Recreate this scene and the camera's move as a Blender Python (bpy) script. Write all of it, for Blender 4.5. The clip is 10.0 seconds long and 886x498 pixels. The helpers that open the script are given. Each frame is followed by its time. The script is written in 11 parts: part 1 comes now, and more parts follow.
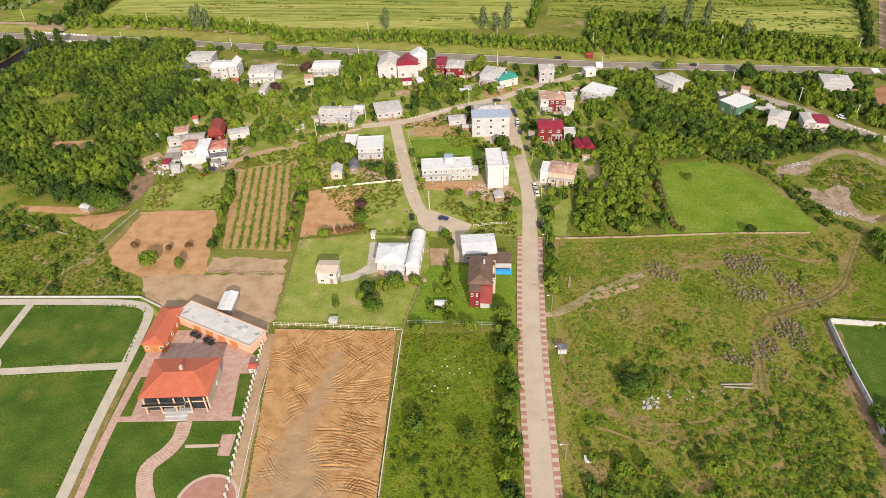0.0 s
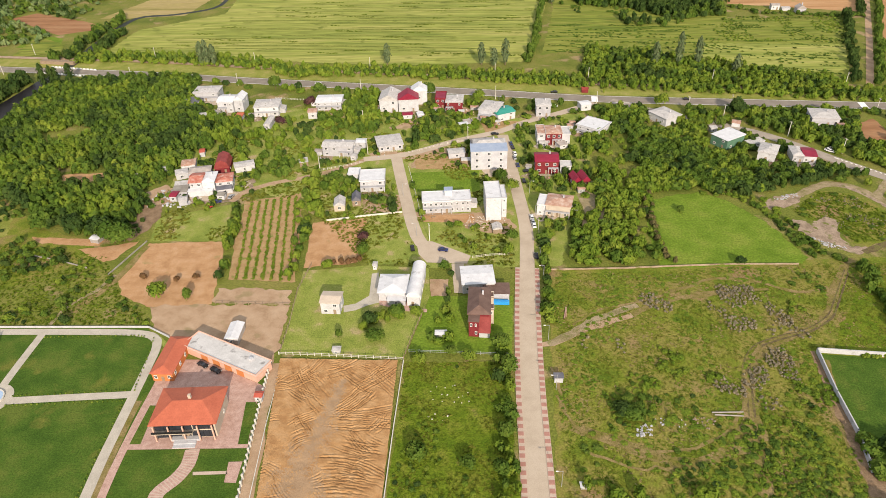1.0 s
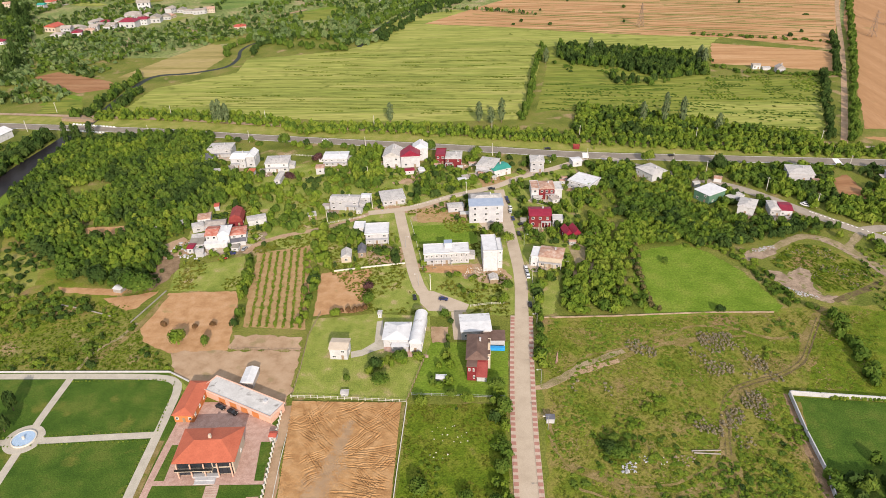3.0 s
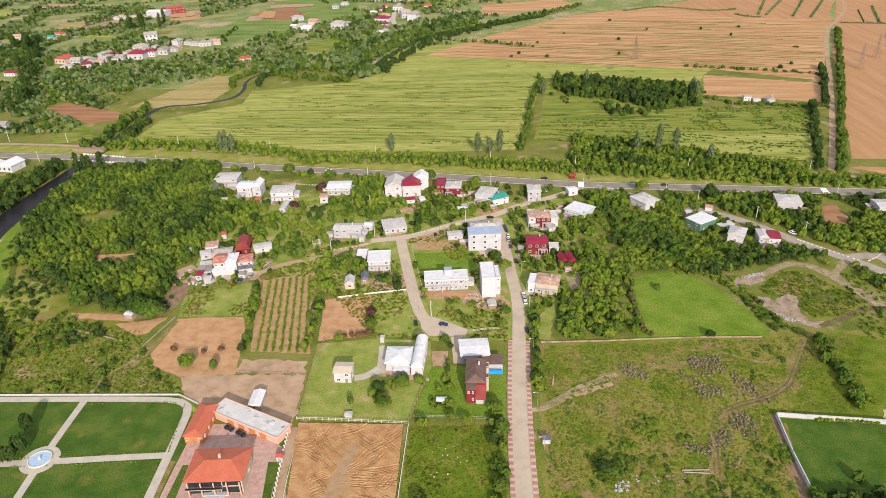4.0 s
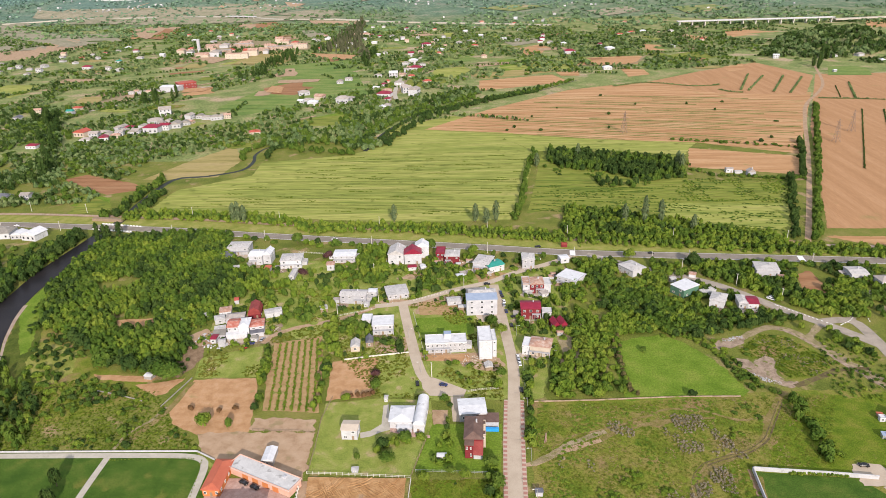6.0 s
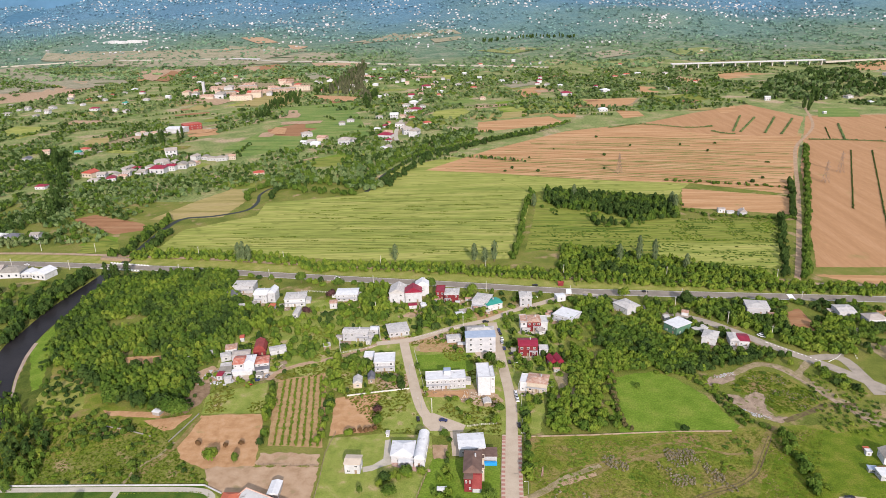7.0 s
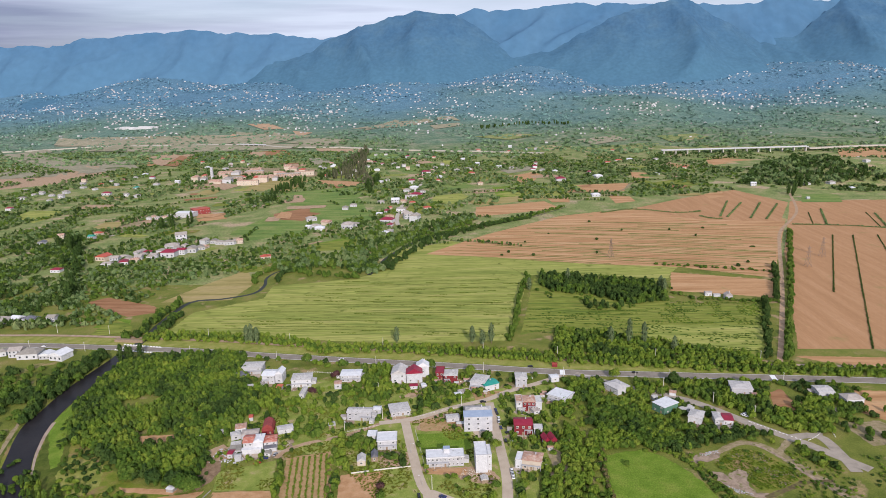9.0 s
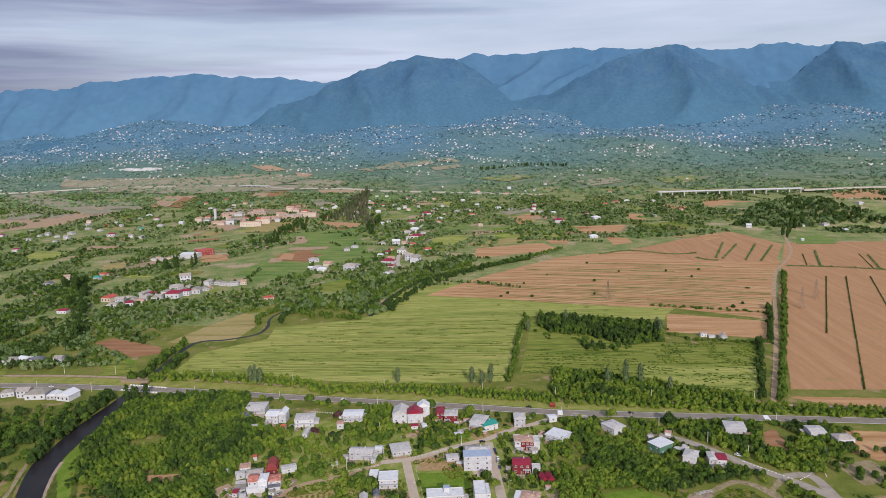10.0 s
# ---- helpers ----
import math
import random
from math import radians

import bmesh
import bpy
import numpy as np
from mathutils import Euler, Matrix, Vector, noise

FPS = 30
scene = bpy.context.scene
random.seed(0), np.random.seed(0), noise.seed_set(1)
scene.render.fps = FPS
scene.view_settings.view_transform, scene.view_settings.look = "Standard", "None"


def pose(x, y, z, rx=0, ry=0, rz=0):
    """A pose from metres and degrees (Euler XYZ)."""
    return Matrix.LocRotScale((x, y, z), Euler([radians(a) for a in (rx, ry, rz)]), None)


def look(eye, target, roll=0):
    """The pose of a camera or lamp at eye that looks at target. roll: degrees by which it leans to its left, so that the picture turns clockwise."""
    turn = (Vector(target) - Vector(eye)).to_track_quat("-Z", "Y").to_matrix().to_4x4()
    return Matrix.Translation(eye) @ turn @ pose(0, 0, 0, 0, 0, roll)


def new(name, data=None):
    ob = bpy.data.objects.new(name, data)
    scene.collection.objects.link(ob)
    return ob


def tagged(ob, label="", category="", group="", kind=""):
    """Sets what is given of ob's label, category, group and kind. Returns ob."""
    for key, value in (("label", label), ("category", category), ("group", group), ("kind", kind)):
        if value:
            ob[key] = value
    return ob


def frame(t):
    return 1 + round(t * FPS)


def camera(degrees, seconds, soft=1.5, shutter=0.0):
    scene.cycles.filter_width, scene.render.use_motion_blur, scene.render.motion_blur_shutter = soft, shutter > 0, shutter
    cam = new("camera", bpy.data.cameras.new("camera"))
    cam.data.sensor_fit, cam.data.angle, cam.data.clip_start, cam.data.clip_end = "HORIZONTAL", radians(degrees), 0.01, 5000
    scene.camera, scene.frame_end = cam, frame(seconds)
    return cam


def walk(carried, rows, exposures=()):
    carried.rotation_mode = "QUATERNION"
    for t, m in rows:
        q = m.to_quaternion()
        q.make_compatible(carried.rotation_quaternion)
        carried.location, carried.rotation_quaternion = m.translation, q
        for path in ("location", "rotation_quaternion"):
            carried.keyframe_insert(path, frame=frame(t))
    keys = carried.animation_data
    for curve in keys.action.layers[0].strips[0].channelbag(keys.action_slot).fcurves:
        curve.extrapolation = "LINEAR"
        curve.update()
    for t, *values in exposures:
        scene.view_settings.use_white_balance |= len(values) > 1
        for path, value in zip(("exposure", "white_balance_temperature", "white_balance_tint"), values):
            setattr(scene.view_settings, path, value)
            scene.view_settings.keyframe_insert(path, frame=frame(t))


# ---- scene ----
EXPOSURES = [(0.0, 0.22, 6900, 14), (4.0, 0.21, 6500, 16), (7.0, 0.178, 6150, 17), (8.5, 0.03, 5950, 18), (10.0, -0.29, 5900, 18)]
cam = camera(65.5, 10.0, soft=0.8)
# seconds, eye x y z, pitch, yaw, roll
PATH = [
    (0, 28.98, -174.07, 163.61, -36.46, 4.31, -1.92),
    (0.5, 29.15, -176.59, 166.93, -35.32, 4.24, -1.90),
    (1, 29.36, -179.76, 170.43, -34.32, 4.18, -1.88),
    (1.5, 29.60, -183.46, 174.03, -33.39, 4.13, -1.87),
    (2, 29.85, -187.62, 177.67, -32.49, 4.08, -1.85),
    (2.5, 30.12, -192.18, 181.30, -31.58, 4.03, -1.83),
    (3, 30.40, -197.07, 184.91, -30.62, 3.99, -1.82),
    (3.5, 30.69, -202.26, 188.47, -29.59, 3.94, -1.80),
    (4, 30.99, -207.72, 191.99, -28.49, 3.89, -1.78),
    (4.5, 31.30, -213.42, 195.47, -27.29, 3.83, -1.77),
    (5, 31.62, -219.36, 198.93, -26.01, 3.77, -1.75),
    (5.5, 31.94, -225.52, 202.37, -24.64, 3.70, -1.73),
    (6, 32.28, -231.91, 205.82, -23.19, 3.63, -1.71),
    (6.5, 32.63, -238.52, 209.29, -21.68, 3.56, -1.69),
    (7, 33.00, -245.39, 212.78, -20.10, 3.49, -1.68),
    (7.5, 33.39, -252.50, 216.29, -18.49, 3.41, -1.66),
    (8, 33.79, -259.88, 219.82, -16.85, 3.34, -1.64),
    (8.5, 34.22, -267.55, 223.35, -15.20, 3.27, -1.62),
    (9, 34.67, -275.51, 226.82, -13.55, 3.22, -1.60),
    (9.5, 35.14, -283.78, 230.20, -11.90, 3.17, -1.58),
    (10, 35.63, -292.37, 233.39, -10.27, 3.14, -1.56),
]
walk(cam, [(t, pose(x, y, z, 90 + p, 0, w) @ pose(0, 0, 0, 0, 0, r)) for t, x, y, z, p, w, r in PATH], EXPOSURES)

# ---------------------------------------------------------------- light
SUN_ELEVATION, SUN_TURN = 25.0, 15.0      # degrees; the sun stands behind the first view, a little to its right
world = bpy.data.worlds.new("world")
scene.world = world
world.use_nodes = True
wn, wl = world.node_tree.nodes, world.node_tree.links
sky = wn.new("ShaderNodeTexSky")
sky.sky_type, sky.sun_disc = "NISHITA", False
sky.sun_elevation, sky.sun_rotation = radians(SUN_ELEVATION), radians(180 - SUN_TURN)
sky.air_density, sky.dust_density, sky.ozone_density = 1.0, 1.5, 1.0
coord = wn.new("ShaderNodeTexCoord")
flat = wn.new("ShaderNodeMapping")
flat.inputs["Scale"].default_value = (1.1, 1.1, 9.0)
wl.new(coord.outputs["Generated"], flat.inputs["Vector"])
cloud = wn.new("ShaderNodeTexNoise")
cloud.inputs["Scale"].default_value, cloud.inputs["Detail"].default_value, cloud.inputs["Roughness"].default_value = 1.7, 7.0, 0.55
wl.new(flat.outputs["Vector"], cloud.inputs["Vector"])
veil = wn.new("ShaderNodeValToRGB")
veil.color_ramp.elements[0].position, veil.color_ramp.elements[0].color = 0.36, (0.50, 0.50, 0.50, 1)
veil.color_ramp.elements[1].position, veil.color_ramp.elements[1].color = 0.60, (0.95, 0.95, 0.95, 1)
wl.new(cloud.outputs["Fac"], veil.inputs["Fac"])
tone = wn.new("ShaderNodeTexNoise")
tone.inputs["Scale"].default_value, tone.inputs["Detail"].default_value = 2.3, 6.0
flat_b = wn.new("ShaderNodeMapping")
flat_b.inputs["Scale"].default_value, flat_b.inputs["Location"].default_value = (0.7, 0.7, 11.0), (3.1, 1.7, 0.4)
wl.new(coord.outputs["Generated"], flat_b.inputs["Vector"])
wl.new(flat_b.outputs["Vector"], tone.inputs["Vector"])
grey = wn.new("ShaderNodeValToRGB")
grey.color_ramp.elements[0].position, grey.color_ramp.elements[0].color = 0.42, (3.2, 3.4, 4.8, 1)
grey.color_ramp.elements[1].position, grey.color_ramp.elements[1].color = 0.70, (9.0, 9.7, 10.4, 1)
lean = wn.new("ShaderNodeVectorMath")      # the cloud bank thickens low down towards the west
lean.operation = "DOT_PRODUCT"
lean.inputs[1].default_value = (0.36, 0.0, 1.55)
wl.new(coord.outputs["Generated"], lean.inputs[0])
bank = wn.new("ShaderNodeMath")
bank.operation = "ADD"
wl.new(tone.outputs["Fac"], bank.inputs[0])
wl.new(lean.outputs["Value"], bank.inputs[1])
wl.new(bank.outputs[0], grey.inputs["Fac"])
blend = wn.new("ShaderNodeMix")
blend.data_type = "RGBA"
wl.new(veil.outputs["Color"], blend.inputs[0])
wl.new(sky.outputs["Color"], blend.inputs[6])
wl.new(grey.outputs["Color"], blend.inputs[7])
wn["Background"].inputs["Strength"].default_value = 0.09
wl.new(blend.outputs[2], wn["Background"].inputs["Color"])

sun = new("sun", bpy.data.lights.new("sun", "SUN"))
sun.data.energy, sun.data.angle, sun.data.color = 4.8, radians(0.6), (1.0, 0.895, 0.745)
st, se = radians(SUN_TURN), radians(SUN_ELEVATION)
sun.matrix_world = look((math.sin(st) * math.cos(se) * 300, -math.cos(st) * math.cos(se) * 300, math.sin(se) * 300), (0, 0, 0))


# ---------------------------------------------------------------- materials
def mat(name, cols, size=1.0, fine=0.15, rough=0.85, bump=0.0, stretch=(1, 1, 1), metal=0.0, grain=0.25, vary=0.0, island=0.0, wave=0.0, wave_axis="X", dist=0.0, spots=None, turn=0.0, thin=0.0):
    """cols: two to four colours run through by a noise of that size in metres; fine: the size of the grain laid over it."""
    m = bpy.data.materials.new(name)
    m.use_nodes = True
    n, l = m.node_tree.nodes, m.node_tree.links
    bsdf = n["Principled BSDF"]
    bsdf.inputs["Roughness"].default_value, bsdf.inputs["Metallic"].default_value = rough, metal
    bsdf.inputs["Specular IOR Level"].default_value = 0.08 if rough >= 0.75 else 0.25
    if wave:
        place = n.new("ShaderNodeTexCoord").outputs["Object"]
    else:
        place = n.new("ShaderNodeNewGeometry").outputs["Position"]
    mp = n.new("ShaderNodeMapping")
    mp.inputs["Scale"].default_value = stretch
    mp.inputs["Rotation"].default_value = (0, 0, radians(turn))
    l.new(place, mp.inputs["Vector"])
    big = n.new("ShaderNodeTexNoise")
    big.inputs["Scale"].default_value, big.inputs["Detail"].default_value, big.inputs["Roughness"].default_value = 1 / size, 5.0, 0.6
    big.inputs["Distortion"].default_value = dist
    l.new(mp.outputs["Vector"], big.inputs["Vector"])
    ramp = n.new("ShaderNodeValToRGB")
    while len(ramp.color_ramp.elements) < len(cols):
        ramp.color_ramp.elements.new(0.5)
    for i, (e, c) in enumerate(zip(ramp.color_ramp.elements, cols)):
        e.position, e.color = 0.34 + 0.32 * i / (len(cols) - 1), (*c, 1)
    l.new(big.outputs["Fac"], ramp.inputs["Fac"])
    small = n.new("ShaderNodeTexNoise")
    small.inputs["Scale"].default_value, small.inputs["Detail"].default_value = 1 / fine, 4.0
    l.new(mp.outputs["Vector"], small.inputs["Vector"])
    colour = ramp.outputs["Color"]
    if spots:
        (sc, ssize, cut) = spots
        sp = n.new("ShaderNodeTexNoise")
        sp.inputs["Scale"].default_value, sp.inputs["Detail"].default_value = 1 / ssize, 6.0
        l.new(place, sp.inputs["Vector"])
        r2 = n.new("ShaderNodeMapRange")
        r2.inputs["From Min"].default_value, r2.inputs["From Max"].default_value = cut, cut + 0.1
        l.new(sp.outputs["Fac"], r2.inputs["Value"])
        mx = n.new("ShaderNodeMix")
        mx.data_type = "RGBA"
        l.new(r2.outputs["Result"], mx.inputs[0])
        l.new(colour, mx.inputs[6])
        mx.inputs[7].default_value = (*sc, 1)
        colour = mx.outputs[2]
    value = n.new("ShaderNodeMapRange")
    value.inputs["From Min"].default_value, value.inputs["From Max"].default_value = 0.25, 0.75
    value.inputs["To Min"].default_value, value.inputs["To Max"].default_value = 1 - grain, 1 + grain
    l.new(small.outputs["Fac"], value.inputs["Value"])
    factor = value.outputs["Result"]
    for amount, source in ((vary, "ShaderNodeObjectInfo"), (island, "ShaderNodeNewGeometry")):
        if amount:
            src = n.new(source)
            r = n.new("ShaderNodeMapRange")
            r.inputs["To Min"].default_value, r.inputs["To Max"].default_value = 1 - amount, 1 + amount
            l.new(src.outputs["Random" if source.endswith("Info") else "Random Per Island"], r.inputs["Value"])
            mul = n.new("ShaderNodeMath")
            mul.operation = "MULTIPLY"
            l.new(factor, mul.inputs[0])
            l.new(r.outputs["Result"], mul.inputs[1])
            factor = mul.outputs[0]
    hsv = n.new("ShaderNodeHueSaturation")
    l.new(colour, hsv.inputs["Color"])
    l.new(factor, hsv.inputs["Value"])
    if vary or island:
        src = n.new("ShaderNodeObjectInfo" if vary else "ShaderNodeNewGeometry")
        r = n.new("ShaderNodeMapRange")
        k = max(vary, island) * 0.09
        r.inputs["To Min"].default_value, r.inputs["To Max"].default_value = 0.5 + k, 0.5 - k
        l.new(src.outputs["Random" if vary else "Random Per Island"], r.inputs["Value"])
        l.new(r.outputs["Result"], hsv.inputs["Hue"])
    l.new(hsv.outputs["Color"], bsdf.inputs["Base Color"])
    height = small.outputs["Fac"]
    if wave:
        wv = n.new("ShaderNodeTexWave")
        wv.bands_direction = wave_axis
        wv.inputs["Scale"].default_value = 0.314 / wave
        l.new(place, wv.inputs["Vector"])
        height = wv.outputs["Fac"]
    if bump:
        bp = n.new("ShaderNodeBump")
        bp.inputs["Strength"].default_value, bp.inputs["Distance"].default_value = min(1.0, bump), max(bump, 0.05)
        l.new(height, bp.inputs["Height"])
        l.new(bp.outputs["Normal"], bsdf.inputs["Normal"])
    if thin:        # leaves let part of the light through
        veil = n.new("ShaderNodeBsdfTranslucent")
        l.new(hsv.outputs["Color"], veil.inputs["Color"])
        both = n.new("ShaderNodeMixShader")
        both.inputs[0].default_value = thin
        l.new(bsdf.outputs[0], both.inputs[1])
        l.new(veil.outputs[0], both.inputs[2])
        l.new(both.outputs[0], n["Material Output"].inputs["Surface"])
    return m


M = {}
M["ground"] = mat("ground_grass", [(0.098, 0.124, 0.021), (0.148, 0.166, 0.031), (0.200, 0.184, 0.052)], 26, 0.8, bump=0.5, grain=0.4, spots=((0.30, 0.22, 0.115), 17, 0.59))


def hazy_hill_mat(name, low, mid, high, size, fine, y0=1950, y1=3900, island=0.0, bump=0.6):
    """Woods and clearings of the far hills: three pairs of colours from the plain's edge up to the mountains, with
    distance haze painted in as blue.
    """
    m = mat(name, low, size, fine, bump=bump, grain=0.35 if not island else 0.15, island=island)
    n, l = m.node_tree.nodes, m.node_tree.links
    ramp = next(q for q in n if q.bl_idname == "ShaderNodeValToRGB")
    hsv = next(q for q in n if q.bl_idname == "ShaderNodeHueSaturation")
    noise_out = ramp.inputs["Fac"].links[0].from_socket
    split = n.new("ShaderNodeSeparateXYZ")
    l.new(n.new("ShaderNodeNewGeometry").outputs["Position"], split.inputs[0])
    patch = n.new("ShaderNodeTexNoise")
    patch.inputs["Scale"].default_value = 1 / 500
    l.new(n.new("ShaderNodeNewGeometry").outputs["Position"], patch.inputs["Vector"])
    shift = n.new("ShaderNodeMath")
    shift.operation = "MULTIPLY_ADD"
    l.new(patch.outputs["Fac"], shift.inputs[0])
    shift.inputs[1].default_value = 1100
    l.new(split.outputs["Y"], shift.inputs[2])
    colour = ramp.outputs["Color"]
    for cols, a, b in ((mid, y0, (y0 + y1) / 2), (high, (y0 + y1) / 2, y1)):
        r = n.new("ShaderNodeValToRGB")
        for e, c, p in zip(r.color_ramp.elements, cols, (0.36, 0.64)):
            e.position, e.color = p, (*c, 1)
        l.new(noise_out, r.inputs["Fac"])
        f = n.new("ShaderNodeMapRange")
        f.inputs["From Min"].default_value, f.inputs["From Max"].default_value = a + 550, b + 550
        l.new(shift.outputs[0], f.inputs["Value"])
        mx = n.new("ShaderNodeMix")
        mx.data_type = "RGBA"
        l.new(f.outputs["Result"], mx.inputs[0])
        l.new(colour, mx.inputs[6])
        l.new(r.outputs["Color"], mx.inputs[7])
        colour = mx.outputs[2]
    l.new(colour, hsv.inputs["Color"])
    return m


# both hill materials carry distance haze, painted bluer and paler along y
M["slope"] = hazy_hill_mat("hazy_hill_slope", [(0.098, 0.146, 0.072), (0.140, 0.190, 0.094), (0.25, 0.235, 0.150)], [(0.088, 0.158, 0.138), (0.128, 0.200, 0.166)], [(0.078, 0.164, 0.238), (0.100, 0.188, 0.258)], 46, 9.0, 2150, 3700)
M["leaf_hill"] = hazy_hill_mat("hazy_hill_foliage", [(0.112, 0.182, 0.080), (0.166, 0.244, 0.110)], [(0.128, 0.230, 0.200), (0.172, 0.278, 0.240)], [(0.128, 0.256, 0.360), (0.154, 0.284, 0.380)], 90, 9.0, 2150, 3700, island=0.22)
# plain grass, its colour bluer and paler to imitate haze
M["plain"] = mat("hazy_plain_grass", [(0.128, 0.174, 0.052), (0.192, 0.226, 0.076), (0.300, 0.265, 0.128)], 34, 3.0, bump=0.5, grain=0.45, spots=((0.38, 0.29, 0.185), 60, 0.57))
M["lawn"] = mat("lawn_grass", [(0.040, 0.084, 0.011), (0.060, 0.110, 0.015), (0.096, 0.130, 0.023)], 11, 0.5, bump=0.3, grain=0.40, spots=((0.125, 0.140, 0.027), 12, 0.60))
M["yard"] = mat("yard_grass", [(0.155, 0.200, 0.036), (0.215, 0.250, 0.052), (0.285, 0.275, 0.090)], 8, 0.5, bump=0.3, grain=0.34, spots=((0.36, 0.28, 0.155), 8, 0.60))
M["meadow"] = mat("meadow_grass", [(0.100, 0.168, 0.015), (0.134, 0.206, 0.022), (0.176, 0.226, 0.034)], 12, 0.9, bump=0.5, grain=0.32)
M["verge"] = mat("verge_grass", [(0.170, 0.195, 0.036), (0.235, 0.245, 0.055), (0.300, 0.270, 0.090)], 9, 0.6, bump=0.3, grain=0.3)
M["rough"] = mat("rough_pasture", [(0.094, 0.138, 0.014), (0.148, 0.176, 0.022), (0.212, 0.186, 0.048), (0.124, 0.162, 0.019)], 15, 0.7, bump=0.5, grain=0.34, spots=((0.24, 0.168, 0.077), 16, 0.57))
M["weedy"] = mat("weedy_plot_grass", [(0.078, 0.128, 0.009), (0.116, 0.162, 0.013), (0.165, 0.178, 0.026)], 8, 0.6, bump=0.6, grain=0.4, spots=((0.21, 0.165, 0.06), 7, 0.66))
M["faint"] = mat("faint_track_grass", [(0.150, 0.135, 0.030), (0.205, 0.160, 0.062), (0.265, 0.195, 0.092)], 5, 0.4, grain=0.35, spots=((0.13, 0.145, 0.024), 4, 0.58))
M["hay"] = mat("hay_meadow", [(0.166, 0.204, 0.041), (0.232, 0.258, 0.056), (0.282, 0.295, 0.073), (0.328, 0.318, 0.094)], 12, 1.8, bump=0.5, stretch=(0.09, 1.0, 1), grain=0.34, dist=0.9, turn=2.0, spots=((0.150, 0.176, 0.034), 15, 0.60))
M["crop"] = mat("young_crop", [(0.105, 0.145, 0.022), (0.158, 0.190, 0.030), (0.215, 0.226, 0.046), (0.132, 0.170, 0.026)], 9, 1.8, bump=0.6, stretch=(0.10, 1.0, 1), grain=0.40, dist=0.9, spots=((0.105, 0.138, 0.022), 12, 0.61))
M["soil"] = mat("ploughed_soil", [(0.33, 0.178, 0.080), (0.425, 0.243, 0.118), (0.50, 0.315, 0.168)], 9, 0.5, bump=0.35, stretch=(0.08, 1.0, 1), grain=0.18, spots=((0.23, 0.215, 0.07), 34, 0.63))
M["soil_b"] = mat("ploughed_soil_upright", [(0.345, 0.190, 0.092), (0.385, 0.215, 0.106), (0.42, 0.242, 0.126)], 9, 0.5, bump=0.35, stretch=(1.0, 0.06, 1), grain=0.16, spots=((0.31, 0.21, 0.09), 30, 0.64))
M["clay"] = mat("orange_clay", [(0.35, 0.195, 0.095), (0.42, 0.245, 0.125), (0.46, 0.285, 0.16)], 5, 0.25, bump=0.2, grain=0.2, spots=((0.30, 0.225, 0.10), 6, 0.64))
M["clay_lot"] = mat("graded_clay", [(0.32, 0.172, 0.074), (0.395, 0.225, 0.100), (0.445, 0.27, 0.133)], 3.5, 0.2, bump=0.3, grain=0.32)
M["clay_grey"] = mat("worn_grey_clay", [(0.295, 0.195, 0.115), (0.335, 0.225, 0.135), (0.375, 0.245, 0.14)], 4, 0.25, bump=0.15, grain=0.22)
M["dirt"] = mat("packed_dirt", [(0.31, 0.205, 0.125), (0.38, 0.262, 0.168), (0.42, 0.30, 0.20)], 6, 0.3, bump=0.1, grain=0.18, spots=((0.28, 0.21, 0.115), 8, 0.60))
M["garden_soil"] = mat("tan_garden_soil", [(0.29, 0.185, 0.085), (0.35, 0.23, 0.112), (0.39, 0.265, 0.14)], 3, 0.3, bump=0.2, grain=0.22, spots=((0.17, 0.19, 0.045), 3.5, 0.60))
# tan of distant fields, paled in its colour to imitate haze
M["far_field"] = mat("hazy_tan_far_field", [(0.21, 0.21, 0.125), (0.27, 0.245, 0.165), (0.32, 0.28, 0.20)], 30, 4.0, bump=0.3, grain=0.25)
M["gravel"] = mat("beige_gravel", [(0.20, 0.150, 0.105), (0.30, 0.225, 0.165), (0.37, 0.285, 0.215)], 4, 0.3, bump=0.15, grain=0.3, spots=((0.14, 0.15, 0.04), 3.5, 0.56))
M["asphalt"] = mat("worn_asphalt", [(0.20, 0.172, 0.142), (0.255, 0.222, 0.185)], 8, 0.3, rough=0.9, grain=0.12)
M["side_asphalt"] = mat("pale_worn_asphalt", [(0.26, 0.225, 0.185), (0.33, 0.285, 0.235), (0.36, 0.31, 0.255)], 6, 0.3, rough=0.9, grain=0.15)
M["ochre"] = mat("dry_ochre_field", [(0.22, 0.19, 0.06), (0.32, 0.26, 0.10), (0.36, 0.28, 0.13)], 12, 1.0, bump=0.3, stretch=(0.12, 1.0, 1), grain=0.2)
M["red_soil"] = mat("red_brown_soil", [(0.22, 0.105, 0.05), (0.29, 0.15, 0.075), (0.33, 0.19, 0.10)], 9, 0.6, bump=0.35, stretch=(0.12, 1.0, 1), grain=0.2)
M["bank"] = mat("river_bank_grass", [(0.055, 0.078, 0.012), (0.082, 0.106, 0.017), (0.13, 0.128, 0.030)], 9, 0.6, bump=0.5, grain=0.4)
M["green_field"] = mat("green_field", [(0.105, 0.172, 0.040), (0.146, 0.212, 0.050), (0.21, 0.236, 0.074)], 18, 1.2, bump=0.4, stretch=(0.3, 1.0, 1), grain=0.3)
M["concrete"] = mat("lane_concrete", [(0.41, 0.335, 0.255), (0.45, 0.37, 0.285), (0.47, 0.39, 0.305)], 7, 0.3, rough=0.85, grain=0.09, bump=0.03)
M["path"] = mat("pale_path", [(0.39, 0.355, 0.295), (0.47, 0.43, 0.36)], 4, 0.25, grain=0.14)
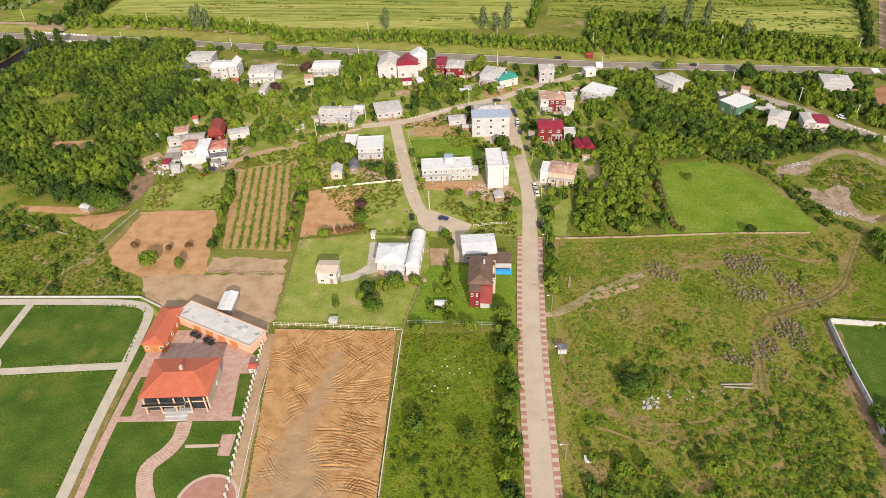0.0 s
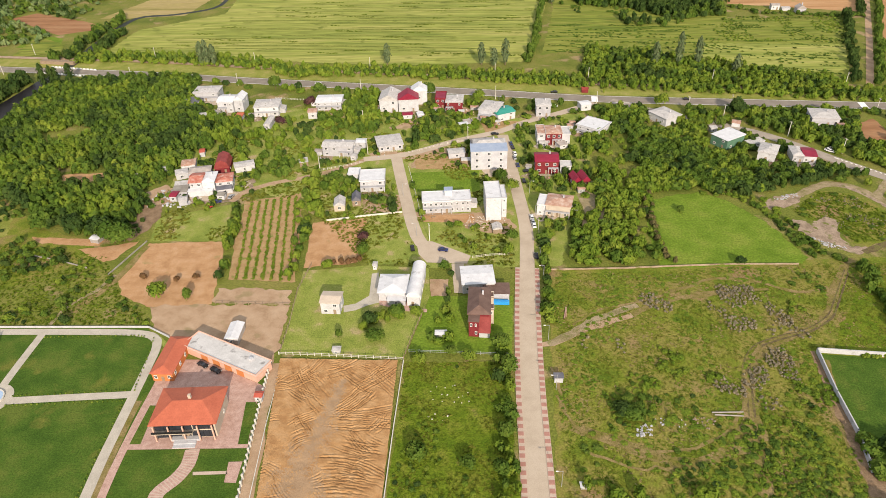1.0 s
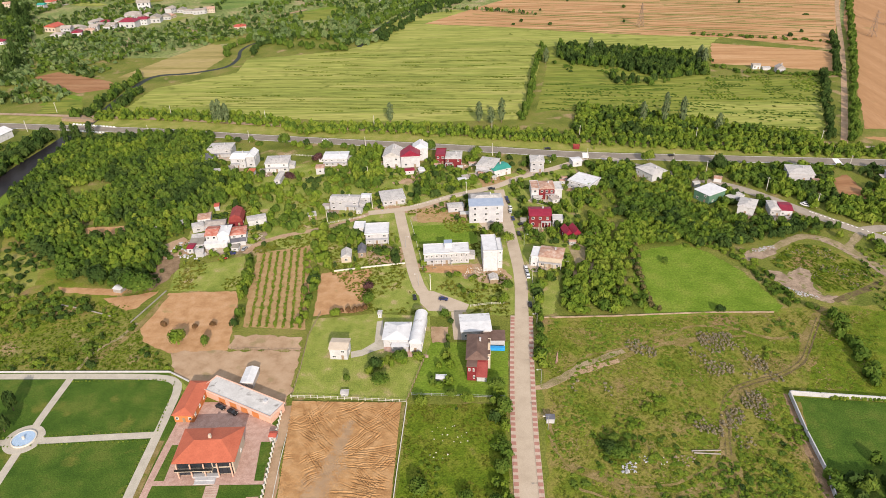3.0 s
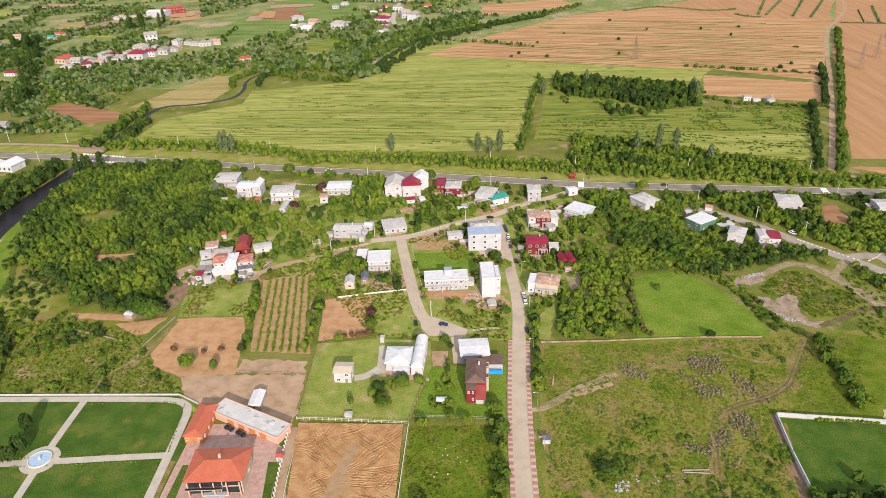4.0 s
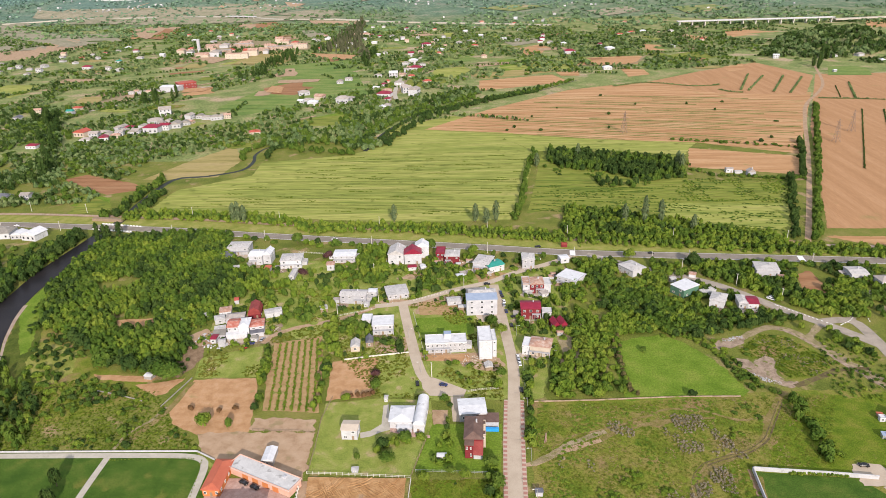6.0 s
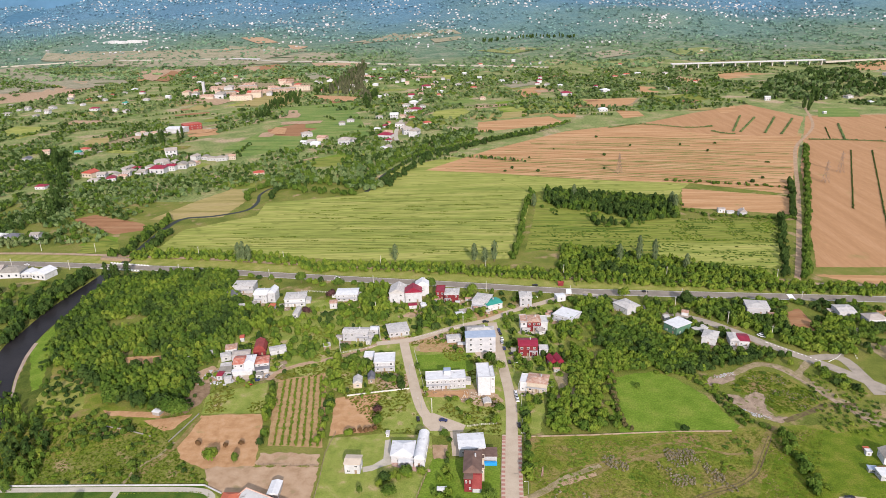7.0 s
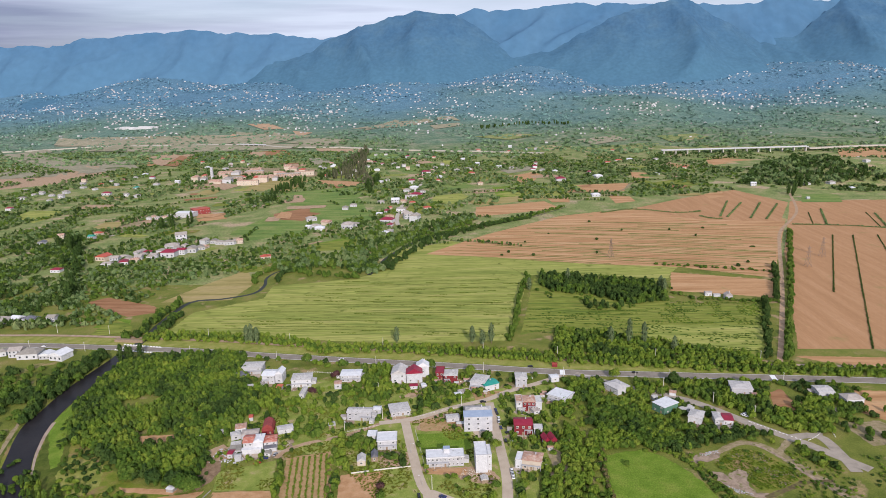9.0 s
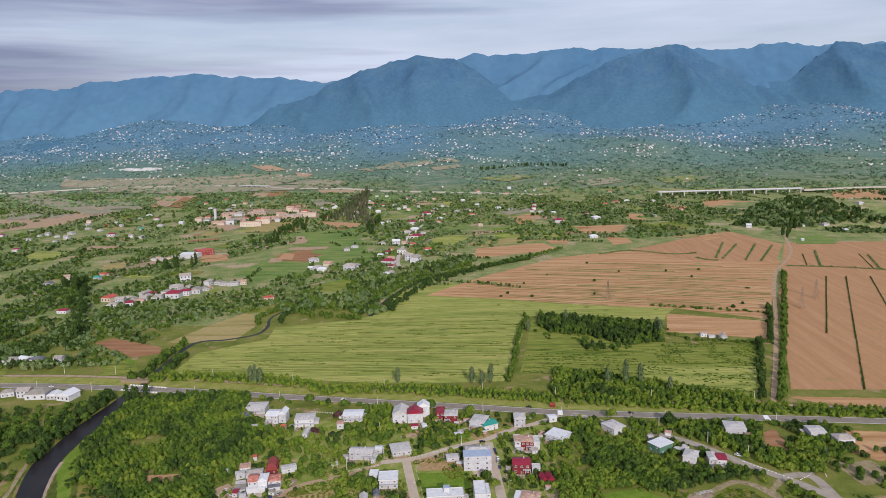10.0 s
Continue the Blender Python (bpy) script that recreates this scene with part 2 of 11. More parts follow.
M["paving"] = mat("pink_paving", [(0.37, 0.235, 0.19), (0.44, 0.29, 0.24), (0.48, 0.335, 0.28)], 2, 0.25, grain=0.2)
M["paver_red"] = mat("red_pavers", [(0.33, 0.17, 0.13), (0.40, 0.21, 0.17)], 2, 0.3, grain=0.12)
M["paver_pale"] = mat("pale_pavers", [(0.44, 0.34, 0.27), (0.50, 0.40, 0.325)], 2, 0.3, grain=0.12)
M["white_line"] = mat("road_paint", [(0.72, 0.72, 0.70), (0.8, 0.8, 0.78)], 2, 0.3, grain=0.08)
M["water"] = mat("river_water", [(0.014, 0.013, 0.016), (0.024, 0.021, 0.022)], 20, 1.2, rough=0.35, bump=0.25, grain=0.2)
M["water"].node_tree.nodes["Principled BSDF"].inputs["Specular IOR Level"].default_value = 0.06
M["brook"] = mat("brook_water", [(0.022, 0.028, 0.024), (0.036, 0.042, 0.034)], 12, 1.2, rough=0.7, bump=0.2, grain=0.25, spots=((0.16, 0.14, 0.11), 9, 0.62))
M["shoal"] = mat("river_shoal", [(0.30, 0.22, 0.17), (0.40, 0.32, 0.25)], 6, 0.3, grain=0.15)
M["leaf"] = mat("foliage", [(0.061, 0.112, 0.016), (0.088, 0.147, 0.022), (0.123, 0.181, 0.029)], 11, 2.0, rough=0.8, grain=0.12, island=0.15, thin=0.22)
M["leaf_bright"] = mat("bright_foliage", [(0.109, 0.180, 0.020), (0.153, 0.222, 0.027), (0.202, 0.254, 0.037)], 9, 2.0, rough=0.8, grain=0.12, island=0.15, thin=0.25)
M["leaf_dark"] = mat("dark_foliage", [(0.031, 0.061, 0.015), (0.046, 0.083, 0.019), (0.066, 0.106, 0.024)], 11, 2.0, rough=0.8, grain=0.12, island=0.15, thin=0.22)
M["leaf_poplar"] = mat("poplar_foliage", [(0.105, 0.148, 0.066), (0.148, 0.192, 0.088)], 6, 1.5, rough=0.8, grain=0.15, island=0.2, thin=0.25)
M["leaf_purple"] = mat("purple_foliage", [(0.045, 0.018, 0.018), (0.075, 0.03, 0.028)], 3, 1.0, rough=0.6, grain=0.15, island=0.3)
# this brown also stands in for shadows of sparse trees on clay
M["leaf_brown_shade"] = mat("brown_foliage", [(0.15, 0.085, 0.040), (0.22, 0.13, 0.062)], 3, 1.0, rough=0.9, grain=0.2, island=0.25, thin=0.3)
M["leaf_olive"] = mat("olive_brown_foliage", [(0.13, 0.115, 0.045), (0.19, 0.165, 0.070)], 3, 1.0, rough=0.9, grain=0.2, island=0.2, thin=0.3)
M["leaf_grey"] = mat("grey_scrub", [(0.28, 0.245, 0.165), (0.37, 0.325, 0.23)], 3, 1.0, rough=0.9, grain=0.2, island=0.25, thin=0.35)
# foliage of the plain with haze mixed into its greens
M["leaf_far"] = mat("hazy_far_foliage", [(0.100, 0.160, 0.058), (0.142, 0.204, 0.076), (0.208, 0.250, 0.100)], 45, 6.0, rough=0.8, grain=0.15, island=0.22, thin=0.2)
M["bark"] = mat("bark", [(0.12, 0.09, 0.06), (0.20, 0.15, 0.10)], 0.6, 0.1, grain=0.2)
M["white"] = mat("white_render", [(0.41, 0.412, 0.425), (0.50, 0.502, 0.515)], 2.5, 0.4, grain=0.12, vary=0.16, spots=((0.31, 0.305, 0.30), 2.2, 0.61))
M["cream"] = mat("cream_render", [(0.44, 0.37, 0.295), (0.51, 0.44, 0.355)], 3, 0.4, grain=0.08, vary=0.06)
M["grey_wall"] = mat("grey_render", [(0.37, 0.37, 0.395), (0.46, 0.46, 0.48)], 2.5, 0.4, grain=0.10, vary=0.1)
M["pink_wall"] = mat("pink_render", [(0.56, 0.34, 0.26), (0.62, 0.40, 0.31)], 3, 0.4, grain=0.06)
M["orange_wall"] = mat("orange_render", [(0.46, 0.165, 0.06), (0.52, 0.20, 0.075)], 3, 0.4, grain=0.06)
M["red_wall"] = mat("red_brick", [(0.145, 0.022, 0.027), (0.20, 0.035, 0.038)], 2, 0.25, grain=0.18)
M["green_wall"] = mat("green_render", [(0.07, 0.15, 0.10), (0.10, 0.19, 0.13)], 2, 0.3, grain=0.1)
M["roof_white"] = mat("white_metal_roof", [(0.54, 0.545, 0.56), (0.64, 0.645, 0.66)], 2.5, 0.4, rough=0.5, grain=0.08, wave=0.35, bump=0.06, spots=((0.41, 0.405, 0.40), 3.0, 0.62))
M["roof_cement"] = mat("weathered_fibre_cement", [(0.35, 0.335, 0.322), (0.455, 0.437, 0.422), (0.53, 0.51, 0.493)], 2, 0.4, rough=0.85, grain=0.14, wave=0.4, bump=0.06, spots=((0.24, 0.22, 0.20), 2.0, 0.60))
M["roof_flat"] = mat("pale_flat_roof", [(0.455, 0.447, 0.435), (0.55, 0.54, 0.527)], 4, 0.5, grain=0.1, spots=((0.25, 0.24, 0.23), 3.5, 0.61))
M["roof_red"] = mat("red_tile_roof", [(0.36, 0.075, 0.05), (0.44, 0.10, 0.065)], 4, 0.5, rough=0.6, grain=0.12, wave=0.35, bump=0.06)
M["roof_orange"] = mat("orange_tile_roof", [(0.40, 0.105, 0.058), (0.47, 0.13, 0.072)], 4, 0.5, rough=0.65, grain=0.1, wave=0.35, bump=0.06)
M["roof_crimson"] = mat("crimson_metal_roof", [(0.20, 0.012, 0.032), (0.26, 0.02, 0.045)], 3, 0.5, rough=0.5, grain=0.12, wave=0.35, bump=0.05)
M["roof_rust"] = mat("rusty_tile_roof", [(0.34, 0.185, 0.13), (0.42, 0.265, 0.20), (0.49, 0.375, 0.31)], 2, 0.4, grain=0.15, wave=0.35, bump=0.06)
M["roof_faded"] = mat("faded_red_tile_roof", [(0.36, 0.10, 0.072), (0.43, 0.165, 0.12), (0.50, 0.31, 0.26)], 2.2, 0.4, rough=0.75, grain=0.15, wave=0.35, bump=0.06)
M["roof_brown"] = mat("dark_brown_roof", [(0.11, 0.065, 0.05), (0.16, 0.10, 0.08)], 3, 0.4, rough=0.6, grain=0.1, wave=0.35, bump=0.05)
M["roof_blue"] = mat("blue_grey_metal_roof", [(0.25, 0.31, 0.42), (0.31, 0.37, 0.47)], 3, 0.5, rough=0.45, grain=0.06, wave=0.35, bump=0.05)
M["roof_teal"] = mat("teal_metal_roof", [(0.02, 0.24, 0.19), (0.04, 0.30, 0.24)], 3, 0.5, rough=0.5, grain=0.08, wave=0.35, bump=0.05)
M["roof_dark"] = mat("dark_slate_roof", [(0.10, 0.10, 0.12), (0.16, 0.16, 0.18)], 3, 0.5, rough=0.6, grain=0.1, wave=0.35, bump=0.05)
M["blue"] = mat("blue_tarp", [(0.02, 0.26, 0.62), (0.04, 0.32, 0.70)], 2, 0.5, rough=0.45, grain=0.06)
M["frame"] = mat("window_frame", [(0.70, 0.69, 0.66), (0.76, 0.75, 0.72)], 1, 0.2, grain=0.05)
M["glass"] = mat("dark_glass", [(0.02, 0.024, 0.03), (0.035, 0.04, 0.05)], 2, 0.5, rough=0.08, grain=0.05)
M["wood"] = mat("weathered_wood", [(0.22, 0.16, 0.11), (0.30, 0.23, 0.16)], 1, 0.1, grain=0.2)
M["fence"] = mat("pale_fence", [(0.52, 0.49, 0.43), (0.62, 0.59, 0.53)], 2, 0.2, grain=0.1)
M["metal"] = mat("galvanised_metal", [(0.45, 0.46, 0.47), (0.55, 0.56, 0.57)], 1, 0.2, rough=0.45, metal=0.6, grain=0.08)
M["black"] = mat("black_paint", [(0.012, 0.012, 0.014), (0.02, 0.02, 0.022)], 1, 0.2, rough=0.25, grain=0.05)
M["rubber"] = mat("rubber", [(0.02, 0.02, 0.02), (0.03, 0.03, 0.03)], 1, 0.2, rough=0.9, grain=0.05)
M["car_white"] = mat("white_car_paint", [(0.72, 0.72, 0.72), (0.76, 0.76, 0.76)], 1, 0.2, rough=0.25, grain=0.03)
M["car_silver"] = mat("silver_car_paint", [(0.42, 0.43, 0.45), (0.46, 0.47, 0.49)], 1, 0.2, rough=0.3, metal=0.5, grain=0.03)
M["car_blue"] = mat("dark_blue_car_paint", [(0.02, 0.03, 0.10), (0.03, 0.04, 0.12)], 1, 0.2, rough=0.25, grain=0.03)
M["car_red"] = mat("red_car_paint", [(0.40, 0.03, 0.03), (0.44, 0.04, 0.04)], 1, 0.2, rough=0.25, grain=0.03)


# ---------------------------------------------------------------- helpers
def mesh_of(name, verts, faces, material, smooth=False):
    me = bpy.data.meshes.new(name)
    me.from_pydata([tuple(map(float, v)) for v in verts], [], [tuple(map(int, f)) for f in faces])
    me.materials.append(material)
    if smooth:
        me.polygons.foreach_set("use_smooth", [True] * len(me.polygons))
    me.update()
    return me


def under(name, me, parent, at=(0, 0, 0), turn=0.0, label=""):
    """A mesh as a part of its thing."""
    ob = new(name, me)
    ob.parent = parent
    ob.matrix_basis = pose(*at, 0, 0, turn)
    return tagged(ob, label)


def box_data(w, d, h, x=0, y=0, z=0):
    v = [(x + i * w, y + j * d, z + k * h) for k in (0, 1) for j in (0, 1) for i in (0, 1)]
    f = [(0, 2, 3, 1), (4, 5, 7, 6), (0, 1, 5, 4), (2, 6, 7, 3), (0, 4, 6, 2), (1, 3, 7, 5)]
    return v, f


def joined(pieces):
    V, Fc = [], []
    for v, f in pieces:
        b = len(V)
        V += v
        Fc += [tuple(i + b for i in q) for q in f]
    return V, Fc


def height(x, y):
    """The lie of the land: level near by, a knoll, and slopes that climb to the mountains."""
    x, y = np.asarray(x, float), np.asarray(y, float)
    far = np.clip((y - 1900 - 0.04 * np.abs(x)) / 2600, 0, 1)
    z = 385 * far ** 1.75 * (1 - 0.18 * np.clip((-600 - x) / 1200, 0, 1) * np.clip((y - 2700) / 900, 0, 1))
    z = z + far * 30 * (np.sin(x / 310 + y / 520) + 0.6 * np.sin(x / 140 - y / 260 + 1.3) + 0.7 * np.sin(y / 170 + x / 500))
    knoll = np.exp(-(((x - 900) / 210) ** 2 + ((y - 1330) / 170) ** 2) ** 1.4)
    return z + 34 * knoll


def sheet(name, pts, material, z, label, category="field", kind="structure"):
    """A level patch of ground with that outline, a little above the ground; earth and grass have uneven edges."""
    rag = {"field": 1.2, "meadow": 1.2, "pasture": 1.0, "plot": 0.9, "yard": 1.8, "garden": 0.8, "ground": 1.5}.get(category, 0.0)
    out = []
    for (ax, ay), (bx, by) in zip(pts, [*pts[1:], pts[0]]):
        n = max(1, int(math.hypot(bx - ax, by - ay) / 1.4)) if rag else 1
        n = min(n, 120)
        for k in range(n):
            x, y = ax + (bx - ax) * k / n, ay + (by - ay) * k / n
            g = noise.noise(Vector((x / 4.1, y / 4.1, 0.3))) + 0.6 * noise.noise(Vector((x / 1.7, y / 1.7, 5.3)))
            nx, ny = by - ay, ax - bx
            L = math.hypot(nx, ny) or 1.0
            out.append((x + nx / L * g * rag, y + ny / L * g * rag, z + (float(height(x, y)) + 1.2 if y > 1750 else 0.0)))
    ob = new(name, mesh_of(name, out, [tuple(range(len(out)))], material))
    return tagged(ob, label, category, kind=kind)


def curve_points(pts, step):
    """Points along a smooth line through pts."""
    P = [Vector((p[0], p[1], 0)) for p in pts]
    out = []
    for i in range(len(P) - 1):
        a, b, c, d = P[max(i - 1, 0)], P[i], P[i + 1], P[min(i + 2, len(P) - 1)]
        n = max(1, int((c - b).length / step))
        for k in range(n):
            t = k / n
            out.append(0.5 * ((2 * b) + (c - a) * t + (2 * a - 5 * b + 4 * c - d) * t * t + (3 * b - a - 3 * c + d) * t ** 3))
    out.append(P[-1])
    return out


def ribbon(name, pts, width, material, z, label, category="road", step=6.0, side=0.0, kind="structure", thick=0.0, ends=None):
    """A strip of that width along a line; side shifts it to the right; ends: width at both ends, if it tapers."""
    C = curve_points(pts, step)
    V, Fc = [], []
    for i, c in enumerate(C):
        t = (C[min(i + 1, len(C) - 1)] - C[max(i - 1, 0)]).normalized()
        nrm = Vector((t.y, -t.x, 0))
        w = width if not ends else ends[0] + (ends[1] - ends[0]) * i / (len(C) - 1)
        if category == "track":
            w *= 1 + 0.5 * noise.noise(Vector((c.x / 2.3, c.y / 2.3, 2.0))) + 0.35 * noise.noise(Vector((c.x / 7, c.y / 7, 4.0)))
            c = c + nrm * 0.18 * width * noise.noise(Vector((c.x / 3.1, c.y / 3.1, 9.0)))
        for s in (-0.5, 0.5):
            q = c + nrm * (side + s * w)
            V.append((q.x, q.y, z + (float(height(q.x, q.y)) if q.y > 1750 else 0.0)))
    n = len(C)
    Fc = [(2 * i, 2 * i + 1, 2 * i + 3, 2 * i + 2) for i in range(n - 1)]
    if thick:
        V += [(x, y, z - thick) for x, y, z in V[:2 * n]]
        Fc += [(2 * i + 2, 2 * i + 2 + 2 * n, 2 * i + 2 * n, 2 * i) for i in range(n - 1)]
        Fc += [(2 * i + 1, 2 * i + 1 + 2 * n, 2 * i + 3 + 2 * n, 2 * i + 3) for i in range(n - 1)]
    ob = new(name, mesh_of(name, V, Fc, material))
    return tagged(ob, label, category, kind=kind)


TAKEN = []      # x, y and radius of what stands on the village ground


def clear_of(x, y, gap=1.0):
    """Whether places keep clear of houses and lanes."""
    ok = np.ones(len(x), bool)
    for cx, cy, r in TAKEN:
        ok &= np.hypot(x - cx, y - cy) > r + gap
    return ok


def inside(poly, x, y):
    """Whether points lie within an outline."""
    r = np.zeros(len(x), bool)
    px, py = zip(*poly)
    j = len(poly) - 1
    for i in range(len(poly)):
        c = ((py[i] > y) != (py[j] > y)) & (x < (px[j] - px[i]) * (y - py[i]) / (py[j] - py[i] + 1e-9) + px[i])
        r ^= c
        j = i
    return r


# ---------------------------------------------------------------- the land
xs = np.concatenate([np.linspace(-3900, -900, 61), np.linspace(-850, 1150, 41), np.linspace(1200, 4200, 61)])
ys = np.concatenate([np.linspace(-3400, -600, 15), np.linspace(-500, 1000, 16), np.linspace(1050, 4600, 120)])
gx, gy = np.meshgrid(xs, ys)
gz = height(gx, gy)
nx = len(xs)
me = mesh_of("ground", np.stack([gx.ravel(), gy.ravel(), gz.ravel()], 1), [(r * nx + c, r * nx + c + 1, (r + 1) * nx + c + 1, (r + 1) * nx + c) for r in range(len(ys) - 1) for c in range(nx - 1)], M["ground"], True)
# the plain and slope bands have haze painted into their colours
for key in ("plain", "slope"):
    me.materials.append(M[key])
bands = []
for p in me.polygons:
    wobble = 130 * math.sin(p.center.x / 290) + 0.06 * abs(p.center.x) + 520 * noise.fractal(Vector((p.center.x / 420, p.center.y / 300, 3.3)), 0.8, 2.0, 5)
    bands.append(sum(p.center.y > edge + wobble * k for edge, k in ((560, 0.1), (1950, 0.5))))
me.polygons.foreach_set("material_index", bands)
tagged(new("ground", me), "green grassy plain that climbs to wooded slopes", "ground", kind="structure")


# patches of ground: name, outline, material, height, label
HAY = [(-270.0, 330.3), (-267.2, 395.6), (-230.7, 424.6), (-206.2, 442.6), (-210.5, 489.9), (-151.5, 506.7), (-116.0, 519.0), (-76.8, 561.4), (-23.2, 607.3), (61.8, 574.7), (90.9, 520.6), (70.4, 375.7), (55.0, 309.2), (-40.4, 303.3), (-149.1, 318.8), (-227.9, 330.4)]
sheet("hay_field", HAY, M["hay"], 0.06, "pale green mown hay meadow with long darker strips")
CROP = [(82.9, 408.9), (163.8, 415.0), (231.9, 412.6), (321.7, 400.7), (264.1, 262.1), (200.6, 298.6), (101.9, 336.9), (69.8, 323.7)]
sheet("crop_field", CROP, M["crop"], 0.06, "yellow-green field of young crop in long rows")
sheet("crop_field", [(96.1, 508.8), (238.8, 501.9), (229.3, 412.7), (82.9, 408.9)], M["crop"], 0.05, "green strip of crop beside the tree plantation")
sheet("grass_field", [(61.0, 576.0), (92.0, 522.0), (120.0, 532.0), (250.0, 502.0), (262.0, 530.0), (277.0, 553.0), (167.0, 575.0), (48.0, 616.0)], M["hay"], 0.045, "pale grassy strip between crop and ploughland")
sheet("grass_field", [(190.1, 346.3), (297.8, 343.4), (273.3, 289.6), (261.8, 281.9), (181.4, 303.6)], M["hay"], 0.10, "pale mown grass beside the field track")
sheet("ploughed_field", [(-41.3, 635.0), (44.1, 755.4), (170.6, 891.8), (297.4, 950.7), (524.9, 837.4), (438.3, 649.0), (368.7, 500.1), (276.5, 552.3), (166.6, 574.0), (49.3, 614.4)], M["soil"], 0.08, "broad ploughed orange-brown field with thin green furrow lines")
sheet("ploughed_field", [(260.7, 528.6), (365.2, 491.4), (338.5, 426.7), (240.9, 455.4)], M["soil"], 0.08, "small ploughed brown field beside a farmhouse")
RIGHT_SOIL = [(599.2, 996.7), (912.4, 994.2), (706.3, 497.1), (469.6, 205.3), (413.1, 282.8), (301.4, 284.7), (430.5, 618.3)]
sheet("ploughed_field", RIGHT_SOIL, M["soil_b"], 0.08, "large ploughed orange-brown field split by green ditches")
sheet("ploughed_field", [(290.3, 269.9), (369.6, 265.1), (420.2, 251.6), (414.3, 242.7), (321.2, 248.3)], M["soil"], 0.09, "narrow ploughed strip beside the railway")
sheet("ploughed_field", [(232.3, 1243.6), (364.3, 1260.1), (332.2, 1151.1), (249.2, 1145.2)], M["soil"], 0.08, "far ploughed brown field")
sheet("ploughed_field", [(27.4, 993.8), (157.6, 1043.9), (181.6, 967.1), (25.7, 894.1)], M["soil"], 0.08, "far striped brown and green field")
sheet("ploughed_field", [(300.4, 944.4), (419.8, 1048.3), (548.4, 1138.7), (591.3, 985.4), (507.6, 815.1), (389.9, 843.4)], M["soil_b"], 0.09, "far ploughed field cut by green strips")
sheet("ploughed_field", [(679.2, 1741.5), (803.6, 1628.7), (689.8, 1391.3), (627.6, 1529.7)], M["soil"], 0.08, "far ploughed field near the viaduct")
sheet("ploughed_field", [(1099.4, 1848.6), (1316.9, 1946.3), (1346.1, 1793.0), (991.9, 1304.1), (874.6, 1317.1)], M["soil"], 0.3, "far ploughed field below the embankment")
sheet("ochre_field", [(-318.6, 432.2), (-295.5, 499.7), (-265.6, 566.3), (-235.6, 501.5), (-241.7, 439.0), (-291.6, 431.2)], M["ochre"], 0.06, "dry ochre field beside the river")
sheet("bare_field", [(-403.8, 435.2), (-389.1, 452.4), (-318.3, 419.0), (-305.9, 398.9), (-332.4, 384.3)], M["red_soil"], 0.06, "bare red-brown field")
sheet("grass_field", [(-350.8, 352.6), (-351.3, 388.2), (-321.7, 374.0), (-310.5, 347.0)], M["meadow"], 0.05, "small bright green field")
sheet("bare_field", [(-1125.4, 2033.6), (-1008.5, 2112.7), (-947.7, 1924.1), (-988.0, 1807.8)], M["soil"], 0.06, "far bare brown field")
sheet("grass_field", [(-530.0, 1252.9), (-505.1, 1457.2), (-422.3, 1424.3), (-423.8, 1275.1)], M["hay"], 0.06, "sports ground of pale grass")
sheet("grass_field", [(-837.9, 957.3), (-834.1, 1039.8), (-773.0, 997.4), (-773.3, 909.2)], M["hay"], 0.06, "far pale green field")

# village ground
sheet("meadow", [(105.4, 111.0), (119.5, 116.4), (133.5, 120.3), (144.6, 112.9), (156.4, 94.0), (165.2, 65.5), (161.2, 60.7), (102.0, 55.7), (102.0, 72.9)], M["meadow"], 0.07, "bright green meadow hedged by trees", "meadow")
sheet("pasture", [(55.6, 53.7), (109.1, 57.4), (191.7, 66.0), (243.0, 66.8), (167.0, -63.0), (120.9, -93.4), (49.7, -96.4), (52.7, -14.0)], M["rough"], 0.04, "rough pasture with brown patches and scrub", "pasture")
sheet("pasture", [(1.6, -2.1), (38.4, -1.1), (39.9, -64.8), (40.0, -96.8), (5.4, -98.3), (1.7, -51.2)], M["weedy"], 0.04, "overgrown green plot with weeds", "pasture")
LOT = [(-43.5, -1.9), (-1.0, -1.6), (0.0, -30.1), (0.9, -66.3), (1.4, -90.5), (-31.9, -91.9), (-34.8, -67.6)]
sheet("dirt_yard", [(-103.4, 26.5), (-79.5, 28.8), (-47.3, 28.8), (-45.4, 0.0), (-45.7, -6.2), (-77.4, 4.5), (-96.7, 13.3)], M["dirt"], 0.08, "bare beige earth yard", "yard")
sheet("clay_plot", [(-122.3, 71.8), (-87.8, 73.7), (-81.7, 45.3), (-79.0, 28.5), (-103.4, 26.5), (-117.7, 33.4), (-125.1, 44.5)], M["clay"], 0.07, "bare orange clay plot with a few bushes", "plot")
sheet("clay_plot", [(-51.0, 90.1), (-26.4, 94.4), (-24.6, 58.3), (-47.5, 53.8)], M["clay"], 0.07, "bare orange clay plot", "plot")
sheet("vegetable_garden", [(-89.0, 109.3), (-63.3, 117.8), (-57.1, 94.0), (-48.7, 44.0), (-77.0, 45.4), (-83.8, 74.6)], M["garden_soil"], 0.07, "tan soil of a vegetable garden", "garden")
sheet("gravel_yard", [(-79.8, 39.7), (-49.7, 38.4), (-47.9, 29.5), (-78.8, 29.9)], M["dirt"], 0.088, "pale bare earth plot", "yard")
sheet("garden_lawn", [(-47.0, 51.9), (-19.6, 56.3), (5.9, 54.8), (7.7, 36.0), (0.4, 0.1), (-44.6, 0.9), (-46.0, 27.8)], M["yard"], 0.06, "light green garden lawn", "lawn")
sheet("garden_lawn", [(-24.7, 91.9), (-11.0, 97.0), (-3.4, 58.7), (-19.6, 56.3), (-24.2, 71.0)], M["yard"], 0.05, "green garden lawn with young trees", "lawn")
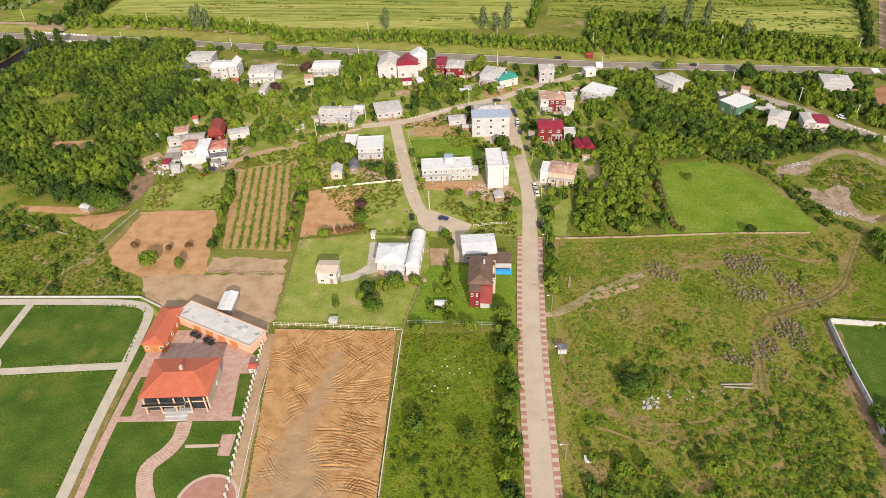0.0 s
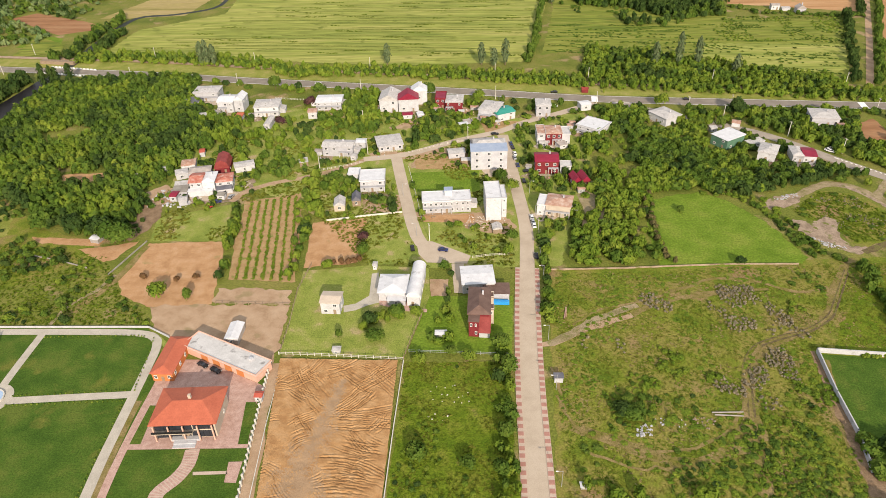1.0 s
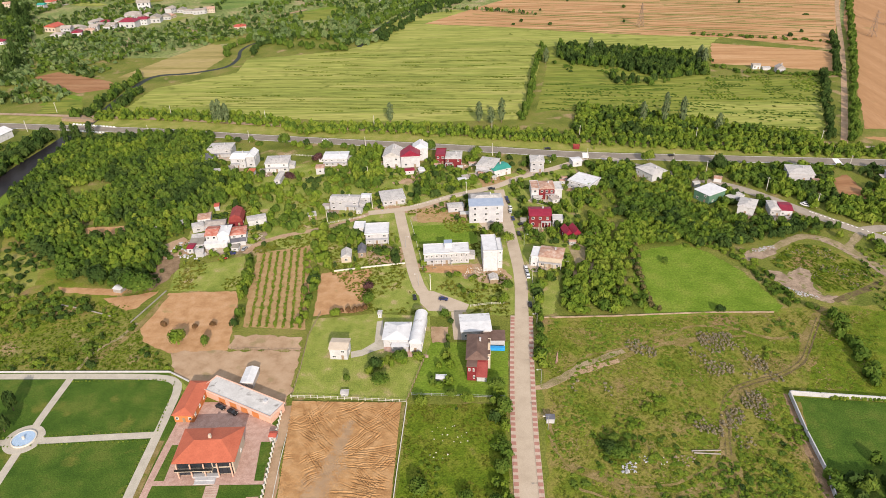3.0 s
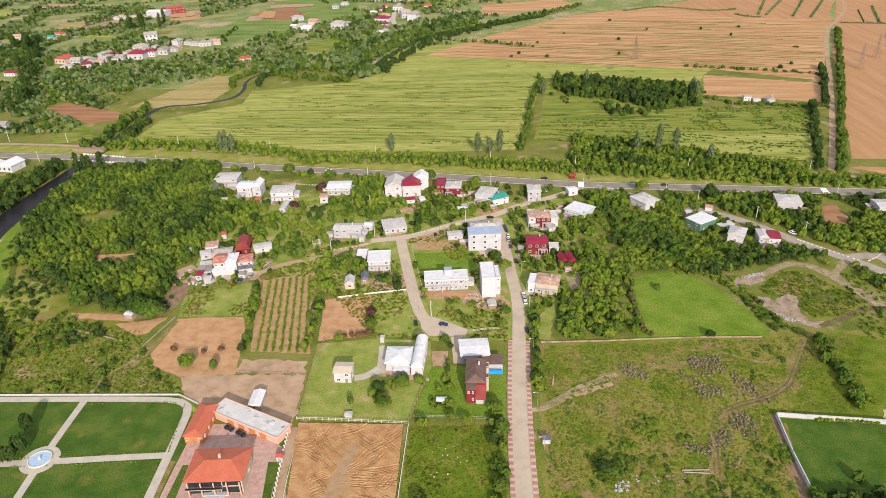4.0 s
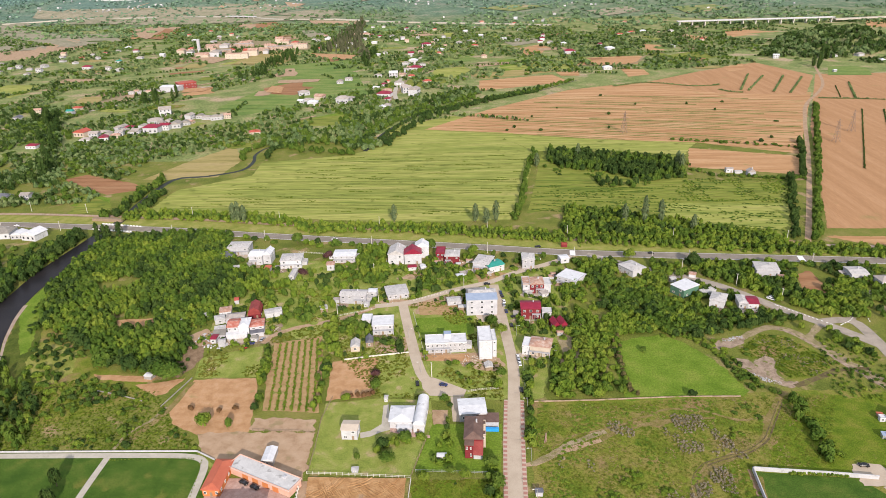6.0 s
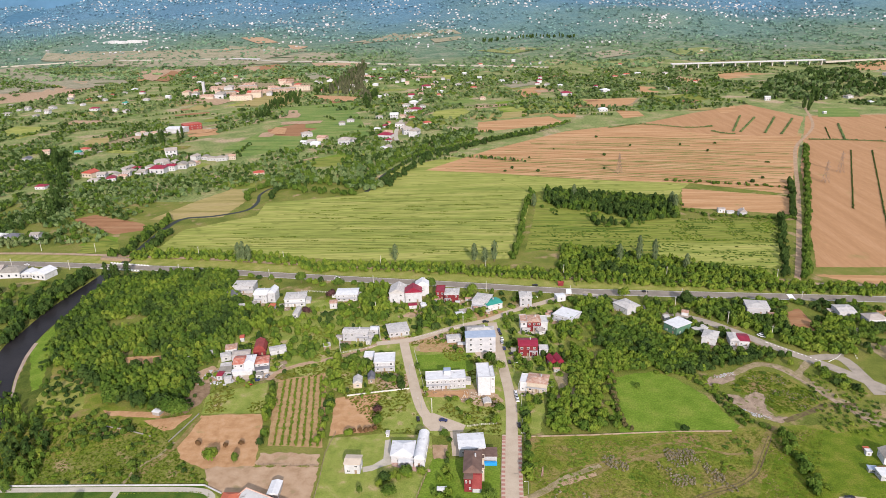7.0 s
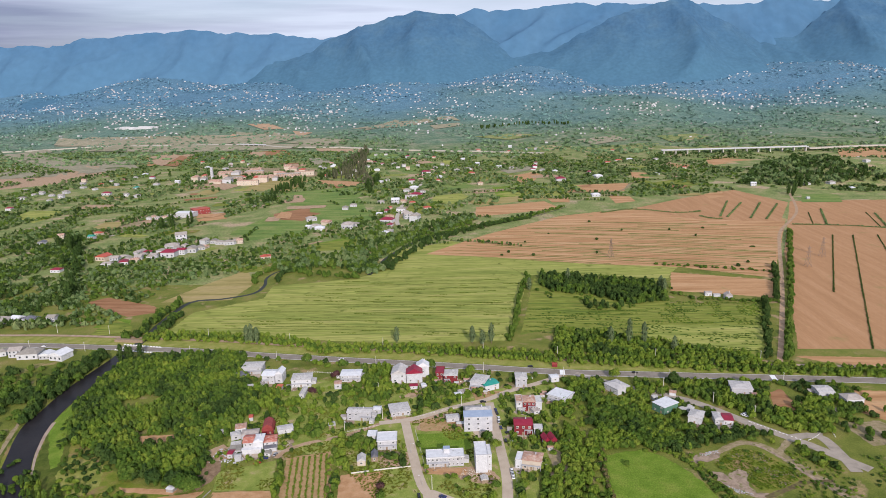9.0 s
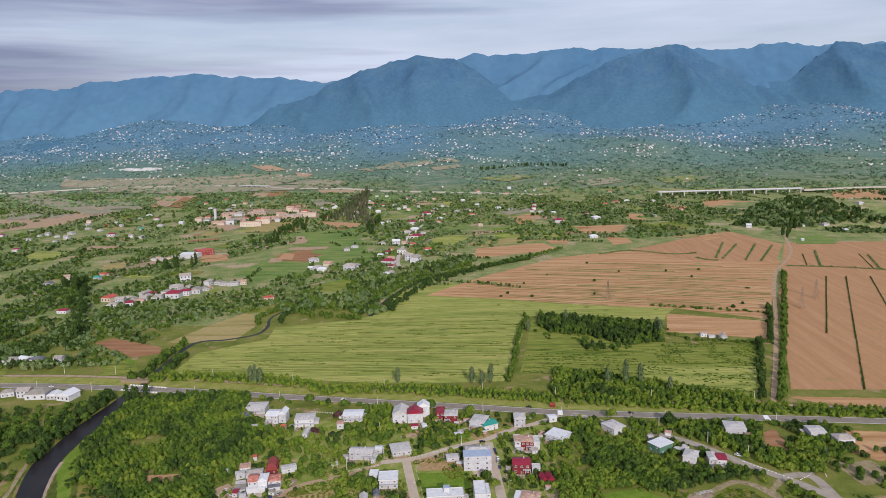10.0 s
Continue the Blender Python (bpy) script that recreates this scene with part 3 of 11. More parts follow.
sheet("garden_lawn", [(-127.2, 93.2), (-95.1, 106.6), (-87.6, 74.6), (-122.9, 73.2)], M["yard"], 0.05, "light green yard lawn", "lawn")
sheet("garden_lawn", [(-9.9, 139.8), (26.1, 142.4), (26.9, 120.1), (-5.2, 119.9)], M["meadow"], 0.05, "bright green lawn behind the long house", "lawn")
sheet("building_site", [(-0.7, 98.6), (39.6, 101.1), (38.0, 84.6), (21.8, 85.3), (13.8, 94.8)], M["dirt"], 0.06, "bare earth of a building site", "yard")
sheet("garden_lawn", [(7.7, 36.0), (40.8, 36.7), (39.5, 3.1), (2.0, 3.6)], M["meadow"], 0.05, "bright green house garden", "lawn")

sheet("village_ground", [(-145.9, 202.6), (-74.3, 218.9), (-25.9, 218.5), (41.8, 209.5), (88.7, 217.4), (89.5, 171.4), (74.1, 110.7), (61.6, 57.8), (6.3, 54.8), (-48.7, 94.1), (-88.9, 123.3), (-115.4, 109.1), (-131.6, 114.5)], M["yard"], 0.03, "light patchy grass of the village gardens", "ground")
for outline in ([(-8.8, 161.2), (19.2, 163.2), (20.8, 146.2), (-10.3, 144.8)], [(-34.4, 210.1), (-4.9, 211.5), (-3.9, 197.7), (-26.4, 193.9)], [(-30.9, 115.2), (-13.1, 116.5), (-10.6, 100.6), (-28.3, 98.4)], [(69.9, 95.4), (80.4, 98.0), (85.0, 86.1), (72.8, 76.0)], [(-136.1, 126.0), (-119.8, 117.4), (-123.8, 109.0), (-138.3, 103.5), (-147.3, 114.4)], [(-32.2, 164.6), (-15.3, 164.6), (-13.9, 160.5), (-31.2, 157.8)], [(6.9, 47.0), (14.8, 47.2), (15.3, 36.1), (8.2, 35.3)]):
    sheet("garden_soil", outline, M["dirt"], 0.10, "bare brown garden soil", "garden")
for i, (outline, key) in enumerate((([(-367.3, 819.9), (-321.9, 1080.7), (-212.8, 1125.2), (-166.6, 943.0), (-239.7, 788.7), (-324.0, 733.5)], "green_field"), ([(-318.5, 902.8), (-307.3, 978.4), (-258.1, 962.4), (-274.0, 888.9)], "red_soil"), ([(-1337.6, 1467.0), (-1288.5, 1678.7), (-1204.8, 1772.4), (-1037.6, 1678.2), (-1045.1, 1448.1), (-1158.7, 1347.4)], "dirt"), ([(-853.3, 2054.3), (-673.9, 2161.2), (-566.4, 2061.0), (-758.0, 1979.8)], "soil"), ([(-1526.5, 2404.3), (-1269.4, 2561.1), (-952.2, 2556.5), (-875.6, 2395.3), (-1432.9, 2319.0)], "far_field"), ([(-211.5, 707.5), (-121.4, 801.7), (-96.7, 749.8), (-171.6, 679.9)], "meadow"), ([(-320.2, 1229.2), (-239.8, 1286.9), (-218.0, 1233.2), (-286.9, 1193.2)], "red_soil"), ([(-690.0, 1362.5), (-607.3, 1409.3), (-555.5, 1344.6), (-629.1, 1283.3)], "dirt"), ([(62.1, 1239.7), (179.7, 1285.9), (204.5, 1165.4), (70.5, 1087.5)], "meadow"), ([(-92.7, 648.2), (-7.3, 712.9), (73.8, 638.7), (56.6, 579.1), (-74.7, 563.2)], "hay"), ([(114.8, 1420.0), (169.2, 1489.4), (192.0, 1420.7), (123.9, 1330.5)], "soil"), ([(-644.4, 888.7), (-583.1, 980.4), (-534.1, 920.9), (-575.0, 835.4)], "dirt"), ([(-783.0, 1074.1), (-735.1, 1108.7), (-706.8, 1066.5), (-747.0, 1032.0)], "dirt"), ([(387.5, 1240.5), (545.4, 1354.9), (553.4, 1259.0), (383.7, 1122.8)], "crop"), ([(586.4, 939.3), (688.3, 987.4), (679.2, 930.3), (581.9, 906.9)], "meadow"), ([(518.3, 1501.2), (625.2, 1568.6), (584.0, 1393.5), (495.0, 1363.3)], "hay"), ([(-179.7, 927.8), (-64.9, 1053.8), (-17.8, 998.3), (-120.9, 871.3)], "crop"))):
    sheet("plain_field", outline, M[key], 0.02 + 0.004 * i, "small field of the wide plain", "field")

sheet("slope_meadow", [(-326.8, 100.8), (-266.4, 137.7), (-260.9, 170.6), (-240.5, 130.7), (-214.9, 111.0), (-179.3, 81.8), (-147.2, 73.1), (-144.0, 56.6), (-171.6, 35.6), (-252.0, 13.7)], M["rough"], 0.045, "rough grassy slope above the river", "meadow")
sheet("gravel_ground", [(158.6, 108.3), (165.6, 114.9), (173.1, 117.2), (180.3, 119.6), (181.9, 116.2), (174.5, 108.4), (166.3, 105.1), (159.6, 104.5)], M["gravel"], 0.09, "dark grey gravel patch by the thicket", "yard")
sheet("gravel_ground", [(168.3, 95.3), (172.9, 94.8), (175.9, 92.3), (184.6, 98.0), (188.7, 95.0), (185.0, 84.1), (186.1, 74.4), (193.1, 71.8), (193.3, 68.7), (187.1, 67.3), (177.2, 73.4), (169.9, 84.9)], M["gravel"], 0.10, "grey gravel strip edged with rubble", "yard")
M["trodden"] = mat("trodden_ground", [(0.19, 0.165, 0.075), (0.27, 0.215, 0.125), (0.33, 0.265, 0.17)], 5, 0.4, grain=0.3, spots=((0.15, 0.165, 0.035), 3.0, 0.60))
sheet("school_ground", [(-652.2, 1427.2), (-525.7, 1389.2), (-466.5, 1456.9), (-385.5, 1485.1), (-424.0, 1651.7), (-671.4, 1738.8), (-744.7, 1663.2)], M["trodden"], 0.6, "pale bare ground round the school", "yard")
M["rut"] = mat("dark_rut_earth", [(0.085, 0.066, 0.034), (0.13, 0.10, 0.05), (0.15, 0.15, 0.04)], 3, 0.4, grain=0.3)
# brown earth with shade painted into its dark tone
M["trodden_shaded"] = mat("shaded_brown_earth", [(0.16, 0.105, 0.062), (0.22, 0.15, 0.092), (0.26, 0.18, 0.115)], 3, 0.4, grain=0.3)
ribbon("clearing_track", [(180.3, 117.3), (189.0, 124.2), (198.8, 129.0), (208.7, 125.5), (213.8, 119.8), (216.6, 115.3), (220.2, 106.7), (225.7, 93.4), (239.0, 66.8)], 5.0, M["trodden"], 0.105, "brown earth track across a clearing", "track", 2.5, ends=(4.0, 6.5))
ribbon("clearing_track", [(203.2, 127.9), (209.2, 122.1), (213.9, 113.6), (217.9, 104.5), (223.8, 89.4), (235.4, 64.6)], 2.6, M["gravel"], 0.112, "grey gravel wheel track across a clearing", "track", 2.5)
ribbon("clearing_track", [(189.7, 69.5), (197.6, 73.7), (205.7, 77.9), (218.9, 84.6), (234.6, 85.7)], 3.2, M["rut"], 0.11, "dark earth track beside trees", "track", 2.5)
ribbon("clearing_track", [(215.2, 115.3), (221.7, 123.9), (227.2, 129.8), (232.2, 135.8)], 4.0, M["trodden"], 0.115, "brown earth track up to the road", "track", 2.5)
sheet("clearing_grass", [(172.3, 103.0), (181.9, 112.3), (190.6, 122.5), (204.1, 119.7), (210.9, 113.1), (214.6, 101.4), (219.6, 91.3), (206.6, 79.7), (193.9, 73.6), (187.6, 76.2), (186.1, 85.1), (189.5, 95.5), (185.2, 99.5), (176.7, 94.3)], M["rough"], 0.085, "rough weedy grass in a clearing", "meadow")
sheet("clay_plot", [(244.0, 201.4), (254.8, 207.0), (255.3, 178.1), (247.0, 168.0), (237.7, 175.2)], M["red_soil"], 0.09, "bare red-brown plot among trees", "plot")
sheet("terrace_soil", [(-180.4, 76.0), (-154.9, 75.0), (-144.7, 72.9), (-144.5, 68.8), (-173.7, 71.1)], M["clay"], 0.09, "bare orange terrace below the wood", "plot")
sheet("terrace_soil", [(-153.6, 66.4), (-142.5, 68.4), (-127.5, 73.1), (-133.1, 59.0), (-136.8, 56.4)], M["clay"], 0.10, "bare orange terrace below the wood", "plot")
sheet("terrace_soil", [(-198.7, 136.6), (-175.5, 139.2), (-169.0, 131.8), (-189.9, 125.6)], M["clay"], 0.09, "bare clay clearing in the wood", "plot")
# walled park with lawns and paths
PARK = [(-262.7, 10.0), (-99.1, 13.9), (-93.3, 8.7), (-89.2, -23.3), (-86.9, -72.6), (-87.9, -99.7), (-154.3, -102.5)]
sheet("park_lawn", PARK, M["lawn"], 0.05, "deep green park lawn", "lawn")
sheet("villa_grounds", [(-91.5, 4.1), (-79.2, -7.1), (-45.7, -6.2), (-44.4, -16.9), (-40.2, -67.8), (-37.7, -93.5), (-79.2, -95.3), (-82.2, -69.4), (-86.0, -30.5)], M["lawn"], 0.06, "green lawn round the villa", "lawn")
ribbon("park_path", [(-237.9, 8.0), (-172.3, 9.9), (-124.9, 11.1), (-102.2, 11.0), (-94.2, 8.7), (-91.2, 3.5), (-90.0, -10.2), (-89.2, -23.3), (-87.6, -48.3), (-85.6, -69.1), (-85.1, -89.9)], 3.4, M["path"], 0.12, "pale concrete park path with kerbs", "path", 2.5)
ribbon("park_path", [(-203.8, -30.5), (-148.3, -26.0), (-130.0, -24.2), (-109.9, -22.1), (-89.9, -20.2)], 3.2, M["path"], 0.115, "pale concrete park path with kerbs", "path", 4)
ribbon("park_path", [(-138.3, 9.8), (-137.9, -11.0), (-136.7, -32.1), (-134.9, -54.0)], 3.0, M["path"], 0.11, "pale concrete park path with kerbs", "path", 4)
ribbon("dry_strip", [(-86.4, -23.0), (-85.6, -40.0), (-84.3, -56.0), (-83.0, -72.0), (-82.4, -88.0)], 2.0, M["faint"], 0.10, "strip of dry grass between two paths", "verge", 3)
ribbon("side_path", [(-83.2, -15.9), (-83.1, -32.7), (-82.3, -52.2), (-80.7, -69.3), (-79.5, -86.7)], 2.6, M["paving"], 0.13, "narrow pink paved path beside the park", "path", 4)
sheet("courtyard", [(-79.8, -2.9), (-71.8, -2.7), (-48.6, -13.6), (-44.8, -15.6), (-46.4, -24.4), (-43.6, -41.5), (-82.0, -43.4), (-84.3, -18.0), (-84.8, -12.2), (-77.9, -12.6)], M["paving"], 0.12, "pink paved courtyard of the villa", "courtyard")
ribbon("garden_path", [(-60.8, -42.7), (-60.3, -48.4), (-62.0, -53.5), (-65.6, -59.0), (-64.2, -64.8), (-60.4, -71.6), (-55.3, -81.2)], 4.6, M["paving"], 0.16, "winding garden path of pink and cream pavers", "path", 1.5)
WINDING = [(-60.8, -42.7), (-60.3, -48.4), (-62.0, -53.5), (-65.6, -59.0), (-64.2, -64.8), (-60.4, -71.6), (-55.3, -81.2)]
ribbon("dirt_track", [(-44.7, -3.9), (-43.1, -21.9), (-40.6, -44.6), (-37.9, -67.7), (-35.8, -86.4)], 4.0, M["dirt"], 0.10, "narrow earth track beside the villa wall", "track", 5)
ribbon("park_grass_strip", [(-92.5, 8.7), (-87.8, 4.2)], 2, M["yard"], 0.1, "strip of grass", "lawn", 3)

# roads
MAIN = [(-459.0, 307.3), (-378.3, 305.5), (-323.5, 300.7), (-221.5, 289.3), (-140.4, 275.7), (-53.2, 262.7), (35.6, 249.5), (98.0, 239.3), (177.9, 232.9), (260.5, 226.7), (362.1, 218.2), (471.3, 206.2)]
ribbon("main_road", MAIN, 11.0, M["asphalt"], 0.14, "grey asphalt main road with white edge lines", "road", 12)
ribbon("road_verge", MAIN, 16.0, M["verge"], 0.05, "mown grass verge beside the road", "verge", 12, side=-15)
for off, wd in ((-5.0, 0.35), (5.0, 0.35)):
    ribbon("road_line", MAIN, wd, M["white_line"], 0.18, "white edge line painted on the road", "road marking", 12, side=off)
ribbon("railway", MAIN, 5.0, M["dirt"], 0.16, "brown railway ballast with steel rails", "railway", 12, side=-26)
ribbon("side_road", [(107.9, 236.4), (134.6, 217.0), (165.4, 199.1), (185.8, 185.4), (198.7, 171.3), (212.3, 154.8), (224.9, 140.7), (239.1, 125.4), (260.9, 97.6)], 7.5, M["side_asphalt"], 0.15, "grey side road with broken kerb", "road", 8)
LANE = [(48.1, -93.9), (46.4, -77.1), (45.6, -64.6), (45.4, -41.7), (45.2, -14.2), (45.9, 19.9), (47.3, 55.5), (48.1, 88.0), (45.6, 118.6), (42.9, 148.1), (39.2, 186.0)]
ribbon("lane", LANE, 6.2, M["concrete"], 0.12, "straight beige concrete village lane", "road", 5)
ribbon("lane", [(-19.0, 156.5), (-15.2, 138.6), (-8.9, 110.0), (-3.6, 87.3), (1.3, 73.6), (9.2, 65.1), (22.4, 61.1)], 6.0, M["concrete"], 0.12, "beige concrete lane curving to a turning place", "road", 5)
sheet("turning_place", [(-1.3, 75.8), (6.1, 75.0), (23.5, 64.1), (22.0, 58.3), (4.9, 58.8), (0.8, 65.0)], M["concrete"], 0.125, "beige concrete turning place", "road")
ribbon("lane", [(-36.9, 155.1), (-19.3, 159.1), (-7.6, 164.6), (10.1, 176.5), (28.7, 186.0), (39.3, 192.0), (54.8, 205.3), (75.4, 217.5), (97.2, 233.0)], 5.5, M["concrete"], 0.125, "beige concrete lane through the village", "road", 6)
ribbon("lane", [(-35.4, 155.1), (-47.2, 144.7), (-65.6, 134.1), (-81.4, 127.5), (-92.9, 117.6), (-95.9, 109.3)], 3.6, M["dirt"], 0.11, "narrow earth lane", "road", 6)
ribbon("field_track", [(275.7, 258.7), (316.7, 353.2), (375.9, 495.3), (437.0, 649.1), (480.7, 749.8), (542.3, 849.4), (581.7, 929.4), (638.4, 1091.5)], 4.6, M["dirt"], 0.12, "straight gravel field track between tree rows", "road", 10)
ribbon("pasture_track", [(47.5, 7.7), (54.5, 9.1), (61.9, 14.1), (72.6, 19.9), (85.7, 25.7)], 2.6, M["dirt"], 0.10, "earth track into the pasture", "track", 4)

# river
WEST_BANK = [(-191.5, -111.6), (-231.3, 11.0), (-250.9, 59.4), (-271.5, 107.5), (-281.8, 130.7), (-289.3, 153.1), (-290.0, 172.2), (-292.3, 193.9), (-292.9, 220.5), (-291.3, 247.6), (-289.7, 270.8), (-289.8, 289.2), (-290.4, 303.0)]
EAST_BANK = [(-156.6, -110.6), (-207.5, 11.3), (-227.8, 59.6), (-253.2, 107.5), (-262.5, 130.7), (-268.8, 150.6), (-272.9, 172.2), (-274.3, 195.7), (-273.9, 221.5), (-275.5, 249.8), (-276.9, 273.2), (-278.5, 287.7), (-279.9, 301.4)]
sheet("river", [(c.x, c.y) for c in curve_points(WEST_BANK, 6)] + [(c.x, c.y) for c in reversed(curve_points(EAST_BANK, 6))], M["water"], 0.10, "slow dark river below wooded banks", "river")
ribbon("river", [(-283.2, 297.3), (-282.5, 315.8), (-286.6, 371.3), (-284.2, 430.7), (-253.0, 441.9), (-223.7, 462.1), (-220.7, 493.5), (-227.5, 525.4), (-220.6, 556.4), (-194.1, 568.9)], 9, M["brook"], 0.104, "narrow upper river beside the hay field", "river", 8, ends=(8, 2.6))
ribbon("river", [(-103.0, 532.7), (-96.5, 572.6), (-89.9, 625.6), (-58.5, 716.3), (17.0, 800.1), (113.3, 876.5), (193.3, 977.7)], 9, M["brook"], 0.10, "slow dark river between trees", "river", 12, ends=(5.5, 1.6))
ribbon("river_shoal", [(-235.5, 76.8), (-252.0, 107.5), (-260.0, 126.2), (-265.1, 140.1), (-269.4, 156.4)], 4, M["shoal"], 0.13, "pinkish gravel shoal at the river edge", "shoal", 6, ends=(1.0, 2.6))
sheet("river_meadow", [(-250.9, 107.5), (-263.1, 136.9), (-270.9, 169.5), (-272.4, 194.7), (-271.2, 208.8), (-262.5, 181.3), (-250.9, 146.5), (-230.0, 107.6), (-205.1, 59.8), (-227.1, 59.6)], M["bank"], 0.07, "green grass bank of the river", "meadow")
sheet("river_meadow", [(-282.4, 108.8), (-287.0, 138.5), (-297.3, 176.8), (-292.6, 183.3), (-292.3, 159.0), (-280.7, 123.2), (-259.6, 76.6), (-265.1, 38.2)], M["bank"], 0.07, "grassy river bank with a track", "meadow")
ribbon("bank_track", [(-269.5, 70.6), (-280.6, 114.4), (-291.3, 144.9), (-301.0, 177.7)], 3.0, M["trodden"], 0.11, "grey earth track along the river", "track", 5)

ribbon("side_road", [(226.9, 134.3), (248.7, 137.2), (252.1, 116.1), (251.6, 95.0)], 7.0, M["side_asphalt"], 0.17, "grey side road at a junction", "road", 5)
ribbon("side_road", [(248.7, 137.2), (260.9, 155.7), (271.7, 170.4), (294.6, 178.9)], 5.0, M["side_asphalt"], 0.16, "grey road branch at a junction", "road", 5)
sheet("bare_plot", [(304.4, 204.6), (334.3, 202.4), (348.8, 178.7), (304.9, 155.6), (292.1, 170.3)], M["soil"], 0.09, "bare ploughed plot beside the road", "plot")
sheet("bare_plot", [(270.6, 154.0), (298.8, 158.0), (305.6, 131.5), (277.1, 124.4)], M["trodden"], 0.08, "bare beige ground by the junction", "plot")
for i, (line, wd) in enumerate((([(57.6, -29.4), (70.3, -35.6), (82.6, -40.9), (93.4, -42.5), (106.6, -35.5), (114.1, -24.2), (117.0, -12.2), (122.8, 1.1), (132.7, 11.3), (145.5, 17.6)], 3.4), ([(145.5, 17.6), (158.0, 27.3), (167.9, 44.6), (181.2, 63.8)], 2.6), ([(85.7, 25.7), (97.6, 33.7), (113.3, 38.2), (124.7, 41.2)], 2.2), ([(113.6, -26.5), (111.9, -39.5), (109.4, -56.7), (108.0, -77.7)], 3.6), ([(147.2, 3.2), (142.4, -21.0), (141.6, -38.5), (140.9, -55.5)], 3.0), ([(-134.3, 20.7), (-129.2, 33.1), (-124.6, 48.5), (-122.6, 69.6)], 2.4))):
    ribbon("trodden_track", line, wd * 1.3, M["faint"], 0.082 + 0.006 * i, "faint trodden track in the grass", "track", 4)
RUT = [(114.8, -24.1), (119.6, -3.6), (121.9, 3.5), (127.5, 9.7), (137.1, 14.4), (145.3, 17.2), (153.5, 22.0), (159.9, 27.9), (165.6, 37.0), (170.7, 45.4), (177.2, 56.2)]
for side, wd in ((-0.85, 0.55), (0.85, 0.75)):
    ribbon("wheel_rut", RUT, wd, M["rut"], 0.13, "dark wheel rut curving through the pasture", "track", 2.0, side=side)
for i, (line, wd) in enumerate((([(52.6, 8.6), (61.8, 14.6), (69.1, 21.5), (77.1, 25.9), (88.6, 31.8)], 3.2), ([(103.1, 41.0), (112.0, 44.3), (121.2, 49.2), (136.6, 48.6), (152.7, 41.2), (165.4, 44.5)], 1.6), ([(120.8, 0.5), (116.8, -16.3), (115.6, -33.6)], 3.0), ([(121.7, 36.9), (132.2, 41.6), (141.8, 42.9)], 1.4))):
    ribbon("trodden_track", line, wd, M["trodden" if i == 0 else "faint"], 0.12 + 0.004 * i, "worn brown track in the pasture", "track", 3)
for i, (line, wd) in enumerate((([(53.7, -16.4), (57.3, -27.3), (65.3, -34.6), (76.6, -38.6), (92.1, -37.4), (103.8, -31.6), (111.3, -23.3), (116.8, -12.1), (119.3, -1.4), (128.0, 9.7)], 5.0), ([(52.8, -3.1), (54.8, -13.8), (55.8, -23.8)], 4.0), ([(61.2, -39.5), (72.3, -44.3), (83.7, -45.0), (97.8, -41.4), (112.1, -37.8)], 9.0), ([(62.9, 19.7), (73.5, 28.2), (89.4, 33.7), (108.8, 43.1)], 7.0))):
    ribbon("trodden_track", line, wd, M["faint"], 0.142 + 0.004 * i, "wide trodden brown arc in the pasture", "track", 2.5, ends=(1.0, 1.2))
sheet("weedy_ground", [(152.3, 6.7), (169.7, 7.1), (187.3, 4.3), (255.0, 8.0), (262.0, 40.0), (250.0, 70.0), (214.6, 59.8), (200.3, 63.1), (175.4, 42.4), (161.9, 23.2)], M["weedy"], 0.045, "green weedy grass at the pasture edge", "pasture")
sheet("bank_meadow", [(-270.4, 150.3), (-271.5, 169.4), (-274.9, 198.8), (-266.4, 194.4), (-259.9, 167.4), (-256.1, 152.2), (-244.5, 127.6), (-231.8, 99.6), (-234.6, 95.3)], M["meadow"], 0.085, "bright green grass on the river bank", "meadow")
sheet("bank_meadow", [(-227.0, 88.3), (-228.5, 108.6), (-213.7, 105.7), (-203.1, 99.9), (-192.9, 77.9), (-198.9, 67.6), (-207.7, 67.5)], M["verge"], 0.082, "pale rough grass on the river slope", "meadow")
ribbon("trodden_track", [(-138.3, 14.4), (-136.9, 25.4), (-133.1, 32.5), (-129.6, 37.7), (-127.1, 47.5)], 1.6, M["trodden"], 0.16, "narrow earth path beside a broken wall", "track", 2.5)
for line, r in (([(107.9, 236.4), (134.6, 217.0), (165.4, 199.1), (185.8, 185.4), (198.7, 171.3), (212.3, 154.8), (224.9, 140.7), (239.1, 125.4), (260.9, 97.6)], 5.0), (LANE, 6.0), ([(-19.0, 156.5), (-15.2, 138.6), (-8.9, 110.0), (-3.6, 87.3), (1.3, 73.6), (9.2, 65.1), (22.4, 61.1)], 3.6), ([(-36.9, 155.1), (-19.3, 159.1), (-7.6, 164.6), (10.1, 176.5), (28.7, 186.0), (39.3, 192.0), (54.8, 205.3), (75.4, 217.5), (97.2, 233.0)], 3.4), ([(-35.4, 155.1), (-47.2, 144.7), (-65.6, 134.1), (-81.4, 127.5), (-92.9, 117.6), (-95.9, 109.3)], 2.4), (MAIN, 7.0)):
    TAKEN += [(c.x, c.y, r) for c in curve_points(line, r)]
TAKEN += [(*(7.9, 66.3), 9.0), (*(15.2, 63.1), 7.0), (*(3.0, 68.0), 8.0)]


# ---------------------------------------------------------------- houses
CACHE = {}


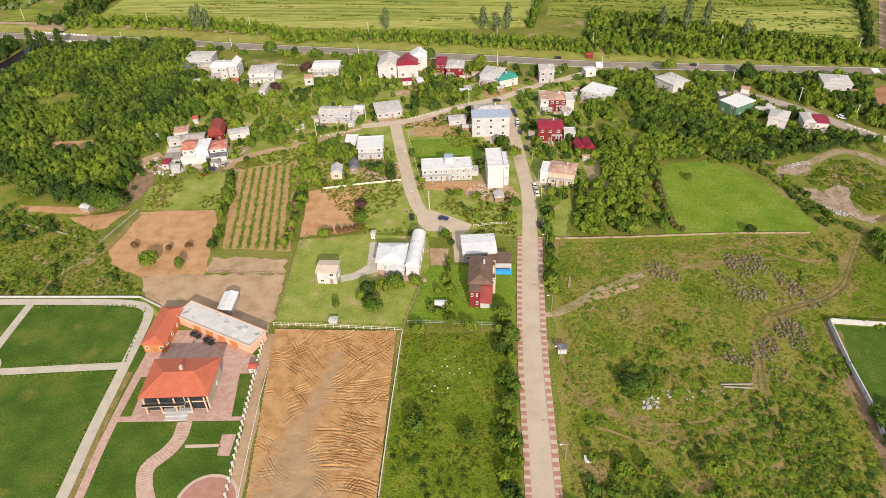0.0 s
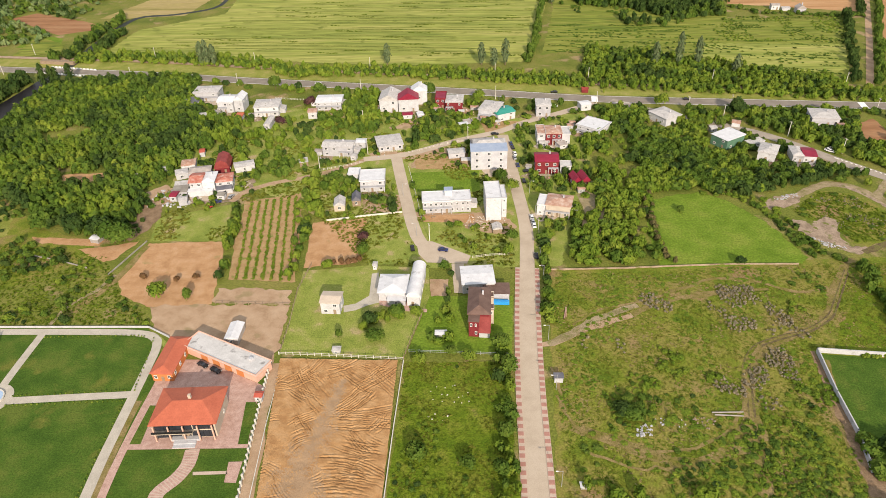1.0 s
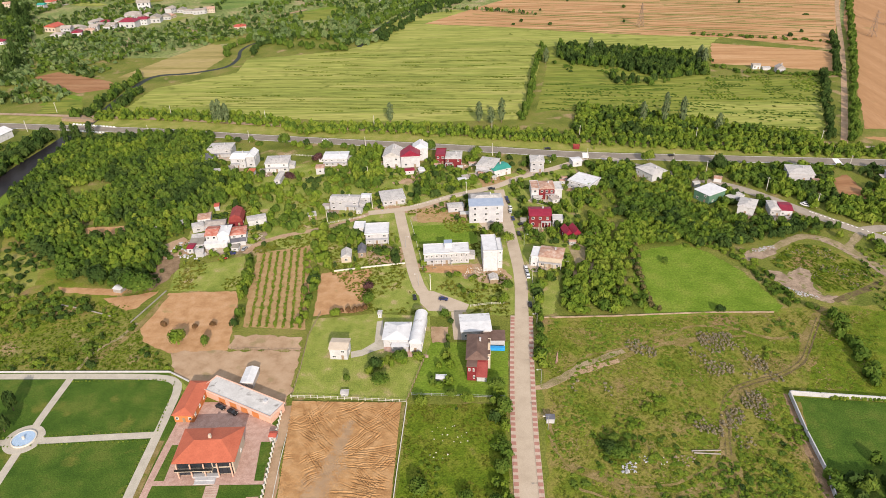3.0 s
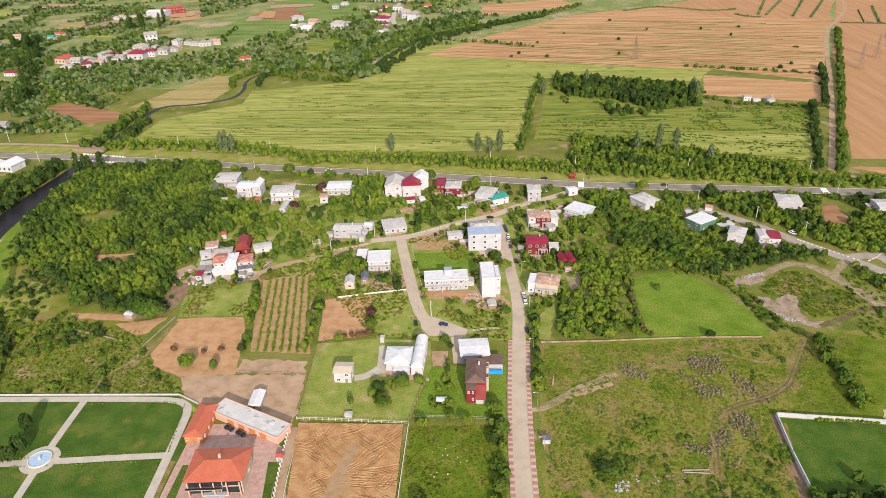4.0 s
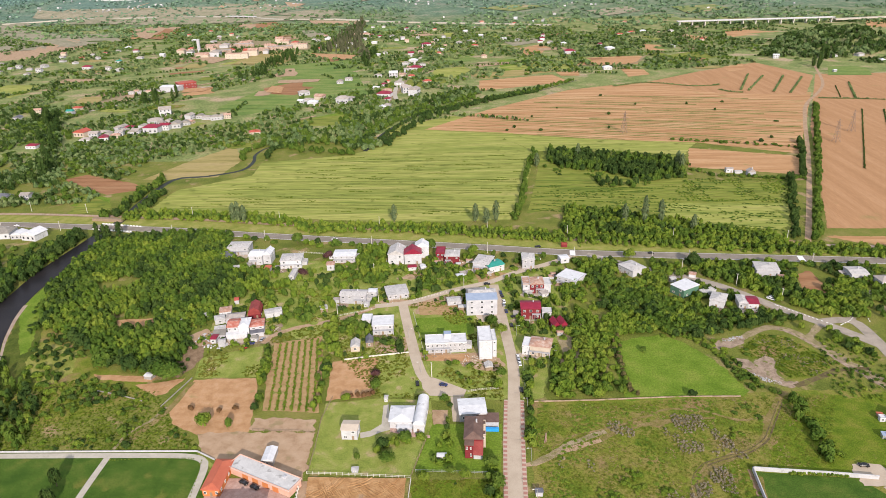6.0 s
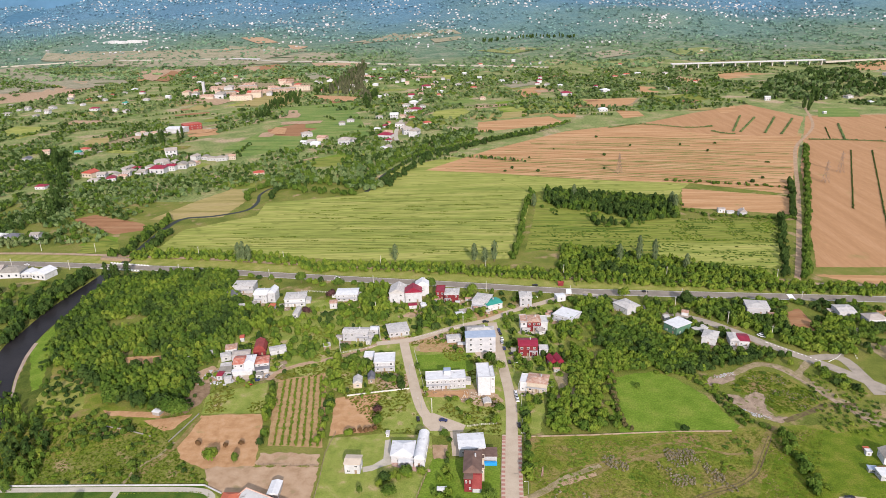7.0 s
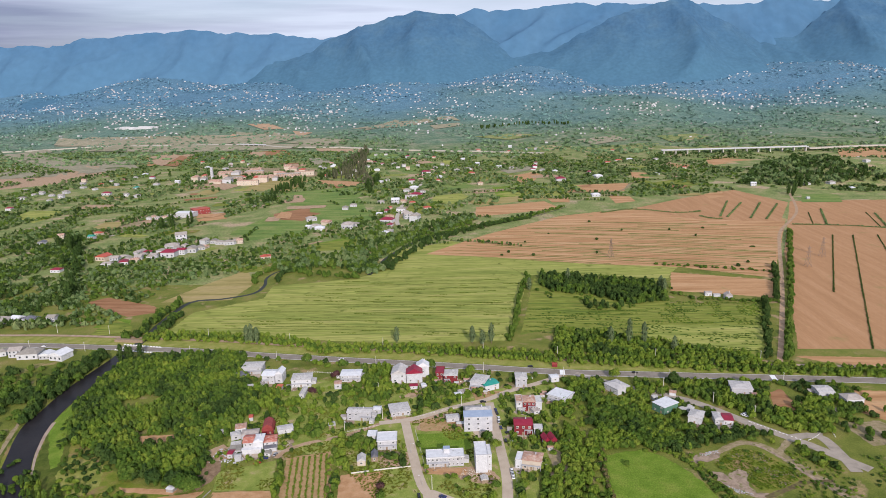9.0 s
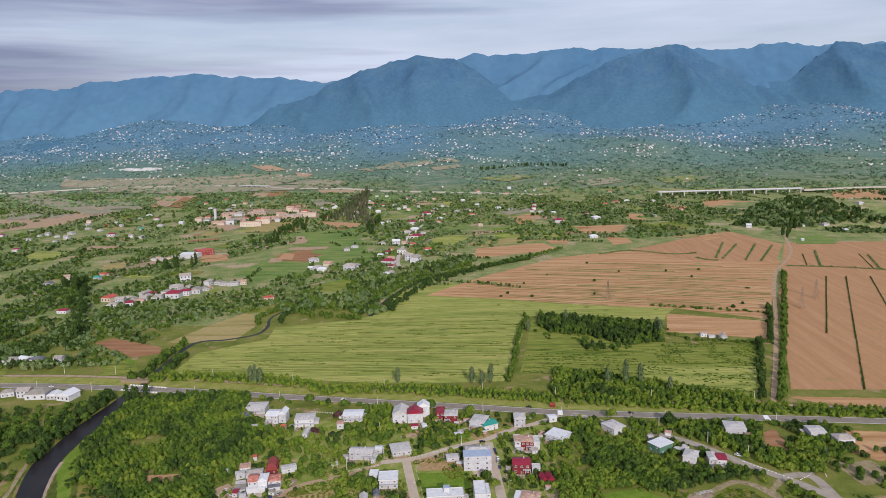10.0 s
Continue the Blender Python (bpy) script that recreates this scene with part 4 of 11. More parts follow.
def window_mesh(w, h):
    key = ("window", round(w, 1), round(h, 1))
    if key not in CACHE:
        t = 0.12
        V, Fc = joined([box_data(w, 0.1, t, 0, -0.1, 0), box_data(w, 0.1, t, 0, -0.1, h - t), box_data(t, 0.1, h - 2 * t, 0, -0.1, t), box_data(t, 0.1, h - 2 * t, w - t, -0.1, t), box_data(0.07, 0.07, h - 2 * t, w / 2 - 0.035, -0.08, t)])
        v2, f2 = box_data(w - 2 * t, 0.03, h - 2 * t, t, -0.035, t)
        CACHE[key] = (mesh_of("window", V, Fc, M["frame"]), mesh_of("pane", v2, f2, M["glass"]))
    return CACHE[key]


def add_window(root, x, y, z, w, h, turn=0.0):
    a, b = window_mesh(w, h)
    ob = under("window", a, root, (x, y, z), turn)
    under("pane", b, ob)


def roof_data(kind, w, d, h, rh, o):
    """Solid roofs over a w by d plan with an overhang o, from the wall top h up by rh."""
    x0, x1, y0, y1, t = -o, w + o, -o, d + o, 0.16
    base = [(x0, y0, h), (x1, y0, h), (x1, y1, h), (x0, y1, h), (x0, y0, h + t), (x1, y0, h + t), (x1, y1, h + t), (x0, y1, h + t)]
    Fc = [(0, 3, 2, 1), (0, 1, 5, 4), (1, 2, 6, 5), (2, 3, 7, 6), (3, 0, 4, 7)]
    top = h + rh
    if kind == "flat":
        return base[:4] + [(x, y, h + rh) for x, y, z in base[4:]], Fc + [(4, 5, 6, 7)]
    if kind == "gable":      # ridge along x
        my = (y0 + y1) / 2
        return base + [(x0, my, top), (x1, my, top)], Fc + [(4, 5, 9, 8), (6, 7, 8, 9), (5, 6, 9), (7, 4, 8)]
    if kind == "gable_y":
        mx = (x0 + x1) / 2
        return base + [(mx, y0, top), (mx, y1, top)], Fc + [(4, 5, 8), (5, 6, 9, 8), (6, 7, 9), (7, 4, 8, 9)]
    if kind == "hip":
        if w >= d:
            k = d * 0.42
            return base + [(x0 + k, (y0 + y1) / 2, top), (x1 - k, (y0 + y1) / 2, top)], Fc + [(4, 5, 9, 8), (6, 7, 8, 9), (5, 6, 9), (7, 4, 8)]
        k = w * 0.42
        return base + [((x0 + x1) / 2, y0 + k, top), ((x0 + x1) / 2, y1 - k, top)], Fc + [(4, 5, 8), (5, 6, 9, 8), (6, 7, 9), (7, 4, 8, 9)]
    if kind == "shed":       # high at the back
        V = base[:6] + [(x1, y1, top), (x0, y1, top)]
        return V, Fc + [(4, 5, 6, 7)]
    if kind == "gambrel":    # steep below, flat above, ridge along y
        a, b = x0 + (x1 - x0) * 0.16, x1 - (x1 - x0) * 0.16
        mx = (x0 + x1) / 2
        V = base + [(a, y0, h + rh * 0.68), (mx, y0, top), (b, y0, h + rh * 0.68), (a, y1, h + rh * 0.68), (mx, y1, top), (b, y1, h + rh * 0.68)]
        return V, Fc + [(4, 5, 10, 9, 8), (7, 11, 12, 13, 6)[::-1], (4, 8, 11, 7), (8, 9, 12, 11), (9, 10, 13, 12), (10, 5, 6, 13)]
    if kind == "barrel":     # vault along y
        n = 12
        arc = [((x0 + x1) / 2 - math.cos(math.pi * i / n) * (x1 - x0) / 2, h + math.sin(math.pi * i / n) * rh) for i in range(n + 1)]
        V = [(x, y0, z) for x, z in arc] + [(x, y1, z) for x, z in arc]
        m = n + 1
        return V, [(i, i + 1, i + 1 + m, i + m) for i in range(n)] + [tuple(range(m))[::-1], tuple(range(m, 2 * m)), (0, m, 2 * m - 1, n)]


def house(p1, p2, depth, h, roof="hip", rh=1.8, wall="white", top="roof_cement", floors=2, cols=3, side=2, over=0.5, chimney=True, label="white rendered village house with a grey roof", name="house", category="house", door=True, base=0.0, group=""):
    """A house whose front wall runs from p1 to p2 on the ground, with its depth behind that line."""
    mid = ((p1[0] + p2[0]) / 2, (p1[1] + p2[1]) / 2 + depth * 0.46)
    TAKEN.append((*mid, 0.55 * max(math.dist(p1, p2), depth)))
    h, depth = h * 0.88, depth * 0.92
    rh = rh * 0.62 if roof in ("hip", "gable", "shed") else rh
    w = math.hypot(p2[0] - p1[0], p2[1] - p1[1])
    turn = math.degrees(math.atan2(p2[1] - p1[1], p2[0] - p1[0]))
    root = new(name)
    root.empty_display_size = 0.5
    root.matrix_basis = pose(p1[0], p1[1], base, 0, 0, turn)
    tagged(root, label, category, group=group)
    V, Fc = box_data(w, depth, h + 0.4, 0, 0, -0.4)
    under("wall", mesh_of("wall", V, Fc, M[wall]), root)
    V, Fc = roof_data(roof, w, depth, h + 0.003, rh, over)
    r = under("roof", mesh_of("roof", V, Fc, M[top]), root)
    if roof == "flat":
        V, Fc = joined([box_data(w + 2 * over, 0.22, 0.35, -over, -over, h + rh), box_data(w + 2 * over, 0.22, 0.35, -over, depth + over - 0.22, h + rh), box_data(0.22, depth + 2 * over - 0.44, 0.35, -over, -over + 0.22, h + rh), box_data(0.22, depth + 2 * over - 0.44, 0.35, w + over - 0.22, -over + 0.22, h + rh)])
        under("parapet", mesh_of("parapet", V, Fc, M[wall]), root)
    storey = h / floors
    bay = random.Random(int(p1[0] * 11 + p1[1] * 17))
    wh = min(1.5, storey * 0.46)
    for f in range(floors):
        z = f * storey + storey * 0.34
        for i in range(cols):
            ww = min(1.5, w / cols * 0.46)
            x = (i + 0.5) * w / cols - ww / 2
            if door and f == 0 and i == cols // 2:
                V, Fc = box_data(1.1, 0.08, 2.1, 0, -0.08, 0)
                under("door", mesh_of("door", V, Fc, M["wood"]), root, (x, 0, 0.1))
                continue
            if cols < 7 and bay.random() < 0.28:
                continue
            add_window(root, x, 0, z, ww * bay.choice((0.75, 1.0, 1.0)), wh)
        for i in range(side):
            y = (i + 0.5) * depth / side
            if bay.random() < 0.35:
                continue
            add_window(root, w, y - 0.6, z, min(1.2, depth / side * 0.45), wh, 90)
            add_window(root, 0, y + 0.6, z, min(1.2, depth / side * 0.45), wh, -90)
    if floors == 2 and cols >= 3 and category == "house":
        pick = random.Random(int(p1[0] * 7 + p1[1] * 13))
        bw, x0 = w * pick.choice((0.45, 0.6, 1.0)), 0.0
        x0 = pick.choice((0.0, w - bw))
        V, Fc = box_data(bw, 1.5, 0.18, x0, -1.5, storey)
        balcony = under("balcony", mesh_of("balcony", V, Fc, M["grey_wall"]), root)
        V, Fc = joined([box_data(bw, 0.06, 0.08, x0, -1.48, storey + 1.0), box_data(bw, 0.05, 0.05, x0, -1.48, storey + 0.55)])
        under("railing", mesh_of("railing", V, Fc, M["metal"]), balcony)
        V, Fc = box_data(0.25, 0.25, storey + 0.18, 0, 0, 0)
        post = mesh_of("post", V, Fc, M["white"])
        for k in range(4):
            under("post", post, balcony, (x0 + 0.02 + (bw - 0.3) * k / 3, -1.49, -0.18))
        if pick.random() < 0.6:
            V, Fc = roof_data("shed", depth * 0.5, 3.2, 2.5, 0.7, 0.2)
            lean = under("lean_to", mesh_of("lean_to", *box_data(depth * 0.5, 3.2, 2.9, 0, 0, -0.4), M["grey_wall"]), root, (w + 3.25, depth * 0.35, 0), 90)
            under("lean_to_roof", mesh_of("lean_to_roof", V, Fc, M["roof_cement"]), lean)
    if chimney and roof != "flat":
        V, Fc = box_data(0.7, 0.7, rh + 0.9, w * 0.62, depth * 0.6, h + 0.1)
        under("chimney", mesh_of("chimney", V, Fc, M["grey_wall"]), root)
    return root


def shed(p1, p2, depth, h, roof="gable", wall="grey_wall", top="roof_cement", label="small grey outbuilding with a low roof", rh=1.0):
    return house(p1, p2, depth, h, roof, rh, wall, top, 1, 1, 0, 0.25, False, label, "shed", "shed", door=False)


M["roof_old"] = mat("old_grey_roof", [(0.26, 0.235, 0.21), (0.36, 0.325, 0.29)], 3, 0.5, rough=0.9, grain=0.15, wave=0.35, bump=0.05, vary=0.2)
M["roof_barn"] = mat("dull_red_roof", [(0.20, 0.035, 0.032), (0.27, 0.055, 0.048)], 3, 0.5, rough=0.6, grain=0.15, wave=0.35, bump=0.05)
# the villa and its outbuildings
villa = house((-73.9, -38.6), (-54.5, -37.1), 15.5, 7.6, "hip", 4.2, "cream", "roof_orange", 2, 0, 4, 1.0, False, "large villa with an orange hipped tile roof and dark glazed front", "villa", "villa", door=False)
(ax, ay), (bx, by) = (-73.9, -38.6), (-54.5, -37.1)
vw = math.hypot(bx - ax, by - ay)
for x0, x1, z0, z1 in ((0.5, vw * 0.42, 0.35, 3.15), (vw * 0.42 + 0.3, vw * 0.58, 0.9, 3.15), (vw * 0.60, vw - 0.5, 0.35, 3.15), (vw * 0.64, vw - 0.5, 3.8, 6.3), (0.5, vw * 0.62, 3.8, 6.3)):
    V, Fc = box_data(x1 - x0, 0.1, z1 - z0, x0, -0.12, z0)
    glazing = under("glazing", mesh_of("glazing", V, Fc, M["glass"]), villa)
    for k in range(1, 4):
        V, Fc = box_data(0.09, 0.08, z1 - z0, x0 + (x1 - x0) * k / 4 - 0.045, -0.19, z0)
        under("mullion", mesh_of("mullion", V, Fc, M["black"]), glazing)
for nm, m, (w_, d_, h_, x_, y_, z_) in (("balcony", "cream", (vw * 0.66, 1.7, 0.25, -0.3, -1.7, 3.4)), ("railing", "black", (vw * 0.66, 0.08, 0.9, -0.3, -1.68, 3.65)), ("entrance_door", "wood", (2.2, 0.12, 2.4, vw * 0.5 - 1.1, -0.14, 0.3)), ("step", "white", (7.0, 1.4, 0.6, vw * 0.5 - 3.5, -3.0, 0.1)), ("step", "white", (7.0, 1.4, 0.3, vw * 0.5 - 3.5, -4.4, 0.1)), ("porch", "white", (9.0, 1.6, 0.8, vw * 0.5 - 4.5, -1.6, 0.1)), ("chimney", "cream", (0.9, 0.9, 3.4, vw * 0.5, 8.0, 7.0))):
    V, Fc = box_data(w_, d_, h_, x_, y_, z_)
    under(nm, mesh_of(nm, V, Fc, M[m]), villa)
for k in range(5):
    V, Fc = box_data(0.4, 0.4, 6.4, vw * (0.02 + 0.235 * k), -1.5, 0.1)
    under("column", mesh_of("column", V, Fc, M["pink_wall"]), villa)
house((-85.2, -13.6), (-77.9, -13.6), 20, 4.2, "hip", 2.4, "orange_wall", "roof_orange", 1, 3, 4, 0.5, False, "orange outbuilding with a red hipped tile roof", "annex_house", "outbuilding")
house((-79.2, 0.9), (-48.4, -13.6), 8.5, 4.0, "flat", 0.3, "pink_wall", "roof_flat", 1, 0, 1, 0.35, False, "long pink garage wing with a pale flat roof", "garage_wing", "outbuilding", door=False)
(ax, ay), (bx, by) = (-79.2, 0.9), (-48.4, -13.6)
garage = next(ob for ob in bpy.data.objects if ob.name == "garage_wing")
for k in range(4):
    V, Fc = box_data(3.2, 0.12, 2.5, 8.2 + 5.6 * k, -0.13, 0.1)
    under("garage_door", mesh_of("garage_door", V, Fc, M["orange_wall"]), garage)
V, Fc = box_data(1.2, 1.2, 0.9, 27.0, 4.5, 3.8)
under("roof_hatch", mesh_of("roof_hatch", V, Fc, M["white"]), garage)
shed((-65.7, 5.4), (-60.8, 5.5), 10, 3.2, "gable_y", "metal", "roof_white", "small canopy with a pale metal gable roof")
shed((-46.7, -22.2), (-44.3, -22.2), 2.6, 2.6, "gable", "white", "roof_red", "white gatehouse with a small red roof")
# garden houses
house((-33.6, 24.0), (-26.2, 23.8), 7.5, 6.2, "gable", 1.4, "white", "cream", 2, 2, 1, 0.4, False, "small white two-storey house with a cream roof")
house((-12.2, 32.4), (-1.3, 32.6), 12.5, 4.8, "hip", 2.4, "white", "roof_white", 1, 4, 3, 0.6, False, "white house with a white hipped metal roof")
shed((-8.4, 29.4), (-1.4, 29.5), 3.0, 2.9, "shed", "white", "roof_white", "pale veranda before the white house", 0.3)
house((-0.7, 29.5), (4.3, 29.3), 23, 5.2, "barrel", 2.4, "white", "roof_white", 1, 1, 4, 0.25, False, "white hall with a barrel-vaulted metal roof", "vaulted_hall", "hall")
house((20.8, 37.7), (33.5, 39.0), 13, 5.2, "gable", 1.0, "white", "roof_white", 1, 3, 2, 0.4, False, "white house with a pale low metal roof")
house((23.7, 16.2), (31.3, 16.1), 17, 8.6, "hip", 3.6, "red_wall", "roof_brown", 2, 0, 3, 0.6, True, "red brick house with a dark brown hipped roof", door=False)
house((31.4, 19.4), (33.0, 19.4), 3.2, 8.0, "flat", 0.25, "cream", "roof_brown", 2, 1, 0, 0.15, False, "cream side bay of the brown-roofed house", "side_bay", "house wing", door=False)
house((31.4, 26.6), (33.0, 26.6), 3.2, 8.0, "flat", 0.25, "cream", "roof_brown", 2, 1, 0, 0.15, False, "cream side bay of the brown-roofed house", "side_bay", "house wing", door=False)
house((23.8, 12.2), (27.4, 12.0), 5.5, 8.2, "shed", 0.8, "red_wall", "roof_brown", 2, 2, 0, 0.3, False, "red brick front bay of the brown-roofed house", "front_bay", "house wing", door=False)
house((27.6, 11.7), (31.5, 11.5), 5.5, 2.6, "shed", 7.6, "white", "roof_barn", 1, 0, 0, 0.25, False, "steep dull red lean-to roof on a white base", "side_wing", "house wing", door=False)
house((29.1, 33.6), (39.2, 33.8), 7, 3.8, "shed", 0.6, "grey_wall", "roof_brown", 1, 0, 0, 0.3, False, "open carport with a brown roof", "carport", "carport", door=False)
# along the lane
house((0.1, 98.7), (22.7, 100.9), 10, 7.0, "flat", 0.35, "white", "roof_white", 2, 9, 2, 0.3, False, "long white two-storey house with a flat roof")
house((30.0, 93.0), (37.0, 93.6), 17, 13.0, "flat", 0.35, "white", "roof_white", 4, 0, 4, 0.2, False, "tall white new block with a flat roof", "apartment_block", "block", door=False)
house((37.2, 95.8), (39.4, 96.0), 13, 11.6, "flat", 0.3, "white", "roof_white", 4, 1, 3, 0.15, False, "stepped side wing of the tall white block", "side_wing", "house wing", door=False)
house((22.0, 143.1), (40.8, 144.4), 8.0, 12.0, "shed", 1.6, "grey_wall", "roof_blue", 3, 3, 2, 0.3, False, "pale four-storey house with a blue-grey metal roof", door=False)
house((23.2, 151.2), (40.2, 152.4), 9.5, 11.0, "hip", 2.6, "grey_wall", "roof_cement", 3, 5, 2, 0.3, True, "grey rear wing with a weathered hipped roof", "rear_wing", "house wing", door=False)
house((-32.8, 119.1), (-20.8, 120.3), 12, 7.0, "flat", 0.35, "white", "roof_white", 2, 3, 2, 0.5, False, "white two-storey house with a pale flat roof")
shed((-41.3, 131.2), (-35.6, 131.3), 7, 4.0, "shed", "white", "roof_white", "white lean-to with a pale roof")
house((-59.9, 159.1), (-43.2, 158.5), 9, 6.6, "gable", 1.8, "grey_wall", "roof_cement", 2, 4, 2, 0.5, True, "grey two-storey house with a weathered roof")
shed((-43.1, 167.4), (-37.5, 167.4), 6, 4.5, "gable", "white", "roof_white", "white outbuilding with a pale roof")
house((-29.6, 163.9), (-16.5, 167.4), 15, 3.6, "hip", 1.2, "grey_wall", "roof_cement", 1, 4, 2, 0.6, False, "low grey house with a broad weathered roof")
# red and white group by the forest
house((-118.9, 116.3), (-112.9, 117.1), 11, 7.4, "gable", 2.4, "white", "roof_faded", 2, 2, 2, 0.5, False, "white house with a faded red roof", door=False)
house((-112.7, 117.1), (-106.7, 118.0), 11.5, 7.4, "hip", 2.0, "white", "roof_white", 2, 2, 2, 0.4, True, "white house with a pale metal roof")
shed((-119.2, 113.4), (-107.2, 115.1), 3.0, 3.4, "shed", "white", "roof_white", "white veranda before the house", 0.5)
shed((-127.4, 113.2), (-120.2, 114.4), 7, 3.0, "shed", "grey_wall", "roof_old", "low grey lean-to beside the house", 0.8)
shed((-125.6, 131.6), (-114.6, 134.0), 8, 4.0, "hip", "grey_wall", "roof_old", "grey-roofed barn behind the house", 2.0)
house((-106.4, 119.4), (-98.6, 121.4), 10, 5.8, "hip", 1.8, "white", "roof_faded", 2, 2, 1, 0.4, False, "white house wing with a faded red roof", door=False)
house((-113.7, 138.2), (-106.3, 139.5), 12, 3.6, "gambrel", 4.6, "red_wall", "roof_barn", 1, 2, 2, 0.4, False, "red house with a rounded crimson roof")
shed((-103.1, 138.9), (-93.5, 142.7), 7, 3.5, "gable", "white", "roof_cement")
shed((-120.8, 104.7), (-117.0, 105.8), 5, 3.0)
shed((-128.0, 118.5), (-122.0, 120.2), 6, 3.0, "shed", "grey_wall", "roof_cement", "low grey shed beside the house")
shed((-105.3, 115.8), (-98.1, 118.1), 3.6, 3.0, "shed", "white", "roof_dark", "open dark porch roof before the house")
shed((17.7, 196.8), (21.5, 198.4), 5, 2.8, "shed", "grey_wall", "roof_old")
shed((22.2, 165.9), (34.9, 168.7), 7, 4.5, "gable", "white", "roof_old", "white outbuilding behind the blue-roofed house")
sheet("bare_plot", [(-144.0, 83.8), (-149.1, 102.2), (-141.5, 111.5), (-130.0, 107.2), (-126.3, 93.6), (-128.2, 82.3), (-132.1, 73.2)], M["trodden_shaded"], 0.085, "bare brown ground below the farmyard, shade painted in", "plot")
sheet("concrete_yard", [(-119.6, 116.8), (-98.7, 119.8), (-95.4, 131.0), (-91.2, 127.4), (-94.6, 115.9), (-109.3, 109.1), (-117.6, 109.1)], M["concrete"], 0.11, "pale concrete farmyard", "yard")
# gardens
shed((-42.7, 100.2), (-37.7, 100.8), 8, 3.6, "gable_y", "cream", "roof_cement", "small cream shed with a grey gable roof", 2.0)
shed((-34.7, 105.0), (-30.7, 105.6), 7, 3.6, "gable_y", "wood", "roof_dark", "small weathered wooden shed with a dark roof", 2.4)
# north-western row
house((-161.0, 237.9), (-145.1, 238.6), 13, 6.6, "hip", 1.6, "white", "roof_cement", 2, 3, 2, 0.5, True)
shed((-164.6, 227.8), (-155.6, 225.9), 9, 4.0, "shed", "white", "roof_dark", "white outbuilding with a dark sloping roof")
house((-138.7, 219.5), (-128.8, 219.4), 13, 8.0, "gable", 2.4, "white", "roof_white", 2, 3, 2, 0.5, True, "white house with a bright metal gable roof")
house((-128.6, 221.0), (-122.9, 221.0), 12, 8.6, "gable_y", 2.6, "white", "roof_white", 2, 1, 2, 0.3, False, "white cross wing with a bright gable", "cross_wing", "house wing", door=False)
shed((-124.0, 207.4), (-119.9, 207.4), 5, 3.0, "shed", "white", "roof_orange", "small outbuilding with an orange roof")
house((-113.4, 212.4), (-98.5, 214.0), 14, 7.0, "hip", 1.8, "white", "roof_cement", 2, 3, 2, 0.5, True)
shed((-102.6, 193.5), (-99.0, 193.5), 14, 3.6, "gable_y", "white", "roof_cement", "narrow white outbuilding with a grey roof")
house((-76.8, 222.4), (-61.1, 223.1), 13, 6.0, "gable", 1.4, "white", "roof_white", 2, 4, 2, 0.5, True, "white house with a pale metal roof")
shed((-79.0, 208.8), (-73.7, 209.6), 7, 5.0, "gable", "white", "roof_rust", "white outbuilding with a patchy rusty roof")
# by the main road
house((-36.4, 220.3), (-25.0, 220.2), 16, 8.5, "gable_y", 3.4, "white", "roof_cement", 2, 2, 3, 0.5, True, "white house with a steep grey gable")
house((-24.4, 219.6), (-12.2, 221.0), 9.5, 9.0, "gable_y", 4.2, "white", "roof_crimson", 2, 2, 1, 0.5, False, "tall white house with a steep crimson gable roof")
house((-17.5, 231.0), (-7.6, 231.8), 9, 10.0, "gable_y", 3.4, "white", "roof_white", 3, 1, 1, 0.3, True, "tall white rear house with a white gable roof", "rear_wing", "house wing", door=False)
shed((-20.7, 208.3), (-14.8, 209.4), 5, 3.0, "gable", "white", "roof_crimson", "low shed with a crimson roof")
shed((-11.6, 208.6), (-8.0, 209.6), 5, 2.8, "gable_y", "white", "roof_white", "low white shed with a pale gable roof")
house((-2.0, 225.2), (4.2, 225.1), 12, 7.0, "flat", 0.4, "red_wall", "roof_crimson", 2, 2, 2, 0.3, False, "dark red flat-roofed house")
house((4.7, 220.8), (15.0, 220.7), 13, 6.5, "hip", 1.8, "red_wall", "roof_cement", 2, 3, 2, 0.5, True, "red-walled house with a grey roof")
house((25.0, 209.6), (35.9, 206.3), 16, 6.6, "hip", 1.6, "grey_wall", "roof_cement", 2, 3, 3, 0.5, True, "grey house with a pale weathered roof")
house((36.5, 203.8), (47.1, 209.5), 11, 5.2, "gable", 1.6, "white", "roof_teal", 2, 2, 2, 0.4, True, "white house with a teal metal roof")
house((59.8, 211.8), (68.3, 211.8), 12, 8.0, "hip", 1.6, "grey_wall", "roof_cement", 2, 2, 2, 0.5, True, "tall grey house with a weathered roof")
shed((87.6, 220.0), (93.8, 221.6), 7, 4.2, "gable", "white", "roof_white", "white outbuilding with a pale roof")
house((81.7, 188.8), (93.1, 180.7), 14, 5.6, "flat", 0.4, "grey_wall", "roof_white", 2, 3, 2, 0.7, False, "house with a broad white flat roof")
house((58.2, 173.6), (62.6, 173.8), 12, 7.2, "flat", 0.3, "white", "roof_rust", 2, 1, 2, 0.3, False, "white wing with a weathered pinkish roof", "side_wing", "house wing", door=False)
house((62.8, 172.9), (71.6, 173.3), 12, 7.6, "hip", 1.6, "red_wall", "roof_rust", 2, 3, 2, 0.4, True, "red-fronted house with a pale rusty roof")
house((71.8, 173.6), (76.2, 173.8), 11, 6.6, "flat", 0.3, "white", "roof_flat", 2, 1, 2, 0.3, False, "white wing with a flat roof", "side_wing", "house wing", door=False)
shed((70.2, 167.2), (74.6, 169.2), 4.5, 2.6, "shed", "white", "roof_old", "small shed with a dark sloping roof")
